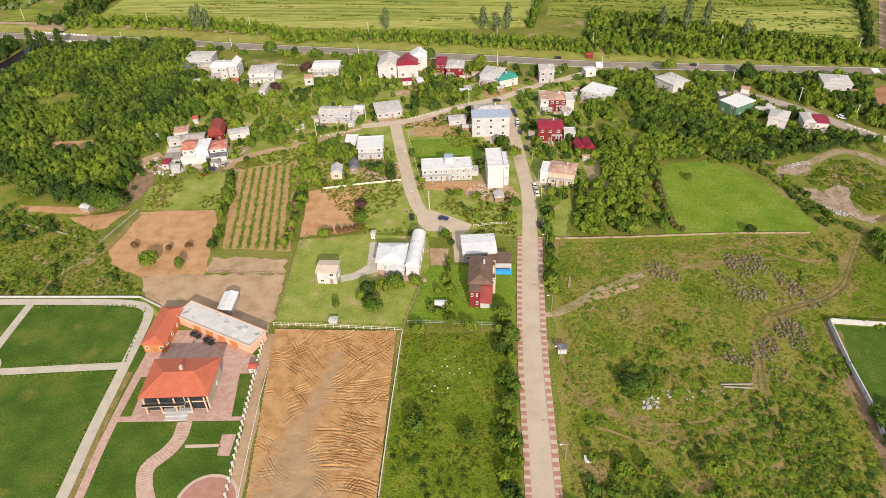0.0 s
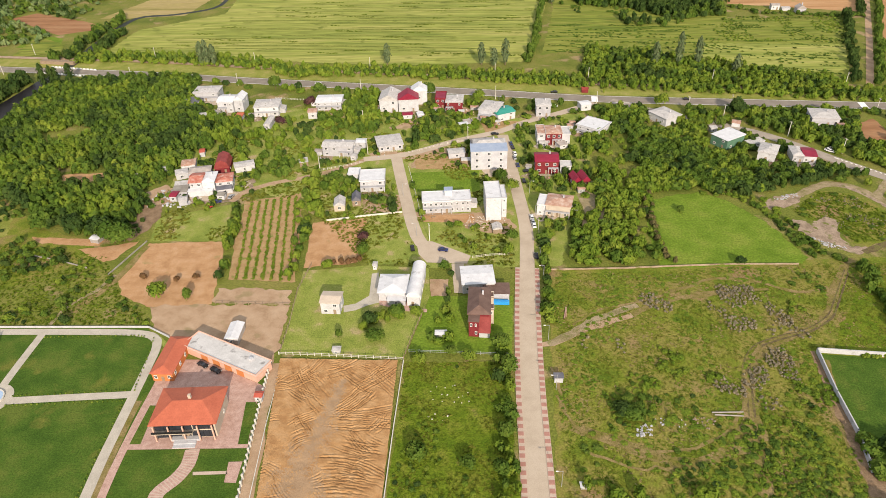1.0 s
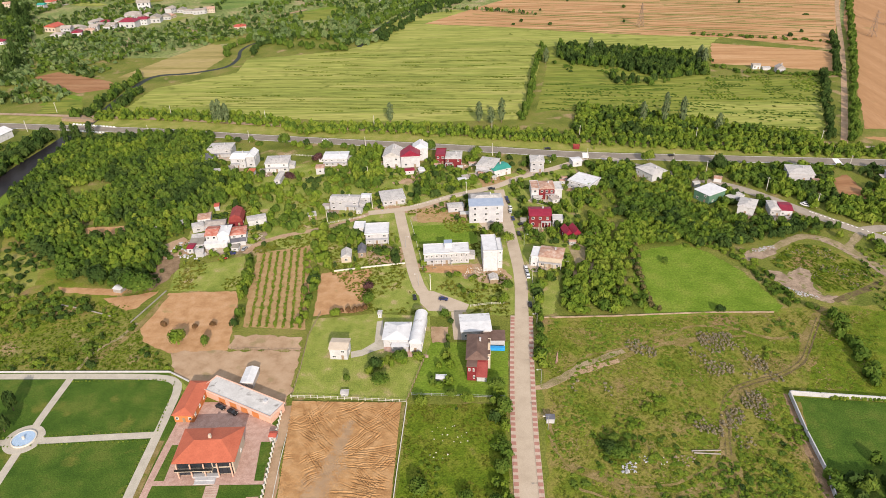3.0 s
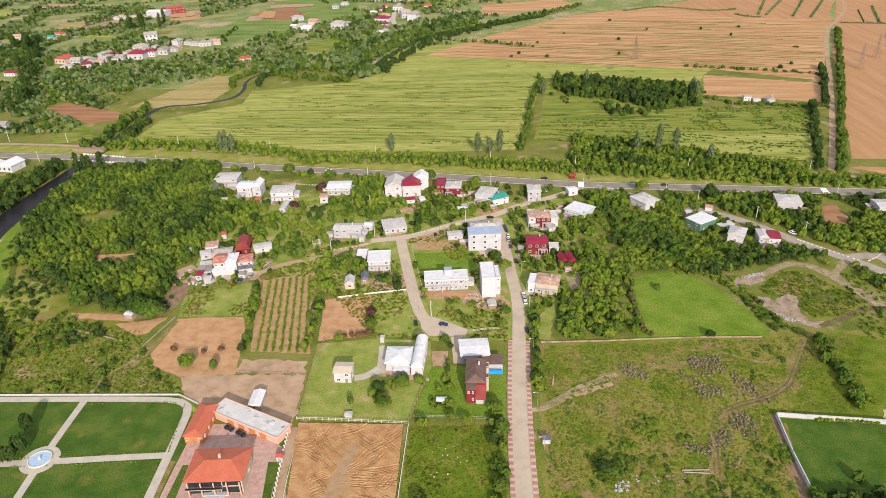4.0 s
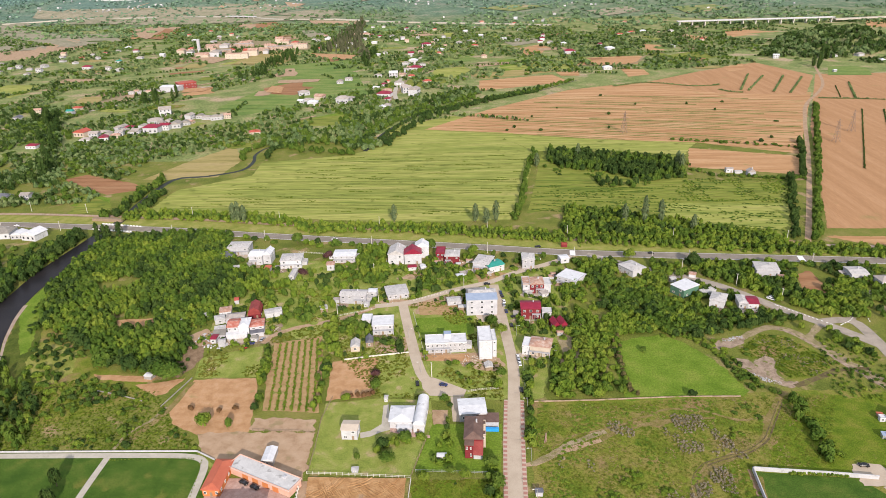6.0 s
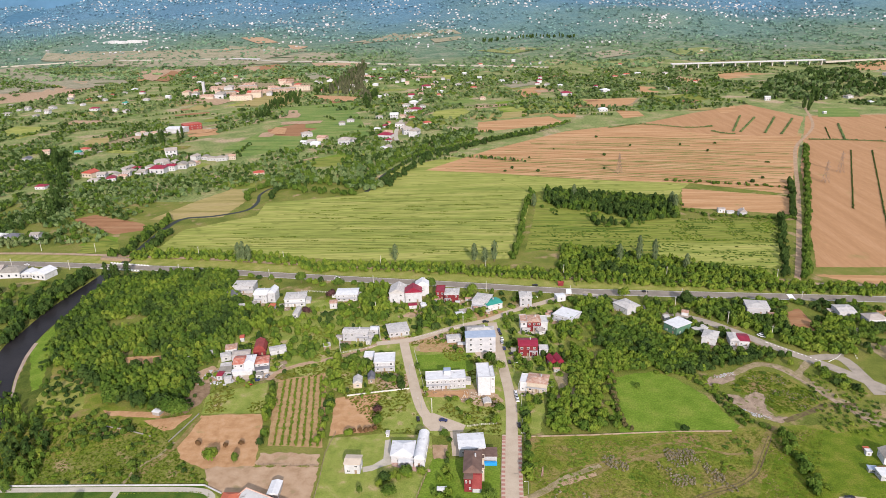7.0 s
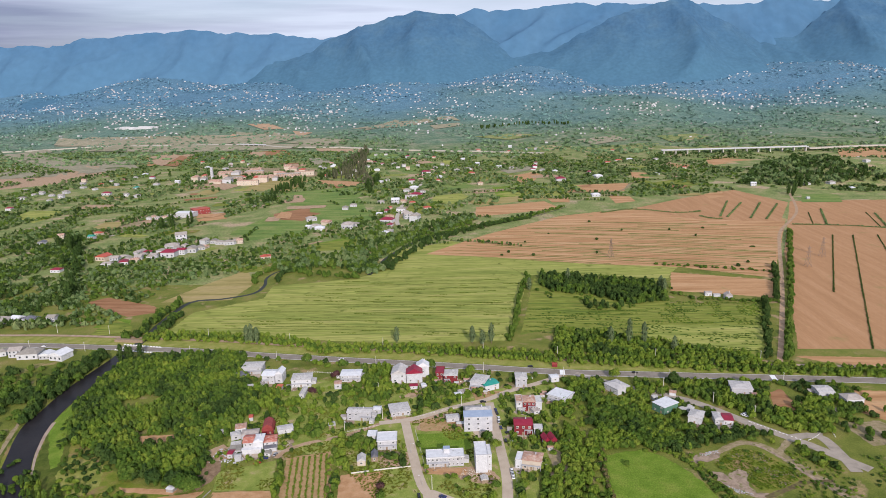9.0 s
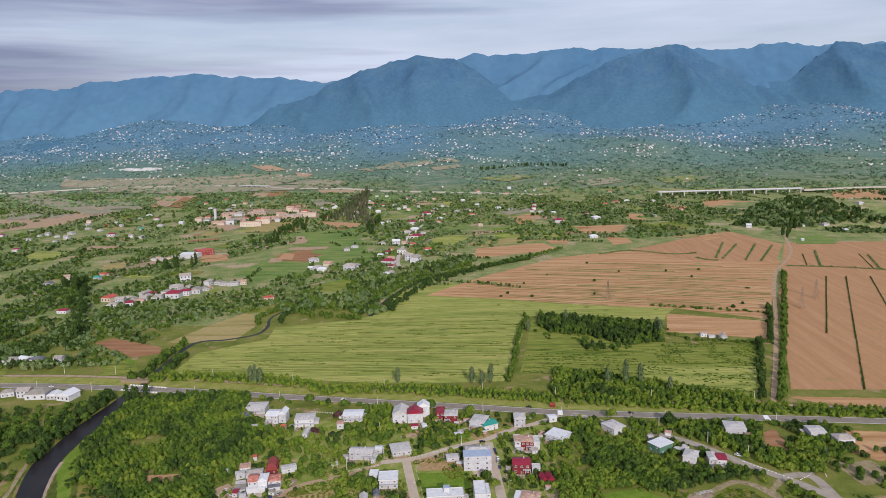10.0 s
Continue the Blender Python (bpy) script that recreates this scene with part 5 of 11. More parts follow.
shed((68.0, 139.6), (73.4, 139.4), 6, 4.6, "flat", "white", "roof_flat", "white flat-roofed annex beside a crimson house", 0.3)
house((55.1, 138.9), (66.9, 138.9), 11, 8.0, "gable", 2.6, "red_wall", "roof_crimson", 2, 3, 2, 0.4, True, "crimson house with a crimson metal roof")
house((73.4, 124.3), (77.2, 125.2), 8.5, 3.8, "gable_y", 2.4, "red_wall", "roof_crimson", 1, 1, 1, 0.25, False, "small crimson house with a steep crimson gable")
house((77.8, 125.3), (81.6, 126.2), 8.5, 3.8, "gable_y", 2.4, "red_wall", "roof_crimson", 1, 1, 1, 0.25, False, "small crimson house with a steep crimson gable")
house((53.6, 98.4), (57.4, 97.6), 10, 6.4, "flat", 0.3, "white", "roof_white", 2, 1, 2, 0.2, False, "narrow white side wing with a pale flat roof", "side_wing", "house wing", door=False)
house((57.6, 97.6), (68.6, 95.2), 11, 7.0, "hip", 1.8, "cream", "roof_rust", 2, 3, 2, 0.5, True, "cream house with a patchy rust-red tile roof")
# east of the wood
house((125.9, 208.8), (133.6, 196.9), 13, 5.2, "hip", 1.8, "white", "roof_cement", 1, 3, 2, 0.5, True)
house((153.2, 174.8), (159.3, 165.9), 15, 6.4, "shed", 0.8, "green_wall", "roof_white", 2, 2, 2, 0.4, False, "green-walled house with a pale metal roof")
house((172.2, 155.4), (179.9, 151.6), 13, 5.4, "hip", 1.8, "white", "roof_cement", 1, 3, 2, 0.5, True)
house((189.0, 151.8), (194.0, 151.2), 12, 4.8, "hip", 1.8, "white", "roof_cement", 1, 2, 2, 0.4, False, "low white house with a grey roof")
house((194.2, 151.2), (200.4, 150.4), 11, 4.6, "gable", 1.8, "white", "roof_crimson", 1, 2, 2, 0.4, False, "low house with a faded crimson roof")
house((216.2, 198.7), (230.5, 196.4), 15, 5.2, "hip", 1.8, "grey_wall", "roof_cement", 1, 4, 2, 0.5, True, "grey house with a weathered roof")
house((274.9, 191.6), (285.8, 191.5), 13, 5.0, "gable", 1.8, "white", "roof_cement", 1, 3, 2, 0.5, True)


# ---------------------------------------------------------------- trees and woods
def crown_template(seed, n, leaf, kind="round"):
    """A unit crown (radius 1, height 2, base at z 0): small leaf clumps on a lumpy shell with gaps. Returns arrays of vertices and faces."""
    rng = np.random.default_rng(seed)
    lumps = rng.normal(0, 1, (9, 3))
    lumps /= np.linalg.norm(lumps, axis=1)[:, None]
    lumps[:, 2] = np.abs(lumps[:, 2]) * 0.9 - 0.25
    centres = lumps * rng.uniform(0.22, 0.50, (9, 1))
    radii = rng.uniform(0.42, 0.58, 9)
    V, Fc = [], []
    for i in range(n):
        k = rng.integers(0, 9)
        d = rng.normal(0, 1, 3)
        d /= np.linalg.norm(d)
        if d[2] < -0.3:
            d[2] *= -0.6
        p = centres[k] + d * radii[k] * rng.uniform(0.85, 1.08)
        if kind == "slim":       # a young tree of a dense wood, narrowing to its top
            u = rng.uniform(0, 1) ** 0.8
            p = np.array([d[0], d[1], 0]) / max(0.2, math.hypot(d[0], d[1])) * (1.05 - 0.8 * u ** 1.4) * rng.uniform(0.55, 1.1)
            p[2] = 2 * u
            d = np.array([p[0], p[1], 0.25 + 0.9 * u])
            d /= np.linalg.norm(d)
        if kind == "poplar":
            p = np.array([d[0], d[1], 0]) * rng.uniform(0.3, 1.0)
            u = rng.uniform(-1, 1)
            p *= math.sqrt(max(0.02, 1 - abs(u) ** 2.2)) * (0.9 if u < 0 else 0.8)
            p[2] = u
        nrm = d + rng.normal(0, 0.24, 3)
        nrm /= np.linalg.norm(nrm)
        a = np.cross(nrm, [0.3, 0.2, 1.0])
        a /= np.linalg.norm(a)
        b = np.cross(nrm, a)
        s = leaf * rng.uniform(0.6, 1.35)
        g = rng.uniform(0, 6.283)
        base = len(V)
        for k in range(3):
            w = g + 2.094 * k + rng.uniform(-0.3, 0.3)
            V.append(p + (a * math.cos(w) + b * math.sin(w)) * s * rng.uniform(0.8, 1.25) + nrm * rng.normal(0, 0.1) * s)
        Fc.append((base, base + 1, base + 2))
    V = np.array(V)
    lo, hi = V[:, 2].min(), V[:, 2].max()
    V[:, 2] = (V[:, 2] - lo) / (hi - lo) * 2
    V[:, :2] /= np.percentile(np.hypot(V[:, 0], V[:, 1]), 97)
    return V, np.array(Fc)


NEAR = [crown_template(s, 900, 0.112) for s in (1, 2, 3, 4)]
MID = [crown_template(s, 215, 0.20) for s in (11, 12, 13, 14, 15)]
SLIM = [crown_template(s, 105, 0.33, "slim") for s in (61, 62, 63, 64)] + [crown_template(s, 115, 0.27) for s in (65, 66, 67)]
LOW = [crown_template(s, 34, 0.46) for s in (71, 72, 73, 74)]
TINY = [crown_template(s, 14, 0.70) for s in (51, 52, 53, 54)]
FAR = [crown_template(s, 36, 0.47) for s in (21, 22, 23, 24)]
SPIRE = [crown_template(s, 460, 0.15, "poplar") for s in (31, 32)]


def leaves_mesh(name, V, Fc, material):
    me = bpy.data.meshes.new(name)
    me.vertices.add(len(V))
    me.vertices.foreach_set("co", np.asarray(V, np.float32).ravel())
    k = np.shape(Fc)[1]
    me.loops.add(k * len(Fc))
    me.loops.foreach_set("vertex_index", np.asarray(Fc, np.int32).ravel())
    me.polygons.add(len(Fc))
    me.polygons.foreach_set("loop_start", np.arange(0, k * len(Fc), k, dtype=np.int32))
    me.materials.append(material)
    me.update(calc_edges=True)
    me.validate()
    return me


def grove(name, places, radius, tall, templates, material, label, category="trees", seed=5, kind="stuff"):
    """Many crowns joined into one mesh. places: x, y arrays; radius and tall: ranges in metres."""
    rng = np.random.default_rng(seed)
    X, Y = places
    Vs, Fs, off = [], [], 0
    for x, y in zip(X, Y):
        T, Q = templates[rng.integers(len(templates))]
        r, h, a = rng.uniform(*radius), rng.uniform(*tall), rng.uniform(0, 6.283)
        c, s = math.cos(a), math.sin(a)
        k = rng.uniform(0.85, 1.15)
        W = np.stack([(T[:, 0] * c - T[:, 1] * s) * r * k + x, (T[:, 0] * s + T[:, 1] * c) * r / k + y, T[:, 2] * h / 2 + float(height(x, y)) - 0.06 * h], 1)
        Vs.append(W)
        Fs.append(Q + off)
        off += len(T)
    if not Vs:
        return None
    ob = new(name, leaves_mesh(name, np.concatenate(Vs), np.concatenate(Fs), material))
    return tagged(ob, label, category, kind=kind)


def scatter(poly, spacing, seed=1, holes=()):
    """Uneven places within an outline."""
    rng = np.random.default_rng(seed)
    px, py = zip(*poly)
    gx, gy = np.meshgrid(np.arange(min(px), max(px), spacing), np.arange(min(py), max(py), spacing))
    x = gx.ravel() + rng.uniform(-0.48, 0.48, gx.size) * spacing
    y = gy.ravel() + rng.uniform(-0.48, 0.48, gx.size) * spacing
    ok = inside(poly, x, y) & (rng.uniform(0, 1, x.size) > 0.06)
    for h in holes:
        ok &= ~inside(h, x, y)
    return x[ok], y[ok]


def along(pts, spacing, spread, seed=1):
    rng = np.random.default_rng(seed)
    C = curve_points(pts, spacing)
    return np.array([c.x for c in C]) + rng.uniform(-spread, spread, len(C)), np.array([c.y for c in C]) + rng.uniform(-spread, spread, len(C))


def mixed(name, poly, spacing, radius, tall, templates, label, seed, holes=(), clump=0.0, bar=0.0, mix=("leaf", "leaf_bright", "leaf_dark"), shares=(0.32, 0.56, 0.12)):
    """A wood of several greens, one stuff object a green."""
    X, Y = scatter(poly, spacing, seed, holes)
    if clump:       # trees stand in clumps and lines, with open ground between
        keep = np.array([noise.fractal(Vector((x / clump, y / clump * 0.5, 0.7)), 1.0, 2.0, 3) > bar for x, y in zip(X, Y)], bool)
        X, Y = X[keep], Y[keep]
    if name == "garden_trees":
        ok = clear_of(X, Y, 0.6)
        X, Y = X[ok], Y[ok]
    # greens lie in patches: the dark ones in one place, the bright ones in another
    rng = np.random.default_rng(seed + 50)
    patch = np.array([noise.fractal(Vector((x / 24, y / 24, seed * 0.37)), 1.0, 2.0, 3) for x, y in zip(X, Y)]) + rng.normal(0, 0.22, len(X))
    order = sorted(range(len(mix)), key=lambda i: ("leaf_dark", "leaf_far", "leaf", "leaf_bright").index(mix[i]))
    rank = np.argsort(np.argsort(patch)) / max(1, len(X))
    pick, low = np.zeros(len(X), int), 0.0
    for i in order:
        pick[rank >= low] = i
        low += shares[i]
    for i, m in enumerate(mix):
        grove(name, (X[pick == i], Y[pick == i]), radius, tall, templates, M[m], label, "trees", seed + i)


FOREST = [(-273.6, 265.6), (-215.9, 285.8), (-170.9, 278.4), (-147.1, 211.0), (-132.2, 182.8), (-131.8, 154.3), (-138.0, 138.1), (-137.8, 108.9), (-140.2, 71.6), (-155.7, 78.3), (-180.7, 84.6), (-198.4, 100.6), (-216.8, 114.2), (-244.7, 130.7), (-262.5, 165.8), (-276.4, 207.7), (-266.0, 181.3), (-271.6, 208.8), (-272.4, 243.8)]
CLEARING = [(-236.9, 187.1), (-218.4, 201.4), (-206.2, 190.9), (-208.7, 175.5), (-227.6, 173.4)]
CLEARING_B = [(-200.3, 137.9), (-175.5, 140.5), (-167.2, 130.6), (-189.5, 123.3)]
CLEARING_C = [(-182.8, 77.9), (-126.2, 74.9), (-131.9, 56.5), (-154.3, 63.8), (-175.5, 69.7)]
CLEARING_D = [(-149.9, 127.1), (-132.1, 130.8), (-120.2, 114.6), (-136.7, 106.2)]
mixed("woodland", FOREST, 3.5, (1.9, 3.3), (4.8, 7.6), SLIM, "dense green broadleaf wood", 3, (CLEARING, CLEARING_B, CLEARING_C, CLEARING_D), shares=(0.58, 0.24, 0.18))
mixed("scrub", [(-246.2, 134.2), (-234.2, 127.3), (-214.9, 111.0), (-196.8, 97.6), (-179.3, 81.8), (-147.7, 74.1), (-143.7, 59.0), (-174.1, 40.0), (-218.0, 22.3), (-265.8, 29.7), (-275.0, 78.0), (-255.2, 120.5)], 4.2, (0.8, 2.4), (1.2, 4.2), MID, "green shrubs on a rough grassy slope", 4, (CLEARING_C,), 20.0, 0.0, shares=(0.5, 0.1, 0.4))
mixed("scrub", [(-261.5, 141.3), (-265.7, 172.3), (-272.7, 207.6), (-265.8, 202.9), (-255.1, 164.2), (-239.1, 130.7)], 5.0, (0.8, 1.8), (0.8, 2.5), MID, "low shrubs on the grassy river bank", 5, (), 14.0, 0.1)
EAST = [(96.4, 221.6), (126.3, 225.6), (161.6, 208.6), (167.8, 196.7), (179.4, 174.7), (194.9, 145.4), (175.6, 128.9), (156.0, 116.7), (143.0, 116.6), (131.9, 124.7), (106.9, 119.0), (103.3, 86.3), (106.8, 62.5), (86.7, 58.2), (64.0, 59.0), (67.8, 85.9), (74.1, 110.7), (83.3, 121.6), (87.4, 154.6), (83.5, 171.4), (89.6, 197.2)]
GARDEN_HOLES = [[(127.9, 234.4), (148.1, 234.1), (138.2, 189.3), (119.7, 189.4)], [(156.7, 199.1), (176.2, 199.0), (165.3, 161.9), (147.2, 161.9)], [(177.6, 178.3), (192.3, 178.2), (181.6, 146.6), (167.8, 146.6)], [(194.3, 171.3), (210.2, 171.2), (200.3, 145.4), (185.3, 145.4)]]
mixed("woodland", EAST, 4.5, (1.9, 3.8), (3.8, 6.6), MID, "dense green orchard wood behind the village", 7, GARDEN_HOLES, 18.0, -0.24, shares=(0.36, 0.58, 0.06))
mixed("woodland", [(192.1, 145.4), (221.2, 132.6), (216.8, 122.5), (203.3, 132.5), (187.4, 132.4)], 6, (1.8, 3.0), (3, 6), MID, "low green thicket by the road", 8)
mixed("woodland", [(174.5, 220.8), (218.2, 208.1), (249.5, 196.3), (283.2, 185.0), (257.8, 136.8), (228.3, 148.6), (211.8, 167.9), (195.3, 186.8), (178.2, 200.5)], 4.6, (2.0, 3.6), (3.5, 7), MID, "green trees between two roads", 9, [[(222.7, 224.6), (245.1, 224.3), (231.4, 191.1), (210.4, 191.2)], [(243.0, 207.9), (264.5, 207.8), (247.5, 171.2), (227.5, 171.2)]])
mixed("garden_trees", [(127.3, 223.7), (157.7, 221.5), (176.5, 206.6), (191.2, 183.5), (200.5, 160.2), (211.6, 145.9), (220.8, 137.1), (207.1, 134.4), (189.5, 129.2), (170.8, 119.6), (159.0, 121.4), (134.7, 123.8), (108.7, 119.3)], 4.8, (1.8, 3.6), (3.0, 6.5), MID, "green orchard trees round roadside houses", 45, GARDEN_HOLES, shares=(0.5, 0.25, 0.25))
mixed("garden_trees", [(229.9, 129.4), (235.5, 128.1), (244.8, 105.3), (248.2, 83.7), (238.3, 96.9), (229.0, 113.9)], 4.5, (1.6, 3.2), (2.5, 5.5), MID, "green trees between road and clearing", 46)
mixed("garden_trees", [(177.8, 225.1), (240.8, 220.8), (300.2, 214.7), (315.6, 195.4), (281.2, 156.6), (255.8, 158.0), (232.6, 165.4), (217.7, 179.4), (198.0, 204.7)], 5.0, (1.6, 3.2), (2.5, 6.0), MID, "green trees and shrubs beside the main road", 47, [[(246.4, 211.5), (263.6, 213.2), (263.1, 179.3), (251.4, 169.9), (234.4, 177.7)]], shares=(0.5, 0.3, 0.2))
mixed("garden_trees", [(222.1, 122.9), (238.7, 109.5), (271.7, 114.2), (327.1, 111.1), (283.0, 44.6), (203.9, 61.0)], 3.4, (0.6, 1.8), (0.6, 2.0), LOW, "low bushes and weeds behind the clearing", 48, clump=20.0, bar=-0.1, shares=(0.5, 0.4, 0.1))
X, Y = zip((-6.4, 24.3), (-9.1, 22.2), (-3.9, 23.0), (-11.4, 20.5), (-7.4, 20.0), (-15.7, 15.3), (3.1, 25.5))
grove("garden_trees", (np.array(X), np.array(Y)), (1.6, 2.8), (3.0, 5.0), NEAR, M["leaf_bright"], "broad fruit trees on a garden lawn", "trees", 49)
mixed("woodland", [(-248.9, 88.3), (-219.2, 71.3), (-189.4, 43.4), (-180.5, 16.9), (-188.7, 7.9), (-194.1, 7.8)], 5.2, (1.3, 2.8), (4, 8), SLIM, "dark green wood below the river slope", 653, shares=(0.45, 0.08, 0.47))
mixed("garden_trees", [(93.3, 117.5), (109.8, 133.1), (108.1, 109.5), (105.4, 84.6), (107.0, 60.6), (79.7, 58.1), (77.8, 70.7), (90.3, 89.1)], 5.4, (1.4, 2.6), (2.4, 4.6), MID, "green trees between the lane gardens and the meadow", 660, shares=(0.3, 0.65, 0.05))
mixed("garden_trees", [(130.4, 119.4), (149.4, 115.2), (157.7, 103.7), (162.5, 80.7), (166.6, 62.8), (172.8, 69.9), (167.8, 92.4), (164.5, 112.6), (152.6, 126.3)], 3.0, (0.8, 2.0), (0.9, 2.6), MID, "bushes between the meadow and the clearing", 661, shares=(0.45, 0.5, 0.05))
X, Y = along([(109.2, 133.1), (107.6, 112.1), (105.3, 91.7), (105.6, 73.2), (107.3, 61.8)], 1.5, 2.2, 662)
grove("brown_hedge", (X[::2], Y[::2]), (0.9, 1.8), (2.0, 4.0), MID, M["leaf_olive"], "dry olive-brown hedge along the meadow", "hedge", 662)
grove("green_hedge", (X[1::2], Y[1::2]), (0.9, 1.8), (1.6, 3.4), MID, M["leaf"], "green hedge along the meadow", "hedge", 663)
mixed("garden_trees", [(87.7, 186.1), (103.1, 195.6), (109.4, 179.9), (103.7, 148.1), (90.4, 150.0), (85.5, 161.7)], 6.0, (1.4, 2.8), (2.4, 5.0), MID, "loose green trees in a garden behind red houses", 665, shares=(0.3, 0.65, 0.05))
mixed("garden_trees", [(-146.0, 84.0), (-148.0, 101.0), (-140.0, 109.0), (-131.0, 105.0), (-128.0, 92.0), (-132.0, 76.0)], 5.0, (0.9, 2.2), (1.2, 3.6), MID, "bushes on bare ground below the red house", 667, shares=(0.5, 0.3, 0.2))
# village gardens
mixed("garden_trees", [(-115.0, 202.4), (-78.5, 206.3), (-53.4, 218.7), (-37.3, 214.3), (-34.1, 190.1), (-66.1, 178.9), (-61.0, 154.4), (-79.7, 132.2), (-92.6, 126.2), (-106.0, 151.1), (-114.6, 179.0)], 7.0, (1.8, 3.4), (3.5, 7), MID, "green garden trees and shrubs between houses", 10, mix=("leaf", "leaf_bright", "leaf_dark"), shares=(0.4, 0.45, 0.15))
mixed("garden_trees", [(-15.8, 186.2), (-4.7, 209.9), (18.6, 209.7), (25.4, 197.6), (10.0, 180.2), (-12.3, 166.0)], 5.5, (1.8, 3.2), (4, 7), MID, "green orchard trees beside the lane", 11, shares=(0.4, 0.45, 0.15))
mixed("garden_trees", [(-64.9, 131.1), (-46.3, 139.7), (-37.0, 127.7), (-31.3, 118.0), (-14.4, 115.4), (-11.3, 99.5), (-28.1, 96.8), (-53.9, 94.1)], 6.0, (1.8, 3.4), (4, 7), MID, "green garden trees", 12, [[(-47.2, 114.0), (-31.3, 118.0), (-28.1, 96.8), (-43.9, 96.7)]])
mixed("garden_trees", [(53.3, 92.8), (67.0, 90.6), (63.9, 57.8), (52.5, 57.6)], 6.0, (1.8, 3.2), (3.5, 6), MID, "green garden trees beside the lane", 13)
mixed("garden_trees", [(70.8, 164.6), (83.5, 171.4), (87.4, 154.6), (83.3, 121.6), (74.1, 110.7), (68.2, 90.6), (72.0, 116.0), (68.6, 138.9)], 7.0, (1.8, 3.2), (3.5, 6), MID, "green garden trees behind red houses", 14)
mixed("garden_trees", [(-147.1, 211.0), (-115.0, 202.4), (-114.6, 179.0), (-107.0, 154.4), (-132.0, 168.2), (-140.8, 179.1)], 5.5, (2.0, 3.6), (5, 9), MID, "green trees behind the white houses", 15)
mixed("garden_trees", [(-65.2, 246.1), (-41.8, 247.7), (-34.1, 190.1), (-48.1, 186.3), (-58.6, 218.8)], 5.5, (2.4, 3.8), (5, 9), MID, "bright green garden trees", 16, mix=("leaf_bright", "leaf"), shares=(0.6, 0.4))
mixed("garden_trees", [(-172.1, 276.2), (-115.2, 268.9), (-45.0, 257.5), (-41.8, 247.7), (-65.6, 248.0), (-102.5, 248.6), (-131.6, 258.9)], 8, (2.0, 3.4), (3, 6), MID, "green shrubs beside the main road", 17)
mixed("garden_trees", [(-6.9, 240.6), (25.0, 237.5), (59.7, 235.2), (86.7, 230.4), (81.6, 213.3), (55.0, 209.4), (28.7, 201.5), (18.8, 205.6), (-1.9, 218.2)], 8, (1.8, 3.0), (3, 6), MID, "green gardens of the roadside houses", 18)
mixed("garden_trees", [(46.4, 197.4), (57.9, 201.3), (54.4, 135.9), (56.3, 121.4), (52.1, 118.6), (47.8, 148.1)], 6.5, (1.4, 2.6), (2.5, 5), MID, "green garden shrubs beside the lane", 19)
mixed("garden_trees", [(47.2, 131.7), (70.8, 131.8), (69.8, 121.5), (53.5, 118.6)], 6.0, (1.6, 2.8), (3, 5), MID, "green garden trees beside the lane", 28)
mixed("garden_trees", [(6.3, 54.8), (17.9, 55.8), (20.1, 25.9), (24.7, 7.1), (9.9, 5.3), (5.7, 19.0)], 7.0, (1.4, 2.6), (2.5, 4.5), MID, "green shrubs of a house garden", 29)
mixed("garden_trees", [(10.1, 92.3), (21.7, 87.6), (39.3, 85.5), (40.0, 65.6), (27.0, 65.4), (12.4, 71.6)], 8.0, (1.2, 2.2), (2, 4), MID, "young trees in rows beside the lane", 30, mix=("leaf_bright", "leaf"), shares=(0.6, 0.4))
mixed("garden_trees", [(54.5, 53.7), (57.9, 53.7), (55.3, 20.2), (52.3, 20.1)], 4.0, (1.8, 3.0), (3, 5), MID, "green bushes along the lane", 31)
mixed("garden_trees", [(33.7, 7.3), (40.0, 7.5), (40.6, -64.8), (41.2, -83.3), (33.6, -83.6), (34.5, -50.1)], 3.6, (1.3, 2.8), (2, 5.0), MID, "green bushes along the lane", 32, clump=14.0, bar=-0.35, shares=(0.45, 0.45, 0.1))
mixed("garden_trees", [(51.0, -47.5), (71.5, -48.8), (98.4, -53.5), (103.2, -62.4), (104.2, -80.7), (50.9, -82.9)], 9.0, (2.0, 3.6), (2.5, 5), MID, "green bushes of the pasture", 33, mix=("leaf_bright", "leaf"), shares=(0.5, 0.5))
mixed("garden_trees", [(137.2, -23.5), (156.4, -13.5), (180.7, -10.3), (152.8, -63.5), (141.8, -46.3), (134.4, -38.7)], 8.0, (2.2, 3.8), (4, 7), MID, "green trees beside a walled yard", 34, [[(146.3, 8.5), (189.1, 5.7), (137.5, -92.7), (139.5, -73.4), (140.5, -46.4)]])
X, Y = along([(183.4, 58.1), (183.3, 46.9), (181.8, 34.3), (182.7, 23.7), (183.1, 15.2)], 2.6, 2.6, 35)
grove("garden_trees", (X, Y), (1.8, 3.4), (3.5, 6.5), MID, M["leaf"], "row of green trees at the pasture edge", "trees", 35)
X, Y = along([(185.3, 58.1), (185.2, 36.4), (186.0, 18.9), (189.4, 13.6)], 2.2, 3.0, 36)
grove("garden_trees", (X, Y), (0.8, 2.0), (1.2, 3.0), MID, M["leaf_bright"], "bushes below a row of trees", "bushes", 36)
mixed("garden_trees", [(-91.5, 103.9), (-88.8, 104.0), (-82.4, 70.2), (-79.3, 45.4), (-82.8, 45.3), (-87.6, 74.6)], 3.5, (1.8, 2.8), (4, 6), MID, "dense green hedge beside the vegetable garden", 36)
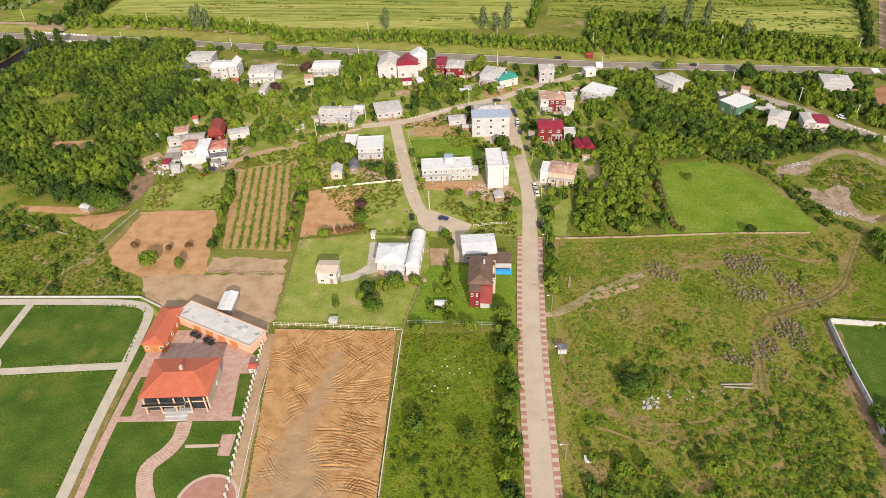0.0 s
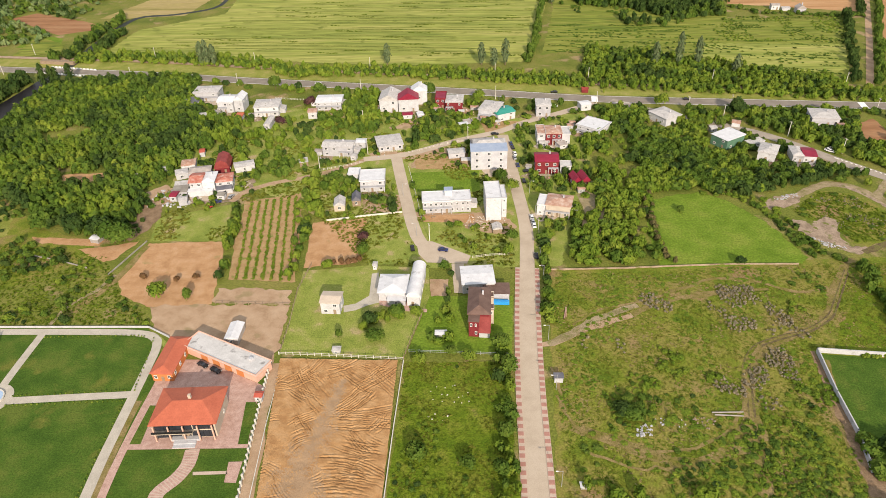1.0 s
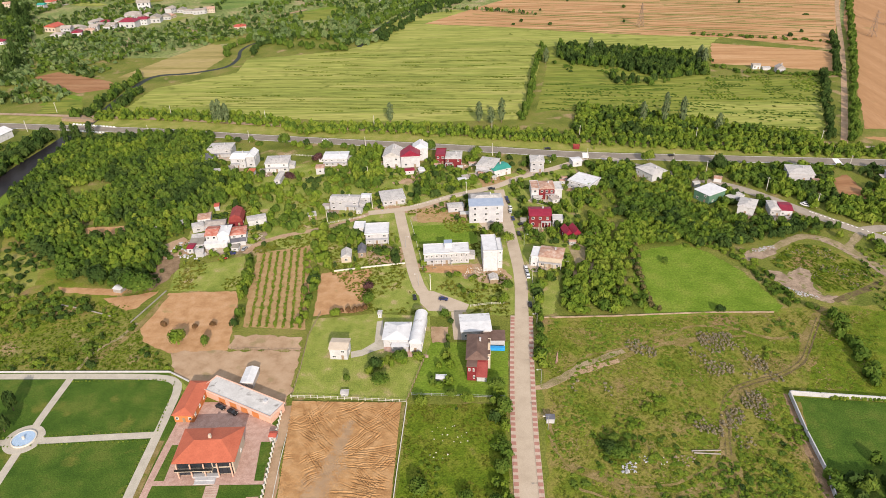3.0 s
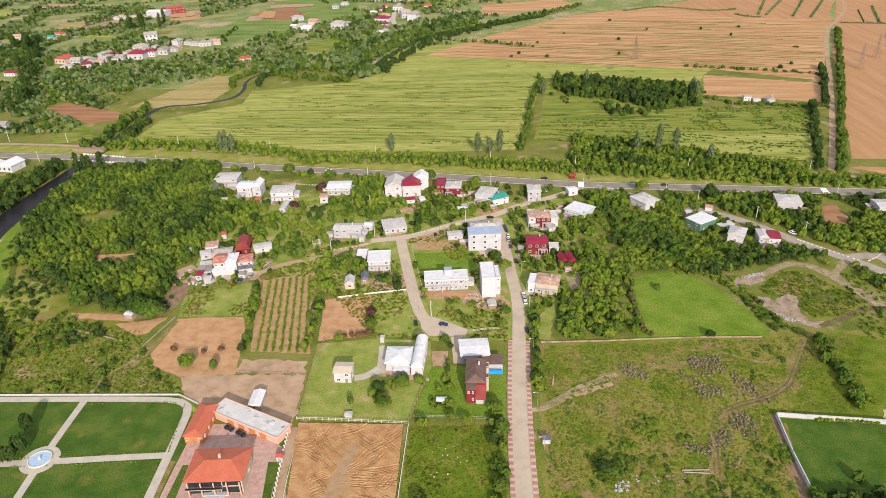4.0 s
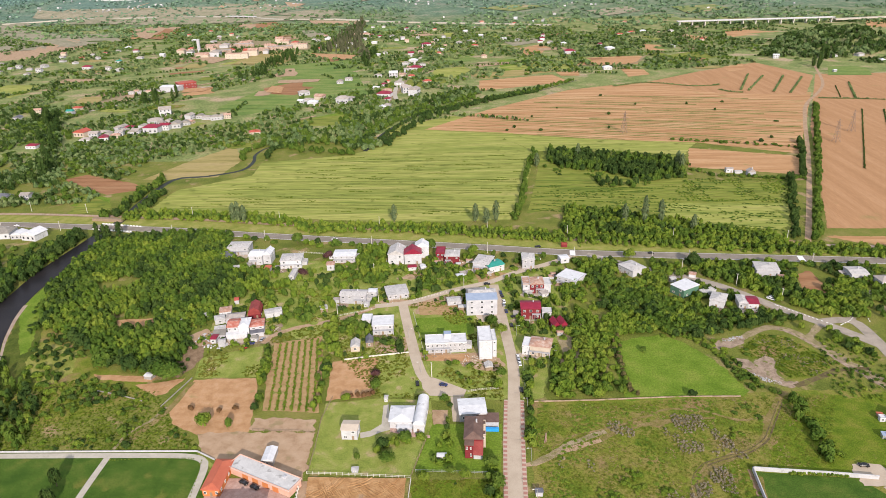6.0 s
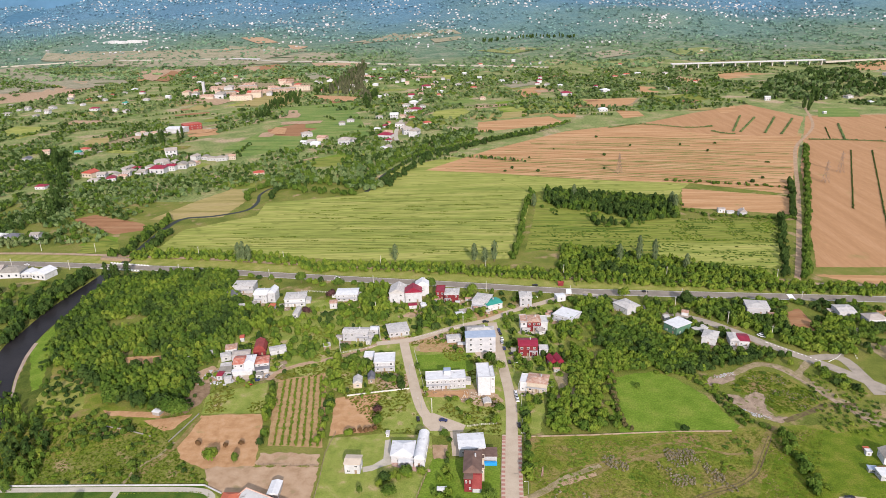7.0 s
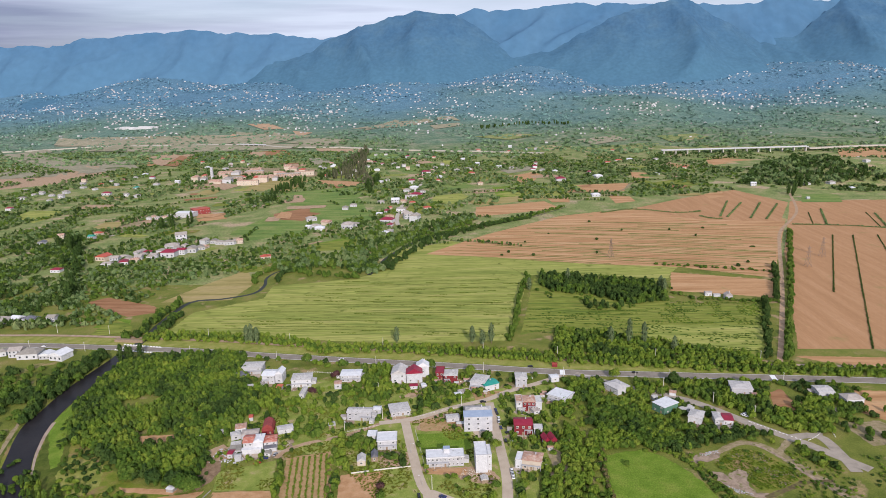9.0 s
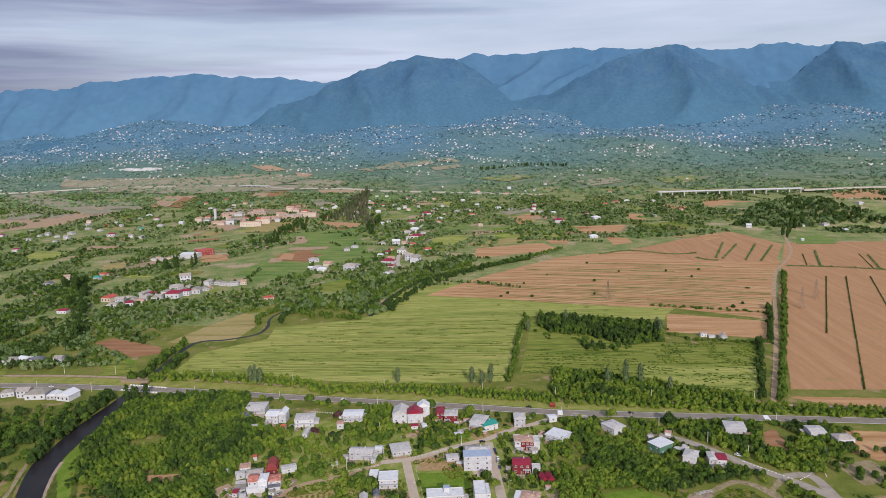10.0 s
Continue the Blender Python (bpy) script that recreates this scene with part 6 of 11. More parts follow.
mixed("garden_trees", [(-62.8, 109.5), (-58.5, 115.0), (-51.8, 84.3), (-48.0, 46.0), (-52.2, 44.0), (-56.0, 75.0)], 4.0, (1.8, 2.8), (3, 5.5), MID, "green hedge between two plots", 37)
mixed("garden_trees", [(-185.3, 68.6), (-142.5, 60.5), (-105.6, 31.8), (-100.2, 16.5), (-153.5, 15.2), (-220.0, 13.7), (-243.3, 42.3)], 9.0, (1.4, 2.8), (2, 4), MID, "green scrub beside the park wall", 38, clump=22.0, bar=0.08, shares=(0.35, 0.6, 0.05))
mixed("garden_trees", [(-123.8, 109.0), (-132.0, 168.2), (-113.6, 186.6), (-74.3, 218.9), (-26.3, 222.8), (42.0, 217.8), (88.7, 217.4), (89.5, 171.4), (74.1, 110.7), (64.9, 95.4), (53.0, 110.5), (40.9, 164.6), (10.4, 171.5), (-13.6, 148.0), (-35.8, 147.9), (-55.9, 129.4), (-85.2, 120.5), (-95.9, 109.3)], 8.0, (1.1, 2.3), (1.6, 4.0), MID, "small shrubs scattered through village gardens", 39, shares=(0.4, 0.4, 0.2), clump=26.0, bar=-0.15)
mixed("garden_trees", [(-12.0, 132.6), (-3.8, 89.7), (0.4, 85.0), (-0.6, 97.1), (-3.9, 121.0), (-8.9, 138.6)], 5.0, (1.2, 2.0), (2, 4), MID, "young trees beside the lane", 40)
mixed("garden_trees", [(28.9, 147.5), (42.0, 146.2), (43.4, 124.2), (38.8, 131.6), (31.8, 137.6)], 5.0, (2.2, 3.6), (4, 7), MID, "green trees before the blue-roofed house", 41)
mixed("garden_trees", [(-12.5, 168.1), (19.5, 175.1), (20.4, 163.2), (-11.8, 160.5)], 6.0, (1.2, 2.0), (2, 3.5), MID, "young green trees beside the lane", 42)
# belt between the railway and the fields, and hedges
BELT_A = [(-282.3, 321.7), (-225.0, 323.3), (-136.3, 307.8), (-103.9, 291.7), (-38.9, 290.5), (94.6, 269.2), (188.5, 254.5), (254.1, 245.1), (328.6, 237.1), (434.4, 226.2)]
for i, (off, sp) in enumerate(((-8, 3.2), (-3, 3.0), (2, 3.2), (7, 4.0))):
    X, Y = along([(x, y + off) for x, y in BELT_A], sp, 2.5, 20 + i)
    grove("tree_belt", (X, Y), (1.6, 3.2), (3.2, 6.5), SLIM[4:], M[("leaf_bright", "leaf", "leaf_bright", "leaf_bright")[i]], "belt of green trees along the railway", "trees", 20 + i)
mixed("tree_belt", [(101.9, 336.9), (147.7, 326.0), (200.6, 298.6), (262.6, 266.6), (256.6, 251.4), (190.0, 259.9), (95.6, 278.5)], 4.2, (1.9, 3.6), (4, 7.5), SLIM, "thick green tree belt by the field edge", 25)
mixed("plantation", [(106.9, 526.9), (180.0, 504.7), (236.2, 480.2), (228.0, 421.7), (188.3, 405.3), (152.3, 443.3), (114.4, 452.6), (99.9, 482.1)], 5.0, (2.0, 3.4), (5, 10), MID, "dark green planted grove in the fields", 26, mix=("leaf", "leaf_dark"), shares=(0.35, 0.65))
mixed("plantation", [(139.9, 415.8), (177.2, 402.2), (174.4, 388.8), (139.7, 396.6)], 6, (2.0, 3.0), (6, 9), MID, "dark green strip of young trees", 27, mix=("leaf", "leaf_dark"), shares=(0.35, 0.65))
for i, line in enumerate(([(90.9, 520.6), (77.2, 446.3), (70.4, 375.7), (58.3, 310.4)], [(326.6, 418.0), (296.8, 339.2), (269.1, 264.3)], [(409.3, 552.4), (337.5, 383.6), (284.1, 264.0)], [(391.4, 553.4), (338.9, 417.6)], [(492.3, 748.8), (409.3, 552.4)])):
    X, Y = along(line, 2.9, 2.4, 40 + i)
    keep = np.array([noise.noise(Vector((x / 9, y / 9, 2.2))) > -0.42 for x, y in zip(X, Y)], bool)
    grove("hedge_trees", (X[keep], Y[keep]), (1.4, 3.0), (3.5, 9), MID, M["leaf_dark" if i % 2 else "leaf"], "uneven row of green trees along a field track", "trees", 40 + i)
# river banks
for i, line in enumerate(([(-297.0, 320.5), (-296.7, 380.3), (-294.1, 431.0)], [(-275.3, 346.2), (-280.6, 385.2)], [(-238.9, 594.0), (-171.5, 535.7), (-111.6, 520.5)], [(-82.0, 563.6), (-40.1, 696.7), (26.2, 790.7), (124.8, 901.0)], [(-184.4, 591.2), (-120.5, 573.8), (-100.8, 648.6), (-61.9, 755.4), (16.5, 836.2)])):
    X, Y = along(line, 6.0, 5.0, 60 + i)
    grove("river_trees", (X, Y), (2.8, 4.6), (6, 10), MID, M["leaf_dark" if i % 2 else "leaf"], "green trees along the river bank", "trees", 60 + i)
X, Y = along([(-286.7, 153.1), (-292.4, 179.6), (-293.8, 200.8), (-294.7, 226.0), (-293.2, 251.2), (-294.2, 273.5)], 3.6, 3.5, 67)
grove("river_trees", (X - 3, Y + 3), (2.8, 4.8), (6, 11), MID, M["leaf_dark"], "dark trees overhanging the river", "trees", 67)
grove("river_trees", (X[::2] - 8, Y[::2] + 7), (2.8, 4.6), (6, 10), MID, M["leaf"], "green trees behind the river bank", "trees", 68)
for i, (line, off) in enumerate((([(-96.5, 572.6), (-89.9, 625.6), (-58.5, 716.3), (17.0, 800.1), (113.3, 876.5)], 7.0), ([(-89.9, 640.6), (-58.5, 716.3), (17.0, 800.1), (113.3, 876.5), (193.3, 977.7)], -6.5), ([(-282.5, 322.0), (-286.6, 371.3), (-286.0, 405.0)], -9.0), ([(-282.5, 330.0), (-286.6, 380.3)], 8.0), ([(-215.7, 505.5), (-220.5, 525.4), (-214.6, 550.4), (-190.1, 562.9)], 8.0), ([(-229.0, 500.0), (-237.0, 530.0), (-226.0, 560.0)], -5.0))):
    X, Y = along(line, 3.6, 2.4, 640 + i)
    grove("river_trees", (X + off, Y), (2.0, 4.0), (4, 8), MID if i > 1 else FAR, M["leaf" if i % 2 else "leaf_dark"], "green trees hanging over the upper river", "trees", 640 + i)
# the plain beyond
BARE = (
        ([(-1727.6, 2167.6), (-1317.0, 1820.7), (-1090.6, 1648.4), (-997.7, 1767.3), (-1149.4, 1996.6), (-1293.5, 1971.9), (-1598.7, 2236.4), (-1791.5, 2324.0)], "far_field"),
        ([(-1047.2, 1926.7), (-943.1, 1802.8), (-956.9, 1959.9), (-967.1, 2117.5), (-1066.5, 2166.4), (-1116.6, 2085.2)], "dirt"),
        ([(-991.4, 2776.7), (-881.5, 2663.8), (-804.9, 2699.1), (-897.8, 2806.4)], "dirt"),
        ([(-1745.5, 2548.0), (-1349.7, 2396.1), (-1205.7, 2435.4), (-1013.5, 2416.3), (-1059.6, 2528.5), (-1258.8, 2557.6), (-1434.1, 2565.5), (-1813.7, 2705.2)], "far_field"),
        ([(-977.9, 2412.7), (-773.3, 2300.1), (-697.5, 2427.5), (-764.0, 2547.1), (-899.5, 2488.0), (-955.5, 2446.8)], "far_field"),
        ([(-987.0, 2504.2), (-923.3, 2454.1), (-910.6, 2522.6), (-989.4, 2580.7)], "dirt"),
        ([(-673.9, 2517.2), (-655.2, 2588.2), (-754.0, 2646.1), (-718.8, 2555.4)], "dirt"),
        ([(-524.4, 1943.5), (-449.7, 1742.3), (-409.1, 1792.8), (-465.9, 1932.6)], "far_field"),
        ([(-753.4, 2039.5), (-661.1, 1993.2), (-653.7, 2104.7), (-767.6, 2145.2)], "dirt"),
        ([(-525.3, 2113.3), (-368.4, 2071.0), (-382.8, 2158.6), (-551.9, 2185.8)], "dirt"),
        ([(-372.3, 1408.6), (-323.9, 1316.3), (-251.1, 1285.8), (-250.2, 1359.8), (-311.4, 1389.2)], "clay"),
        ([(-506.0, 1251.4), (-390.7, 1237.0), (-386.0, 1417.8), (-480.3, 1475.9)], "ochre"),
        ([(-625.0, 1335.7), (-553.3, 1272.8), (-537.1, 1343.2), (-614.4, 1400.7)], "dirt"),
        ([(-452.5, 2589.0), (-351.0, 2726.1), (-291.2, 2870.6), (-360.7, 3024.4), (-428.5, 2747.6)], "far_field"),
        ([(-165.4, 2925.6), (-46.9, 2878.4), (-89.3, 2994.1), (-156.3, 2998.8)], "far_field"),
        ([(-64.9, 1060.9), (-18.6, 1023.0), (12.9, 1113.2), (-5.5, 1157.4), (-57.6, 1126.5)], "hay"),
        ([(-322.4, 1903.3), (-239.4, 1821.9), (-203.9, 1988.0), (-329.0, 2069.2)], "green_field"),
        ([(-777.8, 1074.9), (-709.9, 1048.8), (-709.5, 1081.4), (-780.8, 1101.3)], "dirt"),
        ([(-853.3, 982.6), (-794.8, 934.5), (-782.8, 976.5), (-787.2, 1026.4), (-863.3, 1039.5)], "hay"),
        ([(-629.3, 842.6), (-587.2, 848.0), (-597.2, 907.2), (-635.4, 900.1)], "ochre"),
        ([(-480.1, 927.2), (-446.7, 936.4), (-439.1, 974.2), (-490.7, 966.8)], "clay"),
        ([(-330.4, 916.8), (-301.2, 904.1), (-312.1, 964.4), (-337.4, 978.3)], "clay"))
FIELD_HOLES = [[(-584.7, 1113.6), (-500.7, 1116.8), (-412.4, 891.4), (-488.0, 889.0)], [(-644.1, 1406.6), (-518.8, 1368.2), (-380.5, 1463.5), (-429.9, 1677.2), (-765.9, 1717.4)], [(-318.6, 432.2), (-295.5, 499.7), (-265.6, 566.3), (-235.6, 501.5), (-241.7, 439.0), (-291.6, 431.2)], [(-403.8, 435.2), (-389.1, 452.4), (-318.3, 419.0), (-305.9, 398.9), (-332.4, 384.3)], [(-530.0, 1252.9), (-505.1, 1457.2), (-422.3, 1424.3), (-423.8, 1275.1)], [(232.3, 1243.6), (364.3, 1260.1), (332.2, 1151.1), (249.2, 1145.2)], [(27.4, 993.8), (157.6, 1043.9), (181.6, 967.1), (25.7, 894.1)], [(-472.4, 783.9), (-417.1, 948.7), (-318.2, 1165.2), (-217.8, 1155.2), (-127.6, 1010.8), (-235.4, 810.1), (-342.3, 734.7)], [(679.2, 1741.5), (803.6, 1628.7), (689.8, 1391.3), (627.6, 1529.7)]] + [outline for outline, key in BARE]
PLAIN_NEAR = [(-776.1, 366.0), (-453.2, 350.2), (-338.2, 355.8), (-336.8, 428.3), (-343.8, 498.3), (-264.0, 553.0), (-219.5, 607.8), (-159.6, 620.0), (-99.3, 700.4), (-50.2, 841.5), (-138.7, 1011.4), (-285.6, 1025.1), (-594.6, 1055.3), (-930.4, 1024.7), (-1324.8, 942.7)]
mixed("plain_trees", PLAIN_NEAR, 7.4, (1.9, 4.4), (3, 7), FAR, "trees and hedges of the near plain", 70, FIELD_HOLES, 62.0, -0.26, mix=("leaf_far", "leaf", "leaf_dark"), shares=(0.42, 0.30, 0.28))
PLAIN_MID = [(-1452.2, 952.9), (-930.4, 1024.7), (-285.6, 1025.1), (-138.7, 1011.4), (-50.2, 841.5), (67.8, 989.9), (213.5, 1141.9), (429.3, 1425.7), (594.7, 1789.3), (131.6, 1967.6), (-887.8, 2176.9), (-2083.7, 2328.7), (-2653.1, 2195.0)]
mixed("plain_trees", PLAIN_MID, 12.5, (3.0, 6.5), (4, 9), TINY, "trees and hedges of the wide plain", 72, FIELD_HOLES, 105.0, -0.10, mix=("leaf_far", "leaf", "leaf_dark"), shares=(0.65, 0.2, 0.15))
mixed("river_woods", [(-528.0, 240.8), (-380.5, 247.4), (-319.0, 253.9), (-309.9, 230.6), (-319.1, 214.4), (-346.3, 199.1), (-461.9, 172.8)], 8.0, (2.2, 4.2), (3, 7), MID, "green trees behind riverside houses", 73, mix=("leaf", "leaf_dark"), shares=(0.5, 0.5), clump=40.0, bar=-0.1)
mixed("plantation", [(-152.6, 511.4), (-113.3, 581.9), (-77.1, 622.3), (-75.8, 553.6), (-116.8, 523.7), (-168.8, 526.3)], 7.5, (2.6, 4.4), (5, 9), MID, "dense green trees inside the river bend", 74, mix=("leaf_far", "leaf", "leaf_dark"), shares=(0.4, 0.3, 0.3), clump=45.0, bar=-0.12)
mixed("plain_trees", [(209.1, 1105.7), (418.2, 1376.5), (682.3, 1305.4), (1246.2, 1400.3), (1605.8, 1913.9), (671.7, 1945.3), (181.6, 1464.2)], 14, (3.0, 6.5), (4, 9), TINY, "scattered trees and hedges of the plain", 71, FIELD_HOLES, 90.0, -0.10, mix=("leaf_far", "leaf_dark"), shares=(0.6, 0.4))
BIG = []      # x, y, radius and height of the largest trees

rng = np.random.default_rng(9)
X = rng.uniform(-3000, 3300, 20000)
Y = 1850 + 2680 * rng.uniform(0, 1, 20000) ** 1.25
keep = np.array([noise.fractal(Vector((x / 260, y / 200, 4.0)), 1.0, 2.0, 3) > -0.2 for x, y in zip(X, Y)], bool)
X, Y = X[keep], Y[keep]
# these crowns take the hill foliage colour with its painted haze
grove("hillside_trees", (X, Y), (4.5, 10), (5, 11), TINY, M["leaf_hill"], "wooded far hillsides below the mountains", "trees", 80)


mixed("knoll_wood", [(585.8, 1211.3), (748.1, 1506.2), (927.6, 1722.7), (830.5, 1278.3), (885.2, 1199.6), (891.0, 1128.6), (797.6, 1163.0), (698.7, 1145.3)], 13, (5, 8), (8, 13), FAR, "dark wood on a low knoll", 85, mix=("leaf_far", "leaf_dark"), shares=(0.4, 0.6))
mixed("woodland", [(267.1, 170.4), (293.7, 177.2), (328.4, 170.2), (350.4, 146.2), (293.5, 111.0), (280.9, 131.5), (265.0, 142.5)], 7, (1.8, 3.2), (3, 6), MID, "green bushes by the road junction", 86, mix=("leaf", "leaf_dark"), shares=(0.5, 0.5), clump=25.0, bar=-0.3)
mixed("river_woods", [(-300.4, 195.9), (-294.7, 213.1), (-292.5, 238.3), (-294.9, 274.8), (-303.7, 281.4), (-313.8, 262.4), (-311.3, 232.8), (-320.4, 216.5), (-347.8, 201.1), (-416.6, 172.6), (-379.5, 130.6), (-327.4, 172.4), (-310.1, 186.2)], 6.0, (2.6, 4.8), (5, 10), MID, "dense green trees on the far river bank", 88, mix=("leaf", "leaf_dark"), shares=(0.6, 0.4))
mixed("river_woods", [(-379.5, 130.6), (-324.2, 167.9), (-308.4, 176.9), (-289.8, 130.7), (-284.1, 95.3), (-277.1, 14.6)], 9.0, (2.0, 4.0), (3, 7), MID, "green trees on the grassy river bank", 87, mix=("leaf", "leaf_dark"), shares=(0.5, 0.5), clump=30.0, bar=-0.1)
mixed("river_woods", [(-268.9, 214.0), (-272.1, 246.2), (-274.1, 270.6), (-264.3, 265.4), (-263.0, 238.0), (-263.0, 210.8)], 5.0, (2.2, 3.8), (4, 8), MID, "green trees leaning over the river", 89, mix=("leaf", "leaf_dark"), shares=(0.6, 0.4))
for i, (x, y, r, h) in enumerate(((*(-140.4, 74.7), 7.5, 10), (*(-147.3, 78.4), 6.5, 9), (*(-134.4, 73.0), 6.0, 8), (*(-162.4, 82.0), 5.5, 9), (*(-178.9, 85.2), 6.0, 9))):
    BIG.append((x, y, r, h))
mixed("plain_trees", [(-511.5, 392.0), (-671.0, 673.4), (-694.4, 789.1), (-651.5, 829.7), (-500.7, 600.3), (-443.2, 469.9), (-392.4, 410.8), (-445.3, 404.9)], 6.2, (1.9, 4.0), (3.5, 7), FAR, "dense dark garden wood of the plain", 430, FIELD_HOLES, 60.0, -0.35, mix=("leaf_far", "leaf_dark", "leaf"), shares=(0.1, 0.6, 0.3))
mixed("plain_trees", [(-460.5, 505.1), (-479.8, 605.2), (-372.4, 630.0), (-314.2, 693.5), (-271.2, 676.8), (-304.2, 595.9), (-344.1, 512.3), (-382.1, 450.4)], 6.4, (1.8, 3.6), (3, 6), FAR, "dense orchard trees beside the ochre field", 431, FIELD_HOLES, 50.0, -0.25, mix=("leaf_far", "leaf_dark", "leaf"), shares=(0.4, 0.25, 0.35))
mixed("plain_trees", [(221.0, 1154.6), (369.8, 1509.2), (583.6, 1663.5), (676.9, 1385.4), (639.3, 1135.8), (547.4, 1128.6), (457.1, 1088.6), (332.4, 1069.3)], 10.5, (2.6, 5.4), (3.5, 8), TINY, "scattered orchards of the plain", 432, FIELD_HOLES, 55.0, -0.02, mix=("leaf_far", "leaf_dark", "leaf"), shares=(0.45, 0.25, 0.3))
mixed("plain_trees", [(712.2, 1125.4), (879.3, 1171.9), (1067.2, 1229.8), (932.3, 1024.3), (823.7, 1071.2), (746.7, 1083.3)], 8.0, (2.6, 5.0), (4, 8), FAR, "dark trees beside the knoll", 433, FIELD_HOLES, 45.0, -0.15, mix=("leaf_far", "leaf_dark"), shares=(0.45, 0.55))
mixed("plain_trees", [(-651.3, 1408.0), (-515.7, 1358.6), (-375.5, 1441.9), (-420.8, 1638.0), (-752.7, 1664.2)], 11.0, (2.4, 4.6), (4, 9), FAR, "dark trees between school blocks", 434, (), 40.0, 0.05, mix=("leaf_far", "leaf_dark"), shares=(0.4, 0.6))
# single trees
def tree(x, y, r, h, kind="leaf", shape=0, spire=False, label="green leafy broadleaf tree", name="tree"):
    key = ("crown", kind, shape, spire)
    if key not in CACHE:
        V, Fc = (SPIRE if spire else NEAR)[shape]
        CACHE[key] = leaves_mesh("crown", V, Fc, M[kind])
    if "trunk" not in CACHE:
        V, Fc = [], []
        for k, (z, rad) in enumerate(((0, 1.0), (0.35, 0.75), (0.7, 0.55), (1.0, 0.3))):
            V += [(rad * math.cos(6.283 * i / 7), rad * math.sin(6.283 * i / 7), z) for i in range(7)]
        Fc = [(a * 7 + i, a * 7 + (i + 1) % 7, a * 7 + 7 + (i + 1) % 7, a * 7 + 7 + i) for a in range(3) for i in range(7)]
        for j in range(4):
            b, a = len(V), 1.57 * j + 0.4
            for rad, d, z in ((0.35, 0.2, 0.75), (0.15, 4.2, 1.35)):
                V += [(math.cos(a) * d + rad * math.cos(2.09 * i), math.sin(a) * d + rad * math.sin(2.09 * i), z) for i in range(3)]
            Fc += [(b + i, b + (i + 1) % 3, b + 3 + (i + 1) % 3, b + 3 + i) for i in range(3)]
        CACHE["trunk"] = mesh_of("trunk", V, Fc, M["bark"])
    root = new(name)
    root.matrix_basis = pose(x, y, float(height(x, y)), 0, 0, (x * 37 + y * 91) % 360)
    tagged(root, label, "tree")
    clear = 0.06 if spire else 0.2
    c = under("crown", CACHE[key], root, (0, 0, h * clear))
    c.scale = (r, r, h * (1 - clear) / 2)
    t = under("trunk", CACHE["trunk"], root)
    t.scale = (0.035 * h * 0.6, 0.035 * h * 0.6, h * (0.5 if spire else 0.42))
    return root


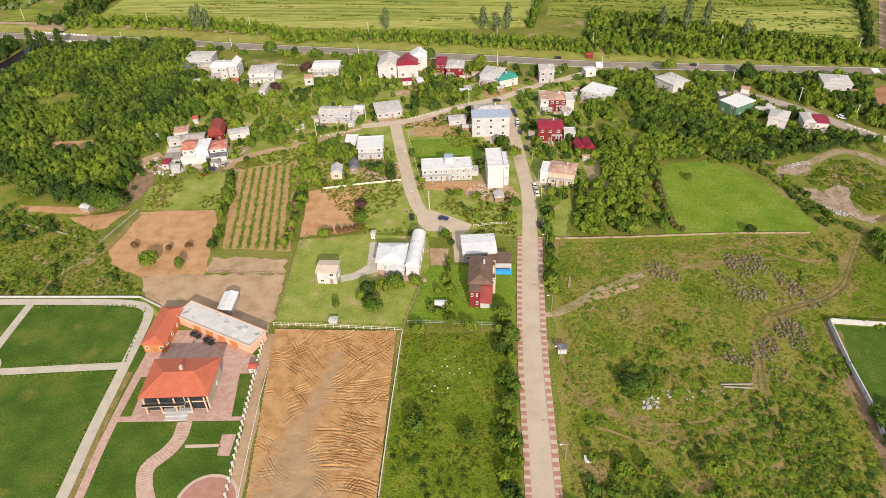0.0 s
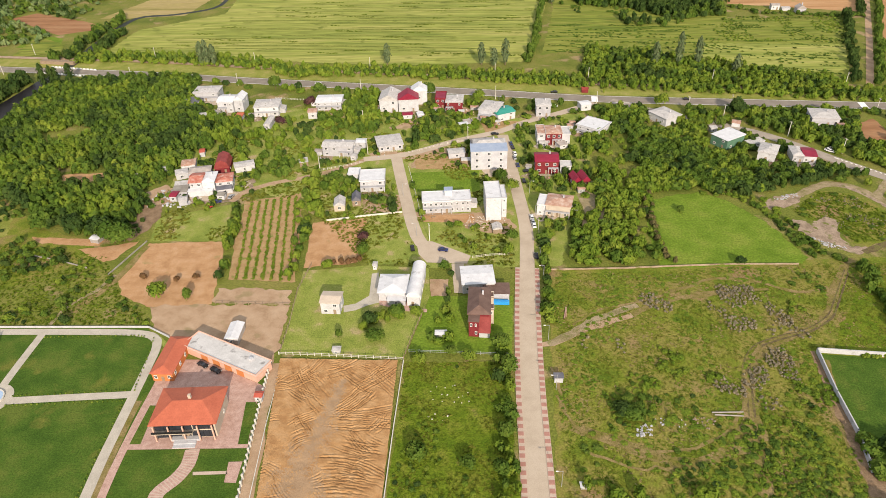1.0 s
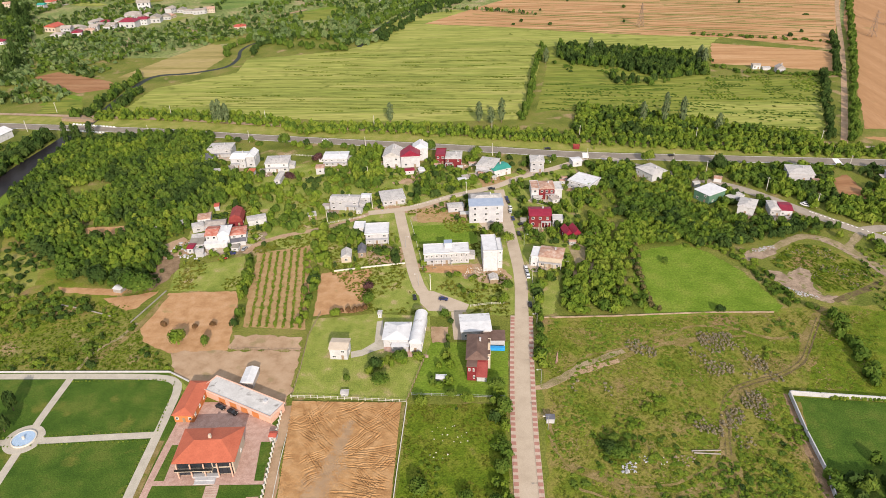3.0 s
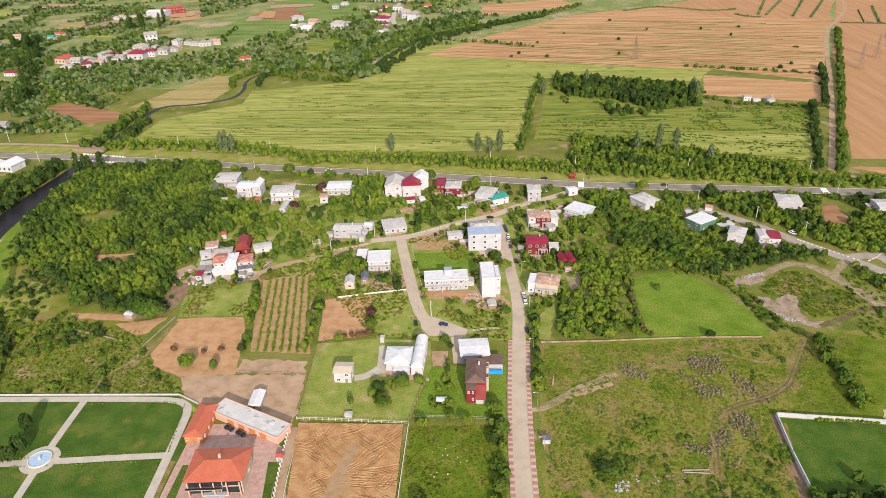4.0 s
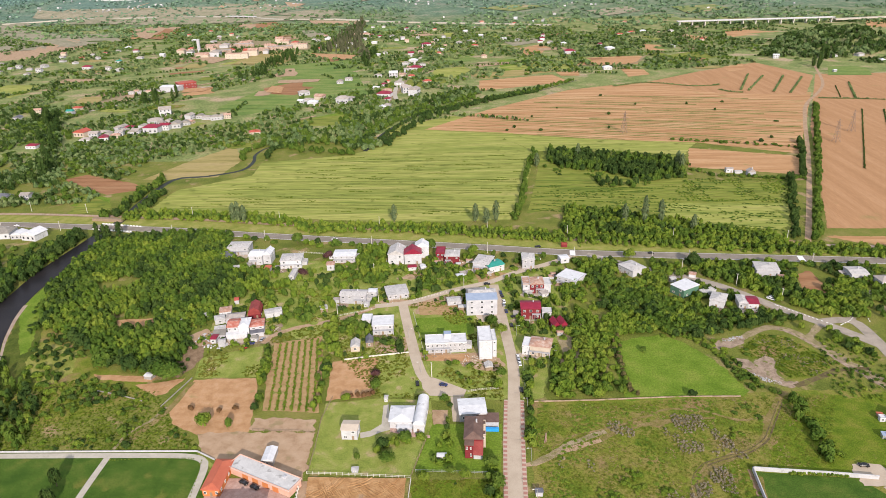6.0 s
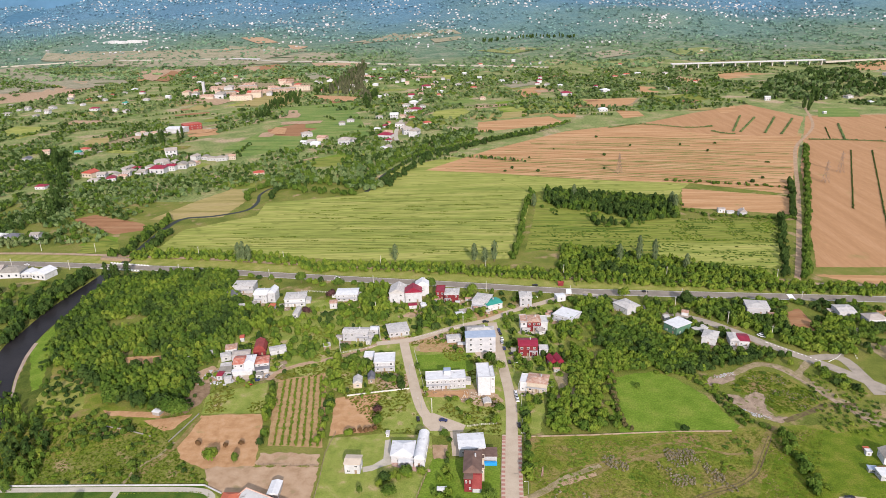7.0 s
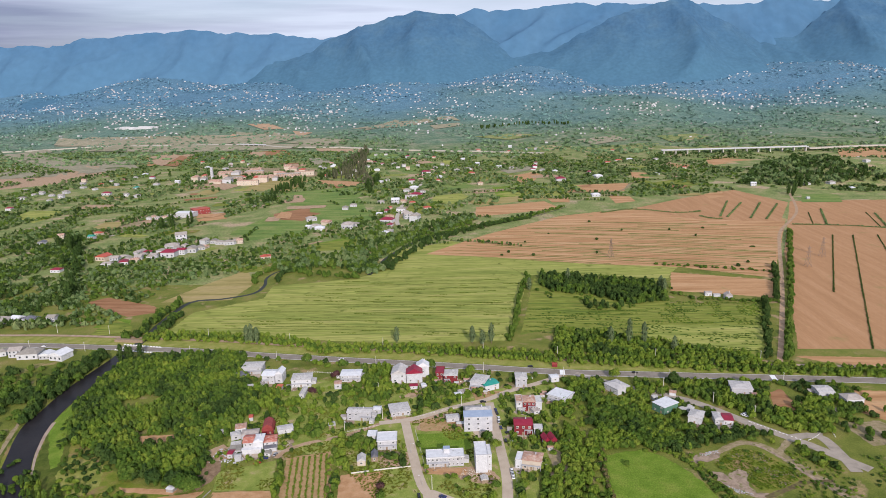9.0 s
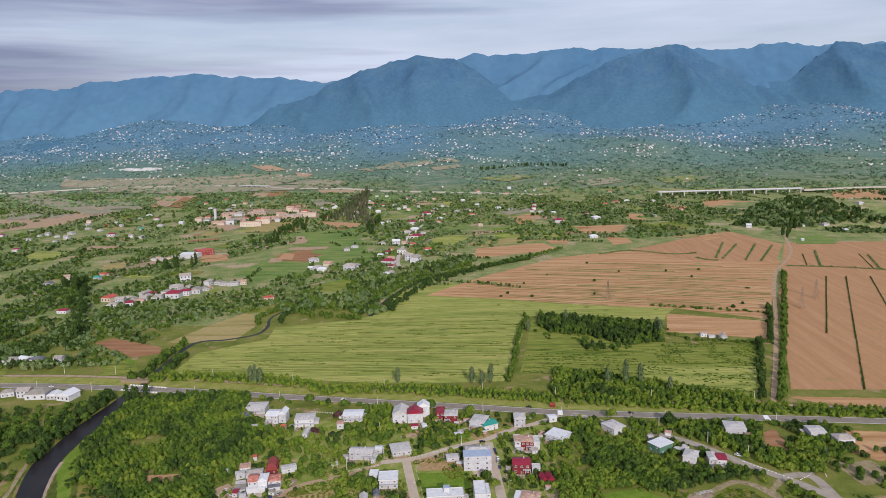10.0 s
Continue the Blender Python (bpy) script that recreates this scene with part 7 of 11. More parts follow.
for i, (x, y) in enumerate(((26.1, 303.6), (43.0, 303.2), (34.9, 299.7), (-179.2, 306.0), (-175.3, 305.9), (-170.5, 305.8), (-42.1, 305.9), (146.5, 295.6), (162.8, 297.4), (175.7, 297.2), (197.0, 280.1), (87.9, 461.7), (135.1, 500.1), (229.9, 455.8), (231.7, 447.9))):
    tree(x, y, 3.2, (17, 20, 14, 19, 20, 17, 16, 19, 25, 22, 15, 16, 15, 18, 17)[i], "leaf_poplar", i % 2, True, "tall slender grey-green poplar", "poplar")
for i, (x, y, r, h, k) in enumerate((
        (*(-102.6, 33.0), 4.6, 7.0, "leaf_bright"), (*(9.1, -42.9), 3.6, 5.5, "leaf"), (*(-10.6, 8.6), 3.6, 6.5, "leaf"), (*(-14.1, 18.5), 3.4, 6.0, "leaf_dark"), (*(-4.2, 23.7), 3.2, 5.5, "leaf"), (*(-24.2, 10.4), 1.5, 4.0, "leaf"),
        (*(35.6, 7.4), 3.4, 6.0, "leaf"), (*(38.3, -3.9), 3.6, 6.0, "leaf"), (*(23.9, -0.1), 2.8, 4.5, "leaf_bright"), (*(6.5, -2.0), 2.8, 4.5, "leaf_bright"), (*(17.9, 2.6), 2.4, 4.0, "leaf"), (*(34.8, -48.1), 3.2, 5.0, "leaf"), (*(25.1, -46.5), 2.8, 4.5, "leaf"),
        (*(36.8, -33.4), 3.0, 5.0, "leaf"), (*(37.8, -24.3), 2.6, 4.5, "leaf"), (*(135.5, 60.2), 2.6, 4.0, "leaf_dark"), (*(120.7, 101.9), 2.0, 3.4, "leaf"), (*(-23.2, 64.6), 3.0, 6.0, "leaf"), (*(-24.8, 75.5), 2.6, 5.0, "leaf_purple"),
        (*(-81.8, 229.6), 4.0, 7.0, "leaf_purple"), (*(-94.5, 202.3), 4.0, 5.0, "leaf_purple"), (*(-36.9, 54.0), 2.4, 4.5, "leaf_bright"), (*(-89.6, 31.8), 2.2, 6.0, "leaf"), (*(-80.9, 251.2), 4.5, 8.0, "leaf"), (*(-112.5, 258.6), 5.0, 10.0, "leaf"),
        (*(-7.4, 247.2), 4.0, 9.0, "leaf"), (*(25.0, 237.5), 4.0, 8.0, "leaf_bright"), (*(137.6, 227.2), 4.5, 9.0, "leaf_bright"), (*(179.8, 216.6), 5.5, 10.0, "leaf_dark"), (*(37.4, 131.6), 3.5, 7.0, "leaf"), (*(42.7, 121.3), 3.4, 7.0, "leaf_bright"),
        (*(40.0, 65.6), 2.8, 6.0, "leaf_bright"), (*(41.5, 76.4), 2.8, 6.0, "leaf"), (*(53.8, 26.6), 2.8, 5.0, "leaf"), (*(54.5, 36.9), 2.8, 5.0, "leaf"), (*(77.1, -25.4), 4.5, 4.0, "leaf"), (*(74.0, -23.2), 3.5, 3.5, "leaf_dark"))):
    tree(x, y, r, h, k, i % 4, False, {"leaf_purple": "purple-leaved garden tree by houses", "leaf_bright": "bright green leafy broadleaf tree", "leaf_dark": "dark green leafy broadleaf tree"}.get(k, "green leafy broadleaf tree"))

for i, (x, y, r, h) in enumerate(BIG):
    tree(x, y, r, h, "leaf_dark" if i % 2 else "leaf", i % 4, False, "broad old tree at the wood edge")
for i, (x, y) in enumerate(((-272.8, 258.3), (-269.6, 262.9), (-267.6, 265.2), (-265.8, 278.3))):
    tree(x, y, 3.0, (20, 17, 15, 13)[i], "leaf_dark", i % 2, True, "tall dark poplar beside the bridge", "poplar")
# ---------------------------------------------------------------- mountains
def ridge(name, y0, depth, crest, material, label, seed):
    """A mountain range: crest gives x and height of its tops; spurs and gullies run down from it."""
    xs = np.linspace(-3900, 4300, 330)
    cx, cz = zip(*crest)
    noise.seed_set(seed)
    V, n = [], len(xs)
    rows = 44
    for r in range(rows + 1):
        f = r / rows
        for x in xs:
            top = float(np.interp(x, cx, cz)) + 22 * noise.fractal(Vector((x / 130, 0.5, seed)), 0.9, 2.0, 5)
            spur = noise.ridged_multi_fractal(Vector(((x + 160 * math.sin(f * 3 + x / 500)) / 420, f * 0.9, seed * 1.3)), 1.0, 2.1, 5, 0.9, 1.6) - 1.1
            low = math.sin(math.pi * min(1.0, f)) ** 0.8
            V.append((x, y0 + depth * f, top * (f ** 0.85) * (1 + 0.20 * spur * low) + 40 * (1 - f)))
    Fc = [(r * n + c, r * n + c + 1, (r + 1) * n + c + 1, (r + 1) * n + c) for r in range(rows) for c in range(n - 1)]
    ob = new(name, mesh_of(name, V, Fc, material, True))
    return tagged(ob, label, "mountains", kind="structure")


RIDGE_A = [(-4608, 551), (-3345, 542), (-2930, 554), (-2514, 600), (-2269, 612), (-1945, 629), (-1628, 589), (-1309, 590), (-1036, 533), (-759, 555), (21, 692), (250, 678), (630, 713), (1194, 688), (1751, 670), (2079, 707), (2263, 683), (2727, 675), (3916, 594)]
RIDGE_B = [(-4484, 193), (-3248, 239), (-1660, 292), (-1033, 459), (-877, 546), (-497, 650), (-310, 677), (-126, 660), (57, 554), (239, 423), (387, 400), (607, 466), (896, 600), (1181, 696), (1359, 684), (1541, 580), (1797, 431), (2043, 459), (2308, 688), (2615, 657), (3404, 693), (4092, 569)]
# haze is painted into both ranges as blue, paler on the farther one
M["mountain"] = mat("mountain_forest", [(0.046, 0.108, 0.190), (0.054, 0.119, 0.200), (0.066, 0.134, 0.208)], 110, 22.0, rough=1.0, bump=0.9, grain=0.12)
M["mountain_far"] = mat("hazy_far_mountain_forest", [(0.062, 0.141, 0.242), (0.076, 0.158, 0.258)], 300, 50.0, rough=1.0, bump=0.6, grain=0.08)
for key, low in (("mountain", (0.062, 0.142, 0.214)), ("mountain_far", (0.076, 0.164, 0.256))):      # haze painted paler into the valleys below the tops
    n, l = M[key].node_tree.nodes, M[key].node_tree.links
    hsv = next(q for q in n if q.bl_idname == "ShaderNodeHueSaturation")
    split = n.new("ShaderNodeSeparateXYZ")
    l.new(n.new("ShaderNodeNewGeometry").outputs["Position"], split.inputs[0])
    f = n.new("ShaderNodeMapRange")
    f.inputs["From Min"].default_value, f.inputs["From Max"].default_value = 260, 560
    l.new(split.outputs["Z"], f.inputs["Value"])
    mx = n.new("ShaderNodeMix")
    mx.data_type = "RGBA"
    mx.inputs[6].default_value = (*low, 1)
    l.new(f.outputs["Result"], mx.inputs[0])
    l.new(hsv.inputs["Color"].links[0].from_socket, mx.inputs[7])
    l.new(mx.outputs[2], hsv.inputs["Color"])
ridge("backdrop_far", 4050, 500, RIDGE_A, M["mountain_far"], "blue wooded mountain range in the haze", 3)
ridge("backdrop_near", 3650, 700, RIDGE_B, M["mountain"], "wooded mountains in front of the range, haze painted blue-green", 5)


# ---------------------------------------------------------------- the graded lot, ridged by machines
def inside_one(poly, x, y):
    return bool(inside(poly, np.array([x]), np.array([y]))[0])


lx, ly = zip(*LOT)
step = 0.25
gx, gy = np.meshgrid(np.arange(min(lx), max(lx), step), np.arange(min(ly), max(ly), step))
cols_n, rows_n = gx.shape[1], gx.shape[0]
noise.seed_set(4)
rng = np.random.default_rng(6)
soft = np.array([[noise.fractal(Vector((x / 4, y / 4, 1.0)), 1.0, 2.0, 4) for x, y in zip(r, s)] for r, s in zip(gx, gy)])
wob = np.array([[noise.noise(Vector((x / 2.2, y / 2.2, 7.0))) for x, y in zip(r, s)] for r, s in zip(gx, gy)])
fine_noise = np.array([[noise.fractal(Vector((x / 0.7, y / 0.7, 3.0)), 1.0, 2.0, 2) for x, y in zip(r, s)] for r, s in zip(gx, gy)])
gz = 0.72 + 0.14 * soft + 0.05 * fine_noise
# fans of ruts left by the machine: both ends of the middle rut, number of ruts, spacing and bow
for (ax, ay), (bx, by), n, gap, bow in (
        ((-19.2, -29.3), (-1.7, -27.8), 8, 1.0, 0.9), ((-18.2, -45.9), (-3.2, -49.0), 7, 0.95, -1.0), ((-17.5, -55.4), (-5.0, -55.7), 7, 0.9, -0.7), ((-18.8, -26.7), (-10.7, -17.9), 6, 1.0, 0.8), ((-11.6, -14.6), (-2.1, -4.2), 7, 0.9, 0.5), ((-36.1, -5.1), (-23.3, -23.0), 5, 1.3, 1.2),
        ((-36.4, -14.0), (-28.4, -4.6), 6, 1.0, 0.8), ((-30.5, -40.4), (-25.8, -36.6), 6, 0.9, -0.8), ((-31.0, -28.8), (-26.3, -35.9), 4, 1.0, 0.3), ((-20.3, -59.6), (-13.1, -64.0), 5, 0.9, -0.4), ((-10.6, -62.3), (0.1, -64.7), 5, 0.9, -0.6), ((-32.2, -54.0), (-24.7, -62.5), 6, 0.9, 0.9),
        ((-24.6, -8.9), (-15.7, -4.3), 6, 0.9, 0.5), ((-18.8, -8.7), (-8.1, -16.6), 6, 0.95, 0.5), ((-12.4, -35.5), (-6.7, -41.8), 4, 0.9, 0.3), ((-5.7, -33.7), (-2.0, -27.9), 4, 0.9, 0.3), ((-34.9, -17.1), (-27.7, -21.4), 5, 1.0, 0.3), ((-14.4, -39.0), (-2.9, -41.6), 6, 0.9, 0.5),
        ((-16.3, -70.8), (-2.3, -73.5), 8, 1.0, 0.8), ((-31.7, -70.5), (-21.7, -79.8), 6, 1.0, 0.7), ((-9.7, -5.2), (-0.2, -15.6), 5, 1.0, 0.4), ((-25.7, -30.9), (-21.4, -38.6), 4, 0.9, 0.3), ((-13.9, -50.8), (-2.1, -52.9), 4, 0.9, -0.3)):
    L = math.dist((ax, ay), (bx, by))
    tx, ty = (bx - ax) / L, (by - ay) / L
    u = (gx - ax) * tx + (gy - ay) * ty
    v = -(gx - ax) * ty + (gy - ay) * tx + 0.35 * wob + bow * (4 * (u / L) * (1 - u / L))
    n, gap = int(n * 1.5), gap * 0.8
    for k in range(n):
        s, e = rng.uniform(-0.3, 0.3) * L, rng.uniform(0.65, 1.35) * L
        dv = v - (k - (n - 1) / 2) * gap * (1 + 0.25 * (u / L - 0.5)) - rng.uniform(-0.3, 0.3) - rng.uniform(-0.06, 0.06) * (u - L / 2)
        fade = np.clip((u - s) / 1.5, 0, 1) * np.clip((e - u) / 1.5, 0, 1)
        gz += fade * rng.uniform(0.3, 1.0) * (-0.46 * np.exp(-(dv / 0.15) ** 2) + 0.22 * np.exp(-((dv - 0.36) / 0.18) ** 2))
for k in range(44):      # short ruts where the machine turned
    ax, ay = rng.uniform(min(lx), max(lx)), rng.uniform(min(ly), max(ly))
    ang, L, n, bow = rng.uniform(-1.2, 1.2), rng.uniform(4, 9), int(rng.integers(3, 7)), rng.uniform(-0.8, 0.8)
    tx, ty = math.cos(ang), math.sin(ang)
    u = (gx - ax) * tx + (gy - ay) * ty
    v = -(gx - ax) * ty + (gy - ay) * tx + 0.35 * wob + bow * (4 * (u / L) * (1 - u / L))
    for q in range(n):
        s, e = rng.uniform(-0.2, 0.3) * L, rng.uniform(0.6, 1.1) * L
        dv = v - (q - (n - 1) / 2) * rng.uniform(0.8, 1.0)
        fade = np.clip((u - s) / 1.2, 0, 1) * np.clip((e - u) / 1.2, 0, 1)
        gz += fade * rng.uniform(0.3, 0.8) * (-0.42 * np.exp(-(dv / 0.16) ** 2) + 0.20 * np.exp(-((dv - 0.38) / 0.2) ** 2))
gz = np.maximum(gz, 0.12)
way = curve_points([(-18.9, -13.5), (-19.9, -18.7), (-21.2, -29.2), (-23.5, -38.7), (-25.4, -45.5), (-24.6, -56.0), (-21.5, -66.8), (-17.4, -79.7)], 1.0)
worn = np.min([np.hypot(gx - c.x, gy - c.y) / (1.4 + 0.10 * k) for k, c in enumerate(way)], 0) + 0.5 * soft + 0.25 * wob
flat = np.clip(1.3 - worn, 0, 1)
gz = gz * (1 - 0.85 * flat) + (0.66 + 0.06 * soft) * 0.85 * flat
ok = inside(LOT, gx.ravel(), gy.ravel())
shade = (worn + 0.25 * fine_noise + 0.5 * soft - 0.9 * np.clip((-48 - gy) / 22, 0, 1) + rng.normal(0, 0.42, worn.shape)).ravel()
V = np.stack([gx.ravel(), gy.ravel(), gz.ravel()], 1)
Fc, grey_faces = [], []
for j in range(rows_n - 1):
    for i in range(cols_n - 1):
        a = j * cols_n + i
        q = (a, a + 1, a + cols_n + 1, a + cols_n)
        if ok[a] and ok[a + 1] and ok[a + cols_n + 1] and ok[a + cols_n]:
            Fc.append(q)
            grey_faces.append(int(shade[a] < 0.8))
me = mesh_of("clay_lot", V, Fc, M["clay_lot"], True)
me.materials.append(M["clay_grey"])
me.polygons.foreach_set("material_index", grey_faces)
lot = new("clay_lot", me)
tagged(lot, "graded orange clay lot with curved machine ruts", "plot", kind="structure")


# ---------------------------------------------------------------- pavements of striped pavers
def slab_mesh(name, w, d, h, material):
    V, Fc = box_data(w, d, h, -w / 2, -d / 2, 0)
    return mesh_of(name, V, Fc, material)


paver = slab_mesh("paver", 1.7, 1.6, 0.05, M["paver_red"])
for side in (-1, 1):
    base = ribbon("pavement", LANE[:7], 1.9, M["paver_pale"], 0.25, "raised pavement of pale pavers with red bands", "pavement", 5, side=side * 4.05, thick=0.25)
    run = curve_points(LANE[:7], 2.8)
    for a, b in zip(run, run[1:]):
        t = (b - a).normalized()
        p = a + Vector((t.y, -t.x, 0)) * side * 4.05
        ob = new("paver", paver)
        ob.parent = base
        ob.matrix_basis = pose(p.x, p.y, 0.24, 0, 0, math.degrees(math.atan2(t.y, t.x)) - 90)


cream = slab_mesh("paver_row", 4.3, 0.32, 0.03, M["paver_pale"])
garden_path = next(ob for ob in bpy.data.objects if ob.name == "garden_path")
run = curve_points(WINDING, 0.85)
for a, b in zip(run, run[1:]):
    row = new("paver_row", cream)
    row.parent = garden_path
    row.matrix_basis = pose(a.x, a.y, 0.15, 0, 0, math.degrees(math.atan2(b.y - a.y, b.x - a.x)) - 90)
crossing = [ribbon("crossing", line, 4.0, M["white_line"], 0.19, "white crossing painted over the road", "road marking", 4) for line in ([(97.8, 234.2), (98.6, 243.2)], [(257.2, 222.6), (258.2, 231.8)])]


# ---------------------------------------------------------------- walls and fences
def wall_line(name, pts, h, w, material, label, category="wall"):
    """A low wall along straight stretches."""
    V, Fc = [], []
    for a, b in zip(pts, pts[1:]):
        a, b = Vector((*a, 0)), Vector((*b, 0))
        t = (b - a).normalized()
        n = Vector((t.y, -t.x, 0)) * w / 2
        k = len(V)
        for p in (a - t * w / 2, b + t * w / 2):
            for s in (-1, 1):
                for z in (-0.1, h):
                    q = p + n * s
                    V.append((q.x, q.y, z))
        Fc += [tuple(k + i for i in f) for f in ((0, 1, 3, 2), (4, 6, 7, 5), (0, 4, 5, 1), (2, 3, 7, 6), (1, 5, 7, 3))]
    ob = new(name, mesh_of(name, V, Fc, M[material]))
    return tagged(ob, label, category, kind="structure")


def post_mesh(w, h, material):
    key = ("post", w, h, material)
    if key not in CACHE:
        V, Fc = joined([box_data(w, w, h, -w / 2, -w / 2, 0), box_data(w * 1.3, w * 1.3, 0.08, -w * 0.65, -w * 0.65, h)])
        CACHE[key] = mesh_of("post", V, Fc, M[material])
    return CACHE[key]


def fence(pts, spacing=3.0, h=1.3, w=0.18, material="fence", rails=(0.4, 1.1), label="light fence of posts and rails", thick=0.07):
    root = new("fence")
    tagged(root, label, "fence")
    for a, b in zip(pts, pts[1:]):
        a, b = Vector((*a, 0)), Vector((*b, 0))
        L = (b - a).length
        n = max(1, round(L / spacing))
        for i in range(n):
            p = a + (b - a) * i / n
            under("post", post_mesh(w, h, material), root, (p.x, p.y, 0))
        turn = math.degrees(math.atan2(b.y - a.y, b.x - a.x))
        for z in rails:
            V, Fc = box_data(L, thick, thick * 1.6, 0, -thick / 2, z)
            under("rail", mesh_of("rail", V, Fc, M[material]), root, (a.x, a.y, 0), turn)
    return root


wall_line("park_wall", [(-262.7, 10.0), (-152.2, 13.0), (-98.6, 14.3), (-88.5, 8.8)], 0.8, 0.25, "grey_wall", "low pale wall of the park")
fence([(-44.5, 0.6), (-31.4, 0.4), (0.9, -1.0)], 2.6, 1.4, 0.22, "fence", (0.5, 1.2), "white garden fence with square posts")
fence([(-44.4, 55.9), (-46.3, 38.5), (-44.7, 17.8), (-44.3, 1.2)], 2.6, 1.4, 0.2, "wood", (0.5, 1.1), "weathered wooden plot fence")
wall_line("lot_kerb", [(1.0, -1.6), (0.9, -34.6), (1.2, -66.2), (1.2, -89.2)], 0.7, 0.25, "fence", "narrow pale kerb wall beside the clay lot")
fence([(0.9, -0.5), (3.9, 15.8), (6.5, 28.3)], 2.6, 1.5, 0.2, "wood", (0.5, 1.2), "weathered wooden garden fence")
fence([(-46.2, -4.5), (-44.5, -24.9), (-42.3, -47.8), (-40.2, -67.8), (-38.4, -85.0)], 2.4, 2.0, 0.5, "fence", (0.7, 1.4), "villa fence with white square pillars", 0.12)
wall_line("lot_edge", [(-42.5, -5.6), (-41.4, -16.8), (-40.5, -31.4), (-37.8, -60.2), (-36.5, -70.7)], 0.5, 0.2, "fence", "thin pale kerb beside the track")
wall_line("field_wall", [(54.5, 54.1), (86.4, 55.8), (110.3, 57.8), (131.9, 59.4), (159.3, 60.0)], 0.8, 0.2, "gravel", "grey stone field wall")
wall_line("yard_wall", [(195.8, 2.4), (178.2, 4.3), (157.1, 5.9), (146.4, 6.8), (144.8, -13.8), (144.5, -30.0), (142.6, -44.4)], 2.1, 0.4, "white", "white rendered yard wall")
sheet("yard_lawn", [(146.6, 5.9), (188.2, 2.7), (200.0, -14.0), (172.2, -45.6), (143.6, -46.2), (145.0, -29.5)], M["lawn"], 0.08, "green lawn of a walled yard", "lawn")
wall_line("plot_wall", [(-44.8, 91.7), (-25.4, 96.4), (-10.0, 99.6)], 0.9, 0.25, "fence", "low pale plot wall")
wall_line("bank_wall", [(-130.2, 47.6), (-124.1, 73.1)], 0.6, 0.3, "roof_old", "rough stone bank wall")
wall_line("bank_wall", [(-176.3, 62.1), (-164.6, 59.3), (-155.7, 56.9), (-142.1, 52.2)], 0.6, 0.35, "roof_old", "rough stone bank wall")
fence([(-77.4, 29.2), (-63.9, 28.8), (-47.3, 28.5)], 3.0, 1.3, 0.18, "wood", (0.5, 1.0), "weathered wooden yard fence")
fence([(2.5, 3.0), (17.9, 2.8), (38.5, 2.2)], 3.5, 1.4, 0.14, "metal", (0.5, 1.2), "thin wire garden fence")
sheet("garden_path_pale", [(-25.9, 28.9), (-21.3, 30.4), (-16.6, 35.5), (-17.6, 50.4), (-14.9, 51.2), (-12.0, 31.3), (-16.7, 29.1), (-20.6, 26.3), (-25.1, 24.9)], M["path"], 0.11, "pale concrete garden drive", "path")
sheet("terrace", [(-12.2, 32.4), (-0.3, 32.3), (0.1, 28.1), (7.2, 27.6), (7.3, 25.6), (-1.2, 26.1), (-11.8, 29.9)], M["paving"], 0.12, "tiled terrace before the white house", "terrace")
sheet("drive", [(15.4, 58.2), (20.6, 58.3), (21.2, 38.0), (17.4, 38.0)], M["concrete"], 0.12, "beige concrete drive", "path")
sheet("forecourt", [(-123.5, 115.7), (-97.3, 118.1), (-94.0, 131.0), (-90.8, 135.2), (-88.9, 123.3), (-94.5, 109.3), (-115.8, 106.4)], M["gravel"], 0.10, "grey gravel forecourt", "yard")
# villa lawns and beds
sheet("bed_path", [(-57.8, -50.9), (-47.5, -50.2), (-47.1, -51.3), (-57.4, -52.1)], M["paver_pale"], 0.14, "pale garden path across the lawn", "path")
sheet("small_terrace", [(-48.0, -46.9), (-43.8, -46.6), (-43.5, -54.4), (-47.1, -54.3)], M["paving"], 0.14, "small pink paved terrace", "terrace")
sheet("lawn_bed", [(-81.8, -25.0), (-79.5, -25.0), (-78.2, -41.1), (-81.7, -41.3)], M["lawn"], 0.16, "narrow lawn bed beside the villa", "lawn")
sheet("lawn_bed", [(-49.8, -22.6), (-46.4, -22.5), (-44.1, -40.0), (-47.2, -40.1)], M["lawn"], 0.16, "narrow lawn bed beside the villa", "lawn")


def disc(name, at, r, z, material, label, category, n=40, thick=0.3):
    V = [(at[0] + r * math.cos(6.2832 * i / n), at[1] + r * math.sin(6.2832 * i / n), zz) for zz in (z, z - thick) for i in range(n)]
    Fc = [tuple(range(n))] + [(i, i + n, (i + 1) % n + n, (i + 1) % n) for i in range(n)]
    return tagged(new(name, mesh_of(name, V, Fc, material)), label, category, kind="structure")


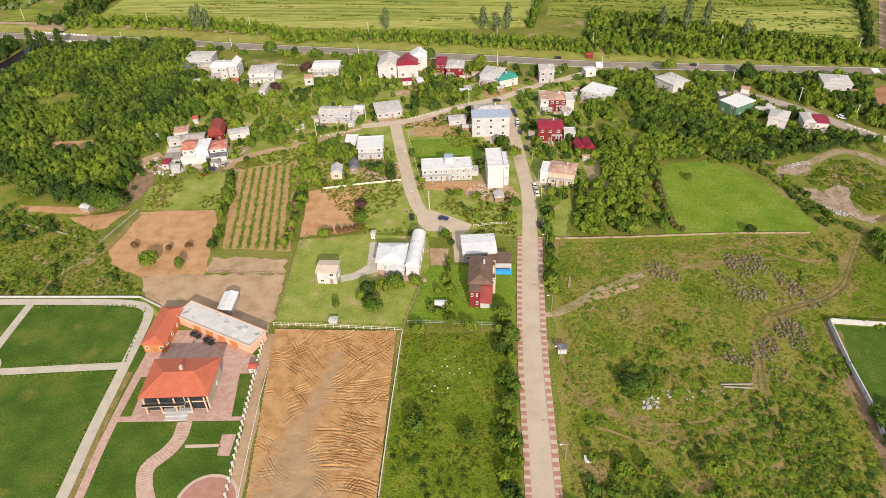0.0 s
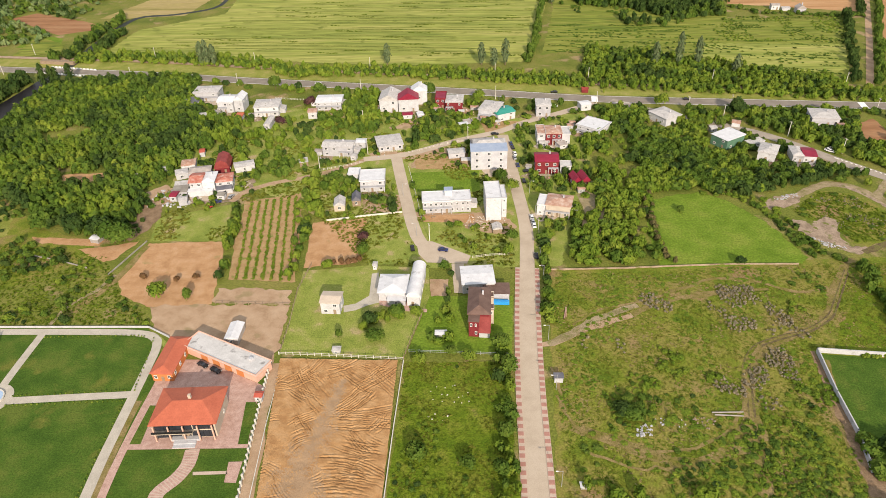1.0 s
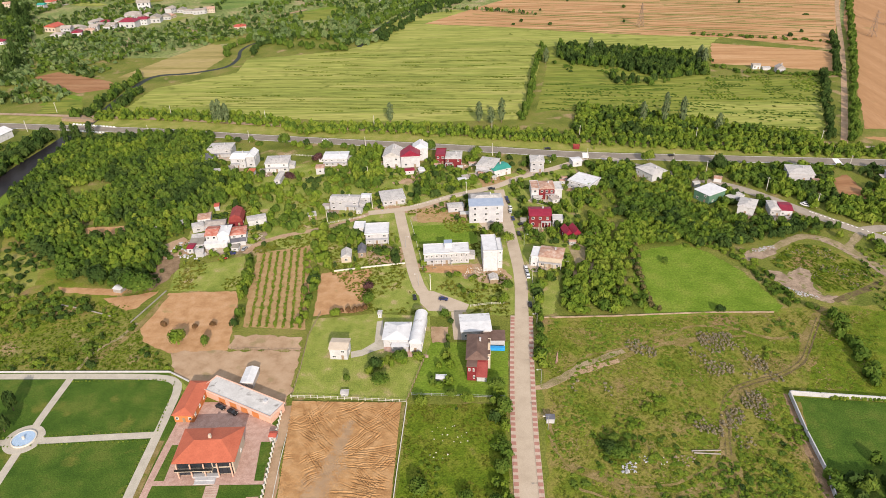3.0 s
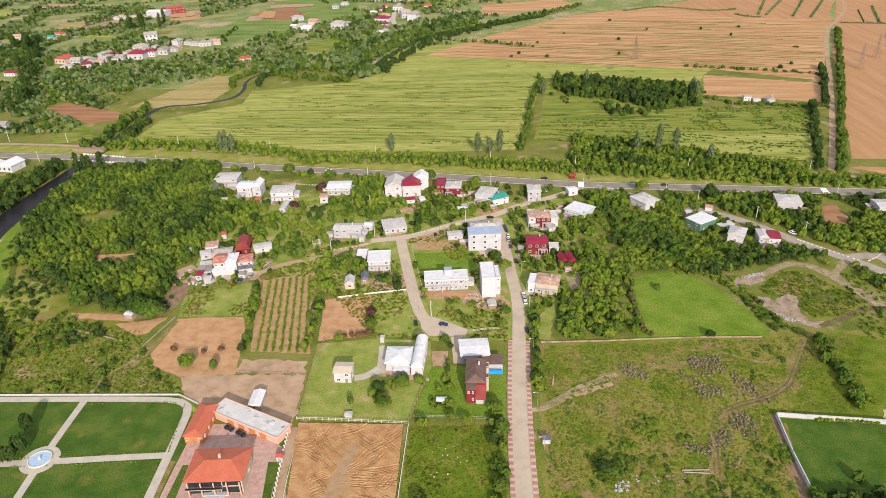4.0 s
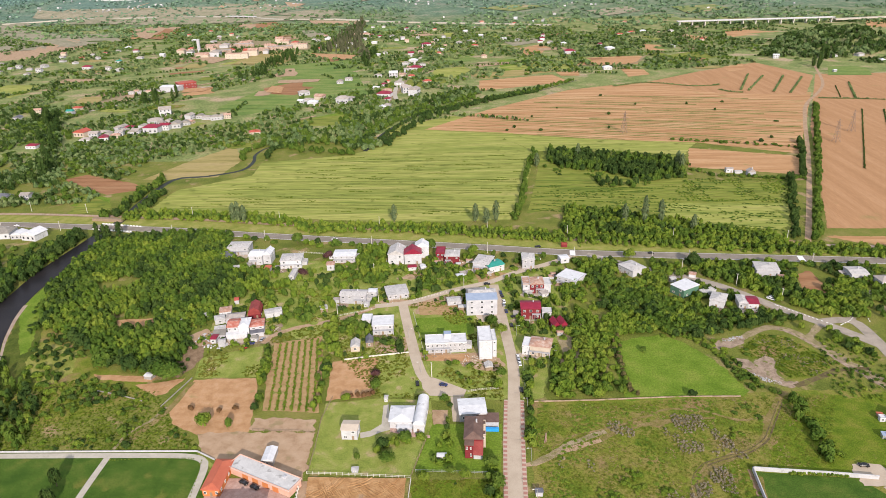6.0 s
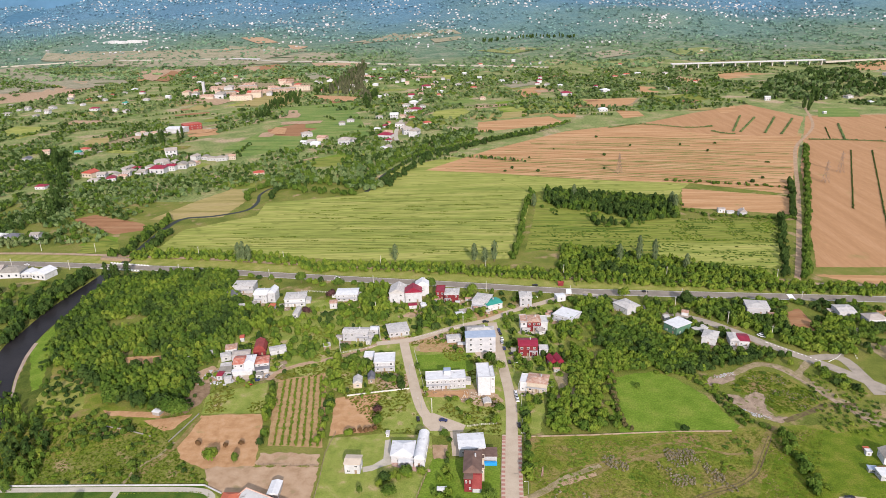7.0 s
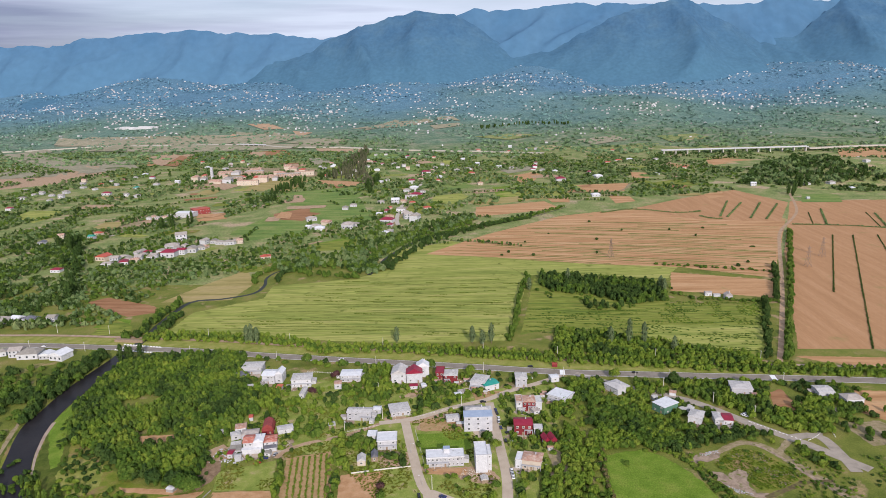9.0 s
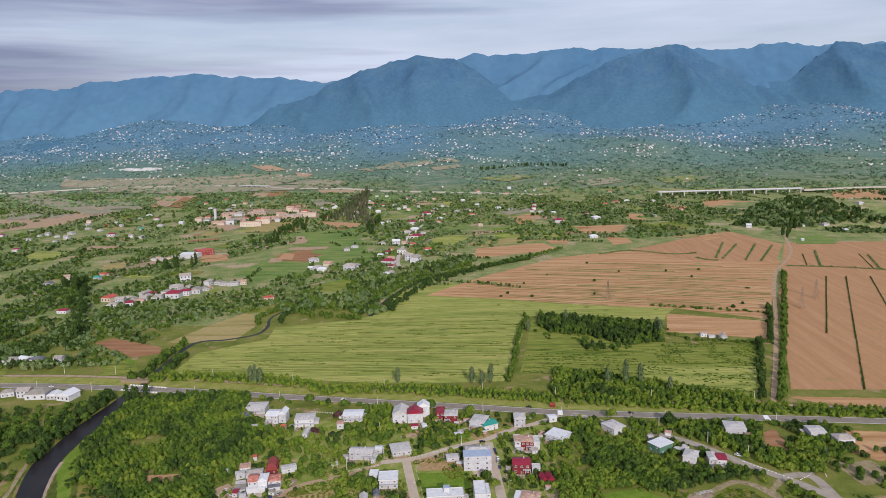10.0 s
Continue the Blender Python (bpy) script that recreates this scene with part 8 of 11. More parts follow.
disc("round_terrace", (-45.1, -69.0), 7.6, 0.20, M["paver_red"], "round terrace of purple-red pavers", "terrace")
disc("round_terrace_border", (-45.1, -69.0), 8.6, 0.17, M["paver_pale"], "pale border of the round terrace", "terrace")
disc("fountain_plaza", (-138.1, -23.8), 7.2, 0.17, M["path"], "round pale plaza of the park", "plaza")
fountain = new("fountain")
tagged(fountain, "round stone fountain basin with pale blue water", "fountain")
fx, fy = (-138.1, -23.8)
for nm, r0, r1, z0, z1, m in (("basin", 4.0, 4.4, 0.17, 0.7, "fence"), ("centre", 0.01, 0.5, 0.17, 1.5, "fence")):
    n = 36
    V = []
    for r, z in ((r1, z0), (r1, z1), (r0, z1), (r0, z0 + 0.05)):
        V += [(r * math.cos(6.2832 * i / n), r * math.sin(6.2832 * i / n), z) for i in range(n)]
    Fc = [(k * n + i, k * n + (i + 1) % n, k * n + n + (i + 1) % n, k * n + n + i) for k in range(3) for i in range(n)]
    under(nm, mesh_of(nm, V, Fc, M[m]), fountain, (fx, fy, 0))
M["pool"] = mat("pool_water", [(0.30, 0.42, 0.58), (0.38, 0.50, 0.64)], 2, 0.4, rough=0.1, grain=0.1)
V = [(4.02 * math.cos(6.2832 * i / 36), 4.02 * math.sin(6.2832 * i / 36), 0.5) for i in range(36)]
under("water", mesh_of("water", V, [tuple(range(36))], M["pool"]), fountain, (fx, fy, 0))
screen = new("tarpaulin_screen")
tagged(screen, "long blue tarpaulin screen before the brown carport", "screen")
(ax, ay), (bx, by) = (31.7, 31.6), (39.2, 31.4)
V, Fc = box_data(math.hypot(bx - ax, by - ay), 1.4, 1.6, 0, -0.6, 0)
under("tarpaulin", mesh_of("tarpaulin", V, Fc, M["blue"]), screen, (ax, ay, 0), math.degrees(math.atan2(by - ay, bx - ax)))


# ---------------------------------------------------------------- cars
def car_parts(paint):
    key = ("car", paint)
    if key in CACHE:
        return CACHE[key]
    prof = [(-2.2, 0.35), (-2.25, 0.75), (-2.05, 0.95), (-1.2, 1.0), (1.1, 0.98), (1.95, 0.85), (2.2, 0.65), (2.2, 0.35)]
    V = [(x, s * (0.88 if 0.4 < z < 0.9 else 0.8), z) for s in (-1, 1) for x, z in prof]
    n = len(prof)
    Fc = [tuple(range(n))[::-1], tuple(range(n, 2 * n))] + [(i, (i + 1) % n, (i + 1) % n + n, i + n) for i in range(n)]
    body = mesh_of("body", V, Fc, M[paint])
    cab = [(-1.75, 0.97, 0.76), (0.95, 0.97, 0.76), (0.25, 1.42, 0.62), (-1.25, 1.42, 0.62)]
    V = [(x, s * y, z) for s in (-1, 1) for x, z, y in cab]
    glass = mesh_of("windows", V, [(3, 2, 1, 0), (4, 5, 6, 7), (1, 2, 6, 5), (0, 4, 7, 3)], M["glass"])
    V, Fc = box_data(1.5, 1.22, 0.05, -1.25, -0.61, 1.415)
    roof = mesh_of("roof", V, Fc, M[paint])
    V, m = [], 12
    for y in (-0.1, 0.1):
        V += [(0.33 * math.cos(6.2832 * i / m), y, 0.33 + 0.33 * math.sin(6.2832 * i / m)) for i in range(m)]
    wheel = mesh_of("wheel", V, [tuple(range(m)), tuple(range(m, 2 * m))[::-1]] + [(i, i + m, (i + 1) % m + m, (i + 1) % m) for i in range(m)], M["rubber"])
    V, Fc = joined([box_data(0.04, 0.3, 0.14, 2.19, -0.75, 0.62), box_data(0.04, 0.3, 0.14, 2.19, 0.45, 0.62)])
    lights = mesh_of("headlight", V, Fc, M["frame"])
    CACHE[key] = (body, glass, roof, wheel, lights)
    return CACHE[key]


def car(at, turn, paint="black", label="", z=0.14):
    body, glass, roof, wheel, lights = car_parts(paint)
    root = new("car")
    root.matrix_basis = pose(at[0], at[1], z, 0, 0, turn)
    tagged(root, label or {"black": "black car parked on the paving", "car_white": "white car parked by the roadside", "car_silver": "silver car parked by the roadside", "car_blue": "dark blue parked passenger car", "car_red": "small red parked passenger car"}[paint], "car", group="parked cars")
    for nm, me in (("body", body), ("cabin_glass", glass), ("roof", roof), ("headlight", lights)):
        under(nm, me, root)
    for x in (-1.35, 1.35):
        for y in (-0.78, 0.78):
            under("wheel", wheel, root, (x, y, 0))
    return root


car((-70.3, -5.8), -28, "black"), car((-64.8, -8.4), -28, "black")
car((-2.2, 68.8), 100, "black", "black car parked on the lane"), car((11.4, 67.7), -10, "car_blue")
car((-102.8, 108.1), 10, "car_blue"), car((-97.4, 113.1), 80, "car_silver"), car((-105.7, 102.7), 40, "car_red", "small red motor vehicle on grass")
for x, y, turn, paint in ((43.6, 173.6, 98, "car_blue"), (44.4, 168.6, 100, "black"), (45.4, 161.0, 97, "car_white"), (45.2, 156.2, 96, "car_silver"), (46.5, 147.7, 96, "car_blue"), (49.0, 130.4, 95, "black"), (51.2, 95.0, 93, "car_white"), (51.5, 91.6, 93, "car_silver"), (51.9, 88.2, 93, "car_white"), (51.5, 63.8, 92, "black"), (51.2, 140.8, 5, "black"), (34.8, 186.2, 5, "black")):
    car((x, y), turn, paint, "car parked at the edge of the village lane")
car((73.6, 249.9), 176, "black", "black car driving on the main road"), car((154.8, 236.8), -4, "black", "black car on the main road", 0.15)
car((213.0, 165.2), -38, "car_white", z=0.16), car((215.3, 166.5), -38, "car_white", z=0.16)
car((-85.1, 267.2), 4, "car_white", "white car driving on the main road"), car((71.7, 226.9), 176, "car_white", "white car on the main road"), car((213.4, 163.9), -38, "car_white", z=0.16)
for x, y in ((-309.4, 292.8), (-369.1, 301.7), (-289.3, 296.4)):
    car((x, y), 178, "car_white", "white car driving on the main road")

# small things on the pasture and beside the lane
kiosk = shed((53.4, -10.7), (56.3, -10.6), 2.4, 2.6, "shed", "grey_wall", "roof_dark", "small dark kiosk hut beside the lane", 0.3)
shed((57.7, -53.1), (59.5, -53.0), 1.8, 1.2, "shed", "metal", "roof_white", "small metal well cover in the grass", 0.2)
shed((11.5, 11.3), (15.5, 11.4), 2.5, 1.6, "gable", "metal", "roof_white", "small white garden tank shed", 0.5)
shed((-25.1, 1.7), (-22.3, 1.8), 2.5, 1.5, "gable", "grey_wall", "roof_cement", "small grey gate hut", 0.5)


# ---------------------------------------------------------------- poles and lamps
def prism(r0, r1, z0, z1, x=0, y=0, n=7):
    V = [(x + r * math.cos(6.2832 * i / n), y + r * math.sin(6.2832 * i / n), z) for r, z in ((r0, z0), (r1, z1)) for i in range(n)]
    return V, [(i, (i + 1) % n, (i + 1) % n + n, i + n) for i in range(n)] + [tuple(range(n, 2 * n))]


def street_lamp(at, turn, h=7.0):
    root = new("street_lamp")
    root.matrix_basis = pose(at[0], at[1], 0, 0, 0, turn)
    tagged(root, "slender grey steel street lamp beside the lane", "street lamp", group="street lamps")
    if "lamp" not in CACHE:
        V, Fc = prism(0.11, 0.07, 0, h)
        a = mesh_of("pole", V, Fc, M["metal"])
        V, Fc = box_data(1.5, 0.09, 0.09, 0, -0.045, h - 0.12)
        b = mesh_of("arm", V, Fc, M["metal"])
        V, Fc = box_data(0.75, 0.3, 0.14, 1.3, -0.15, h - 0.2)
        CACHE["lamp"] = (a, b, mesh_of("lamp_head", V, Fc, M["frame"]))
    for nm, me in zip(("pole", "arm", "lamp_head"), CACHE["lamp"]):
        under(nm, me, root)


def utility_pole(at, turn=0.0, h=9.0):
    root = new("utility_pole")
    root.matrix_basis = pose(at[0], at[1], 0, 0, 0, turn)
    tagged(root, "grey concrete utility pole with a crossarm", "utility pole", group="utility poles")
    if "pole" not in CACHE:
        V, Fc = prism(0.22, 0.13, 0, h)
        a = mesh_of("pole", V, Fc, M["fence"])
        V, Fc = box_data(0.12, 2.2, 0.14, -0.06, -1.1, h - 0.8)
        b = mesh_of("crossarm", V, Fc, M["fence"])
        V, Fc = joined([prism(0.06, 0.05, h - 0.66, h - 0.42, 0, y) for y in (-0.95, -0.3, 0.3, 0.95)])
        CACHE["pole"] = (a, b, mesh_of("insulator", V, Fc, M["white"]))
    for nm, me in zip(("pole", "crossarm", "insulator"), CACHE["pole"]):
        under(nm, me, root)


for p in ((52.9, 11.1), (52.2, -52.3), (53.5, 47.9), (-1.2, 79.4), (53.7, -14.0)):
    street_lamp(p, 180)
for p in ((-11.1, 115.4), (52.7, 95.2), (51.3, 118.6)):
    street_lamp(p, 0, 7.0)
run = curve_points([(x, y + 33) for x, y in MAIN], 62)
for i, c in enumerate(run):
    utility_pole((c.x, c.y), 4)
run = curve_points([(x, y - 10) for x, y in MAIN], 85)
for i, c in enumerate(run):
    utility_pole((c.x, c.y), 4)
for p in ((151.8, 221.1), (169.5, 208.5), (198.2, 183.9), (218.8, 162.5), (-35.4, 161.2), (19.4, 178.7), (-59.0, 144.7), (4.8, 75.9), (-44.0, 202.0)):
    utility_pole(p, 30)


M["steel"] = mat("dull_steel", [(0.21, 0.15, 0.11), (0.27, 0.20, 0.15)], 1, 0.2, rough=0.7, grain=0.08)


def pylon(at, h=26):
    """A lattice power pylon."""
    root = new("power_pylon")
    root.matrix_basis = pose(at[0], at[1], 0, 0, 0, 20)
    tagged(root, "rusty steel lattice power pylon in a field", "pylon", group="pylons")
    pieces = []

    def bar(a, b, r=0.10):
        a, b = Vector(a), Vector(b)
        t = (b - a).normalized()
        u = t.orthogonal().normalized()
        w = t.cross(u)
        V = [tuple(p + (u * s + w * q) * r) for p in (a, b) for s, q in ((1, 1), (-1, 1), (-1, -1), (1, -1))]
        pieces.append((V, [(0, 1, 5, 4), (1, 2, 6, 5), (2, 3, 7, 6), (3, 0, 4, 7)]))
    levels = [(0, 3.2), (7, 2.2), (13, 1.5), (18, 1.0), (23, 0.7), (h, 0.1)]
    for (z0, r0), (z1, r1) in zip(levels, levels[1:]):
        cs = [(1, 1), (-1, 1), (-1, -1), (1, -1)]
        for k in range(4):
            (sx, sy), (tx, ty) = cs[k], cs[(k + 1) % 4]
            bar((sx * r0, sy * r0, z0), (sx * r1, sy * r1, z1), 0.13)
            bar((sx * r0, sy * r0, z0), (tx * r1, ty * r1, z1))
            bar((tx * r0, ty * r0, z0), (sx * r1, sy * r1, z1))
    V, Fc = joined(pieces)
    under("lattice", mesh_of("lattice", V, Fc, M["steel"]), root)
    for z, L in ((18, 5.0), (23, 3.6)):
        pieces = []
        bar((-L, 0, z + 0.3), (L, 0, z + 0.3), 0.16)
        V, Fc = joined(pieces)
        under("crossarm", mesh_of("crossarm", V, Fc, M["steel"]), root)


for p in ((427.8, 547.1), (465.9, 592.3), (203.6, 604.1)):
    pylon(p)


# ---------------------------------------------------------------- bridges, rails and the far motorway
for off in (-25.2, -26.8):
    ribbon("rail", MAIN, 0.22, M["metal"], 0.34, "steel rail on brown ballast", "rail", 12, side=off)
(ax, ay), (bx, by) = (-296.1, 298.9), (-257.3, 291.2)
block = slab_mesh("parapet_block", 1.7, 0.6, 0.75, M["white_line"])
for nm, off in (("bridge_parapet", 6.3), ("bridge_parapet", -6.3)):
    t = Vector((bx - ax, by - ay, 0)).normalized()
    n = Vector((t.y, -t.x, 0)) * off
    bridge = wall_line(nm, [(ax + n.x, ay + n.y), (bx + n.x, by + n.y)], 0.5, 0.5, "grey_wall", "low bridge parapet with white painted blocks", "bridge")
    for k in range(13):
        q = (k + 0.5) / 13
        under("parapet_block", block, bridge, (ax + n.x + (bx - ax) * q, ay + n.y + (by - ay) * q, 0.45), math.degrees(math.atan2(by - ay, bx - ax)))
wall_line("rail_bridge", [(-305.7, 314.8), (-281.7, 311.8)], 2.4, 4.0, "wood", "brown railway bridge girder", "bridge")


def viaduct(p, q, z, n, label):
    root = new("viaduct")
    tagged(root, label, "viaduct")
    a, b = Vector((*p, 0)), Vector((*q, 0))
    L = (b - a).length
    turn = math.degrees(math.atan2(b.y - a.y, b.x - a.x))
    V, Fc = box_data(L, 14, 1.8, 0, -7, z - 1.8)
    under("deck", mesh_of("deck", V, Fc, M["white"]), root, (a.x, a.y, 0), turn)
    for y in (-7.0, 6.7):
        V, Fc = box_data(L, 0.3, 1.1, 0, y, z)
        under("parapet", mesh_of("parapet", V, Fc, M["white"]), root, (a.x, a.y, 0), turn)
    V, Fc = box_data(2.4, 9, z + 8, -1.2, -4.5, -10)
    pier = mesh_of("pier", V, Fc, M["fence"])
    for i in range(n + 1):
        c = a + (b - a) * (i + 0.2) / (n + 0.4)
        under("pier", pier, root, (c.x, c.y, 0), turn)


viaduct((578.7, 1824.7), (1016.7, 1850.2), 14, 12, "long white concrete motorway viaduct on piers")
viaduct((-879, 2324), (-762, 2274), 8 + 13.8, 5, "white concrete motorway bridge on piers")
ribbon("motorway", [(1016.7, 1850.2), (1169.2, 1887.4), (1288.4, 1895.6), (1676.8, 1896.9)], 16, M["path"], 9.0, "far pale motorway embankment", "road", 30, thick=4.0)
ribbon("river", [(597.5, 1681.6), (615.8, 1557.3), (637.4, 1481.1), (643.5, 1402.5), (634.4, 1332.6)], 9, M["shoal"], 0.7, "pale gravel bed of a far river", "river", 12, ends=(7, 16))
ribbon("motorway", [(-1886, 2376), (-1564, 2429), (-1244, 2368), (-954, 2361), (-882, 2348)], 16, M["path"], 3.0, "far pale motorway across the plain", "road", 30, thick=3.0)
ribbon("motorway", [(-769, 2297), (-643, 2225), (-437, 2197), (-315, 2148), (-58, 2071), (239, 1938)], 14, M["path"], 3.0, "far pale motorway across the plain", "road", 30, thick=3.0)



ribbon("village_street", [(-101.4, 836.7), (-110.2, 897.1), (-114.5, 1019.6), (-108.9, 1171.1), (-94.3, 1387.5), (-77.2, 1574.6)], 7, M["path"], 0.75, "pale street of a far village", "road", 20)
ribbon("field_lane", [(-566.1, 780.6), (-543.6, 820.7), (-535.7, 865.8), (-511.5, 926.6), (-432.7, 1002.5), (-394.3, 1096.7)], 5, M["path"], 0.75, "pale lane across the plain", "road", 20)
# ---------------------------------------------------------------- far villages
FAR_LOOK = {"g": ("white", "roof_old", "pale far house with an old grey roof"), "w": ("white", "roof_white", "white far house with a pale roof"), "r": ("cream", "roof_red", "cream far house with a red roof"),
            "c": ("white", "roof_crimson", "white far house with a crimson roof"), "p": ("cream", "roof_rust", "cream far house with a rusty roof"), "t": ("white", "roof_teal", "white far house with a teal roof"), "d": ("grey_wall", "roof_dark", "grey far house with a dark roof")}


def far_house_parts(kind, shape):
    key = ("far", kind, shape)
    if key not in CACHE:
        w, d, h = ((12, 10, 4.6), (10, 9, 6), (14, 11, 4), (10, 10, 3.8))[shape]
        V, Fc = box_data(w, d, h + 0.5, -w / 2, -d / 2, -0.5)
        wall = mesh_of("wall", V, Fc, M[FAR_LOOK[kind][0]])
        V, Fc = roof_data(("hip", "gable", "hip", "gable_y")[shape], w, d, h, 2.2, 0.5)
        V = [(x - w / 2, y - d / 2, z) for x, y, z in V]
        roof = mesh_of("roof", V, Fc, M[FAR_LOOK[kind][1]])
        if "far_pane" not in CACHE:
            V, Fc = box_data(1.1, 0.1, 1.3, -0.55, -0.1, 0)
            CACHE["far_pane"] = mesh_of("window", V, Fc, M["glass"])
        CACHE[key] = (wall, roof, [(-w / 2 + (k + 0.5) * w / 3, -d / 2, z) for k in range(3) for z in ((1.2, 4.2) if h > 5 else (1.2,))])
    return CACHE[key]


def far_house(x, y, kind, shape, turn, size=1.0):
    """A house of the plain; a capital letter is a larger one."""
    size *= 1.45 if kind.isupper() else 0.6 if kind == "s" else 1.0
    kind = {"s": "w"}.get(kind, kind.lower())
    wall, roof, panes = far_house_parts(kind, shape)
    root = new("far_house")
    root.matrix_basis = pose(x, y, float(height(x, y)), 0, 0, turn) @ Matrix.Scale(size, 4)
    tagged(root, FAR_LOOK[kind][2], "house", group="houses of the plain")
    under("wall", wall, root), under("roof", roof, root)
    if y < 1300:
        for at in panes:
            under("window", CACHE["far_pane"], root, at)


rnd = random.Random(12)
for cluster in (
    [(-490, 630, "R"), (-467, 596, "g"), (-464, 635, "g"), (-448, 604, "c"), (-454, 654, "g"), (-438, 627, "g"), (-442, 662, "c"), (-419, 633, "g"), (-420, 693, "G"), (-402, 644, "C"), (-390, 657, "c"), (-404, 699, "g"), (-381, 670, "G"), (-430, 749, "G"), (-382, 720, "g"), (-370, 690, "p"), (-369, 726, "g"), (-343, 714, "g"), (-328, 721, "p"), (-259, 624, "r"), (-520, 569, "c"), (-590, 798, "r"), (-582, 764, "t"), (-646, 736, "d"), (-640, 776, "p")],
    [(-450, 622, "g"), (-441, 644, "g"), (-438, 615, "p"), (-454, 667, "g"), (-424, 666, "g"), (-405, 678, "g"), (-373, 683, "g"), (-423, 633, "g"), (-466, 616, "g"), (-357, 718, "g"), (-336, 717, "g")],
    [(-935, 1354, "g"), (-885, 1318, "g"), (-929, 1272, "g"), (-899, 1204, "g"), (-940, 1234, "g"), (-898, 1159, "g"), (-980, 1189, "g"), (-978, 1229, "g"), (-871, 1390, "g"), (-897, 1474, "r"), (-912, 1396, "r"), (-918, 1456, "g"), (-812, 1236, "C"), (-752, 1210, "g"), (-721, 1194, "g"), (-765, 1384, "g"), (-834, 1509, "c"), (-890, 1585, "w"), (-888, 1525, "g"), (-719, 1402, "w"), (-916, 1053, "c"), (-787, 1324, "t"), (-838, 1863, "r"), (-811, 1968, "r"), (-706, 1852, "r")],
    [(-145, 929, "w"), (-137, 959, "c"), (-123, 899, "p"), (-122, 862, "C"), (-114, 830, "c"), (-130, 1046, "W"), (-134, 992, "r"), (-160, 1058, "g"), (-111, 970, "g"), (-100, 939, "g"), (-91, 895, "G"), (-76, 872, "G"), (-87, 916, "g"), (-115, 1060, "p"), (-112, 1105, "g"), (-96, 1037, "r"), (-109, 1142, "p"), (-109, 1219, "W"), (-96, 1127, "C"), (-123, 1198, "g"), (-89, 1185, "g"), (-124, 1324, "C"), (-105, 1358, "p"), (-108, 1443, "p"), (-103, 1496, "C"), (-92, 1553, "p"), (-86, 1598, "g"), (-56, 1487, "p"), (-63, 1413, "w"), (-64, 1353, "r"), (-54, 1644, "g"), (-70, 1675, "g")],
    [(-25, 1540, "g"), (4, 1561, "g"), (29, 1658, "w"), (-15, 1778, "w"), (-107, 1879, "r"), (-191, 1629, "g"), (-178, 1654, "g"), (-160, 1588, "p"), (-212, 1715, "g"), (-248, 1723, "c"), (-138, 1659, "g"), (-188, 1373, "g"), (-199, 1343, "w"), (-209, 1025, "g"), (-219, 994, "g"), (-63, 975, "r"), (36, 1283, "p"), (-259, 890, "G"), (-224, 852, "P"), (-237, 828, "g"), (-246, 817, "w"), (-224, 802, "W"), (-181, 819, "G"), (-172, 834, "g"), (-108, 778, "g"), (-113, 769, "w"), (-242, 1577, "w"), (-293, 1773, "P"), (-315, 1749, "P"), (-387, 1690, "w"), (-426, 1698, "g"), (-404, 1653, "g")],
    [(225, 1474, "w"), (221, 1320, "C"), (196, 1510, "g"), (262, 1434, "g"), (174, 1528, "c"), (120, 1571, "g"), (303, 1427, "c"), (-389, 1720, "w")],
    [(264, 1092, "w"), (311, 1348, "W"), (457, 1386, "w"), (548, 1480, "r"), (428, 1689, "r"), (458, 1700, "w"), (462, 1973, "r"), (528, 1687, "g"), (605, 1184, "w"), (704, 1166, "g"), (750, 1160, "g"), (764, 1104, "w"), (883, 1284, "g"), (982, 1500, "W"), (1040, 1524, "w"), (1070, 1518, "w"), (640, 1016, "s")],
    [(-397, 283, "g"), (-380, 281, "g"), (-366, 279, "G"), (-350, 277, "w"), (-336, 275, "W"), (-420, 286, "g"), (-443, 375, "w"), (-428, 374, "d"), (-405, 374, "g"), (-455, 372, "g"), (295, 187, "g")],
):
    for x, y, kind in cluster:
        far_house(x, y, kind, rnd.randrange(4), rnd.choice((0, 8, -12, 6, 75, 20)), rnd.uniform(0.85, 1.15))
for p, q, n, spread in (
        ((-400.7, 1824.6), (-126.0, 1933.6), 9, 120), ((-15.4, 1912.7), (216.3, 2113.9), 8, 140), ((-349.8, 1402.1), (-288.2, 1671.0), 5, 40), ((52.2, 1484.3), (165.5, 1651.3), 4, 60), ((342.1, 1619.2), (458.4, 1695.8), 3, 30), ((-1046.5, 1246.9), (-982.9, 1419.9), 5, 60), ((-768.8, 1642.0), (-641.9, 1791.9), 6, 60)):
    for k in range(n):
        f = (k + 0.5) / n
        far_house(p[0] + (q[0] - p[0]) * f + rnd.uniform(-spread, spread), p[1] + (q[1] - p[1]) * f + rnd.uniform(-spread, spread), rnd.choice("ggggwwrcp"), rnd.randrange(4), rnd.choice((0, 8, -12, 90, 75, 20)), rnd.uniform(0.9, 1.2))
# the farm in the fields
house((271.6, 434.8), (278.2, 434.6), 6, 4.2, "gable", 1.6, "white", "roof_old", 1, 2, 1, 0.4, False, "small white farmhouse with an old grey roof", "farmhouse", "house")
shed((279.2, 431.4), (286.0, 431.2), 4, 2.6, "shed", "white", "roof_cement", "low pale farm shed in the fields", 0.5)
house((288.4, 422.7), (295.4, 422.4), 8, 4.6, "gable_y", 2.6, "white", "roof_old", 1, 2, 1, 0.4, True, "white farmhouse with a steep grey gable roof", "farmhouse", "house")
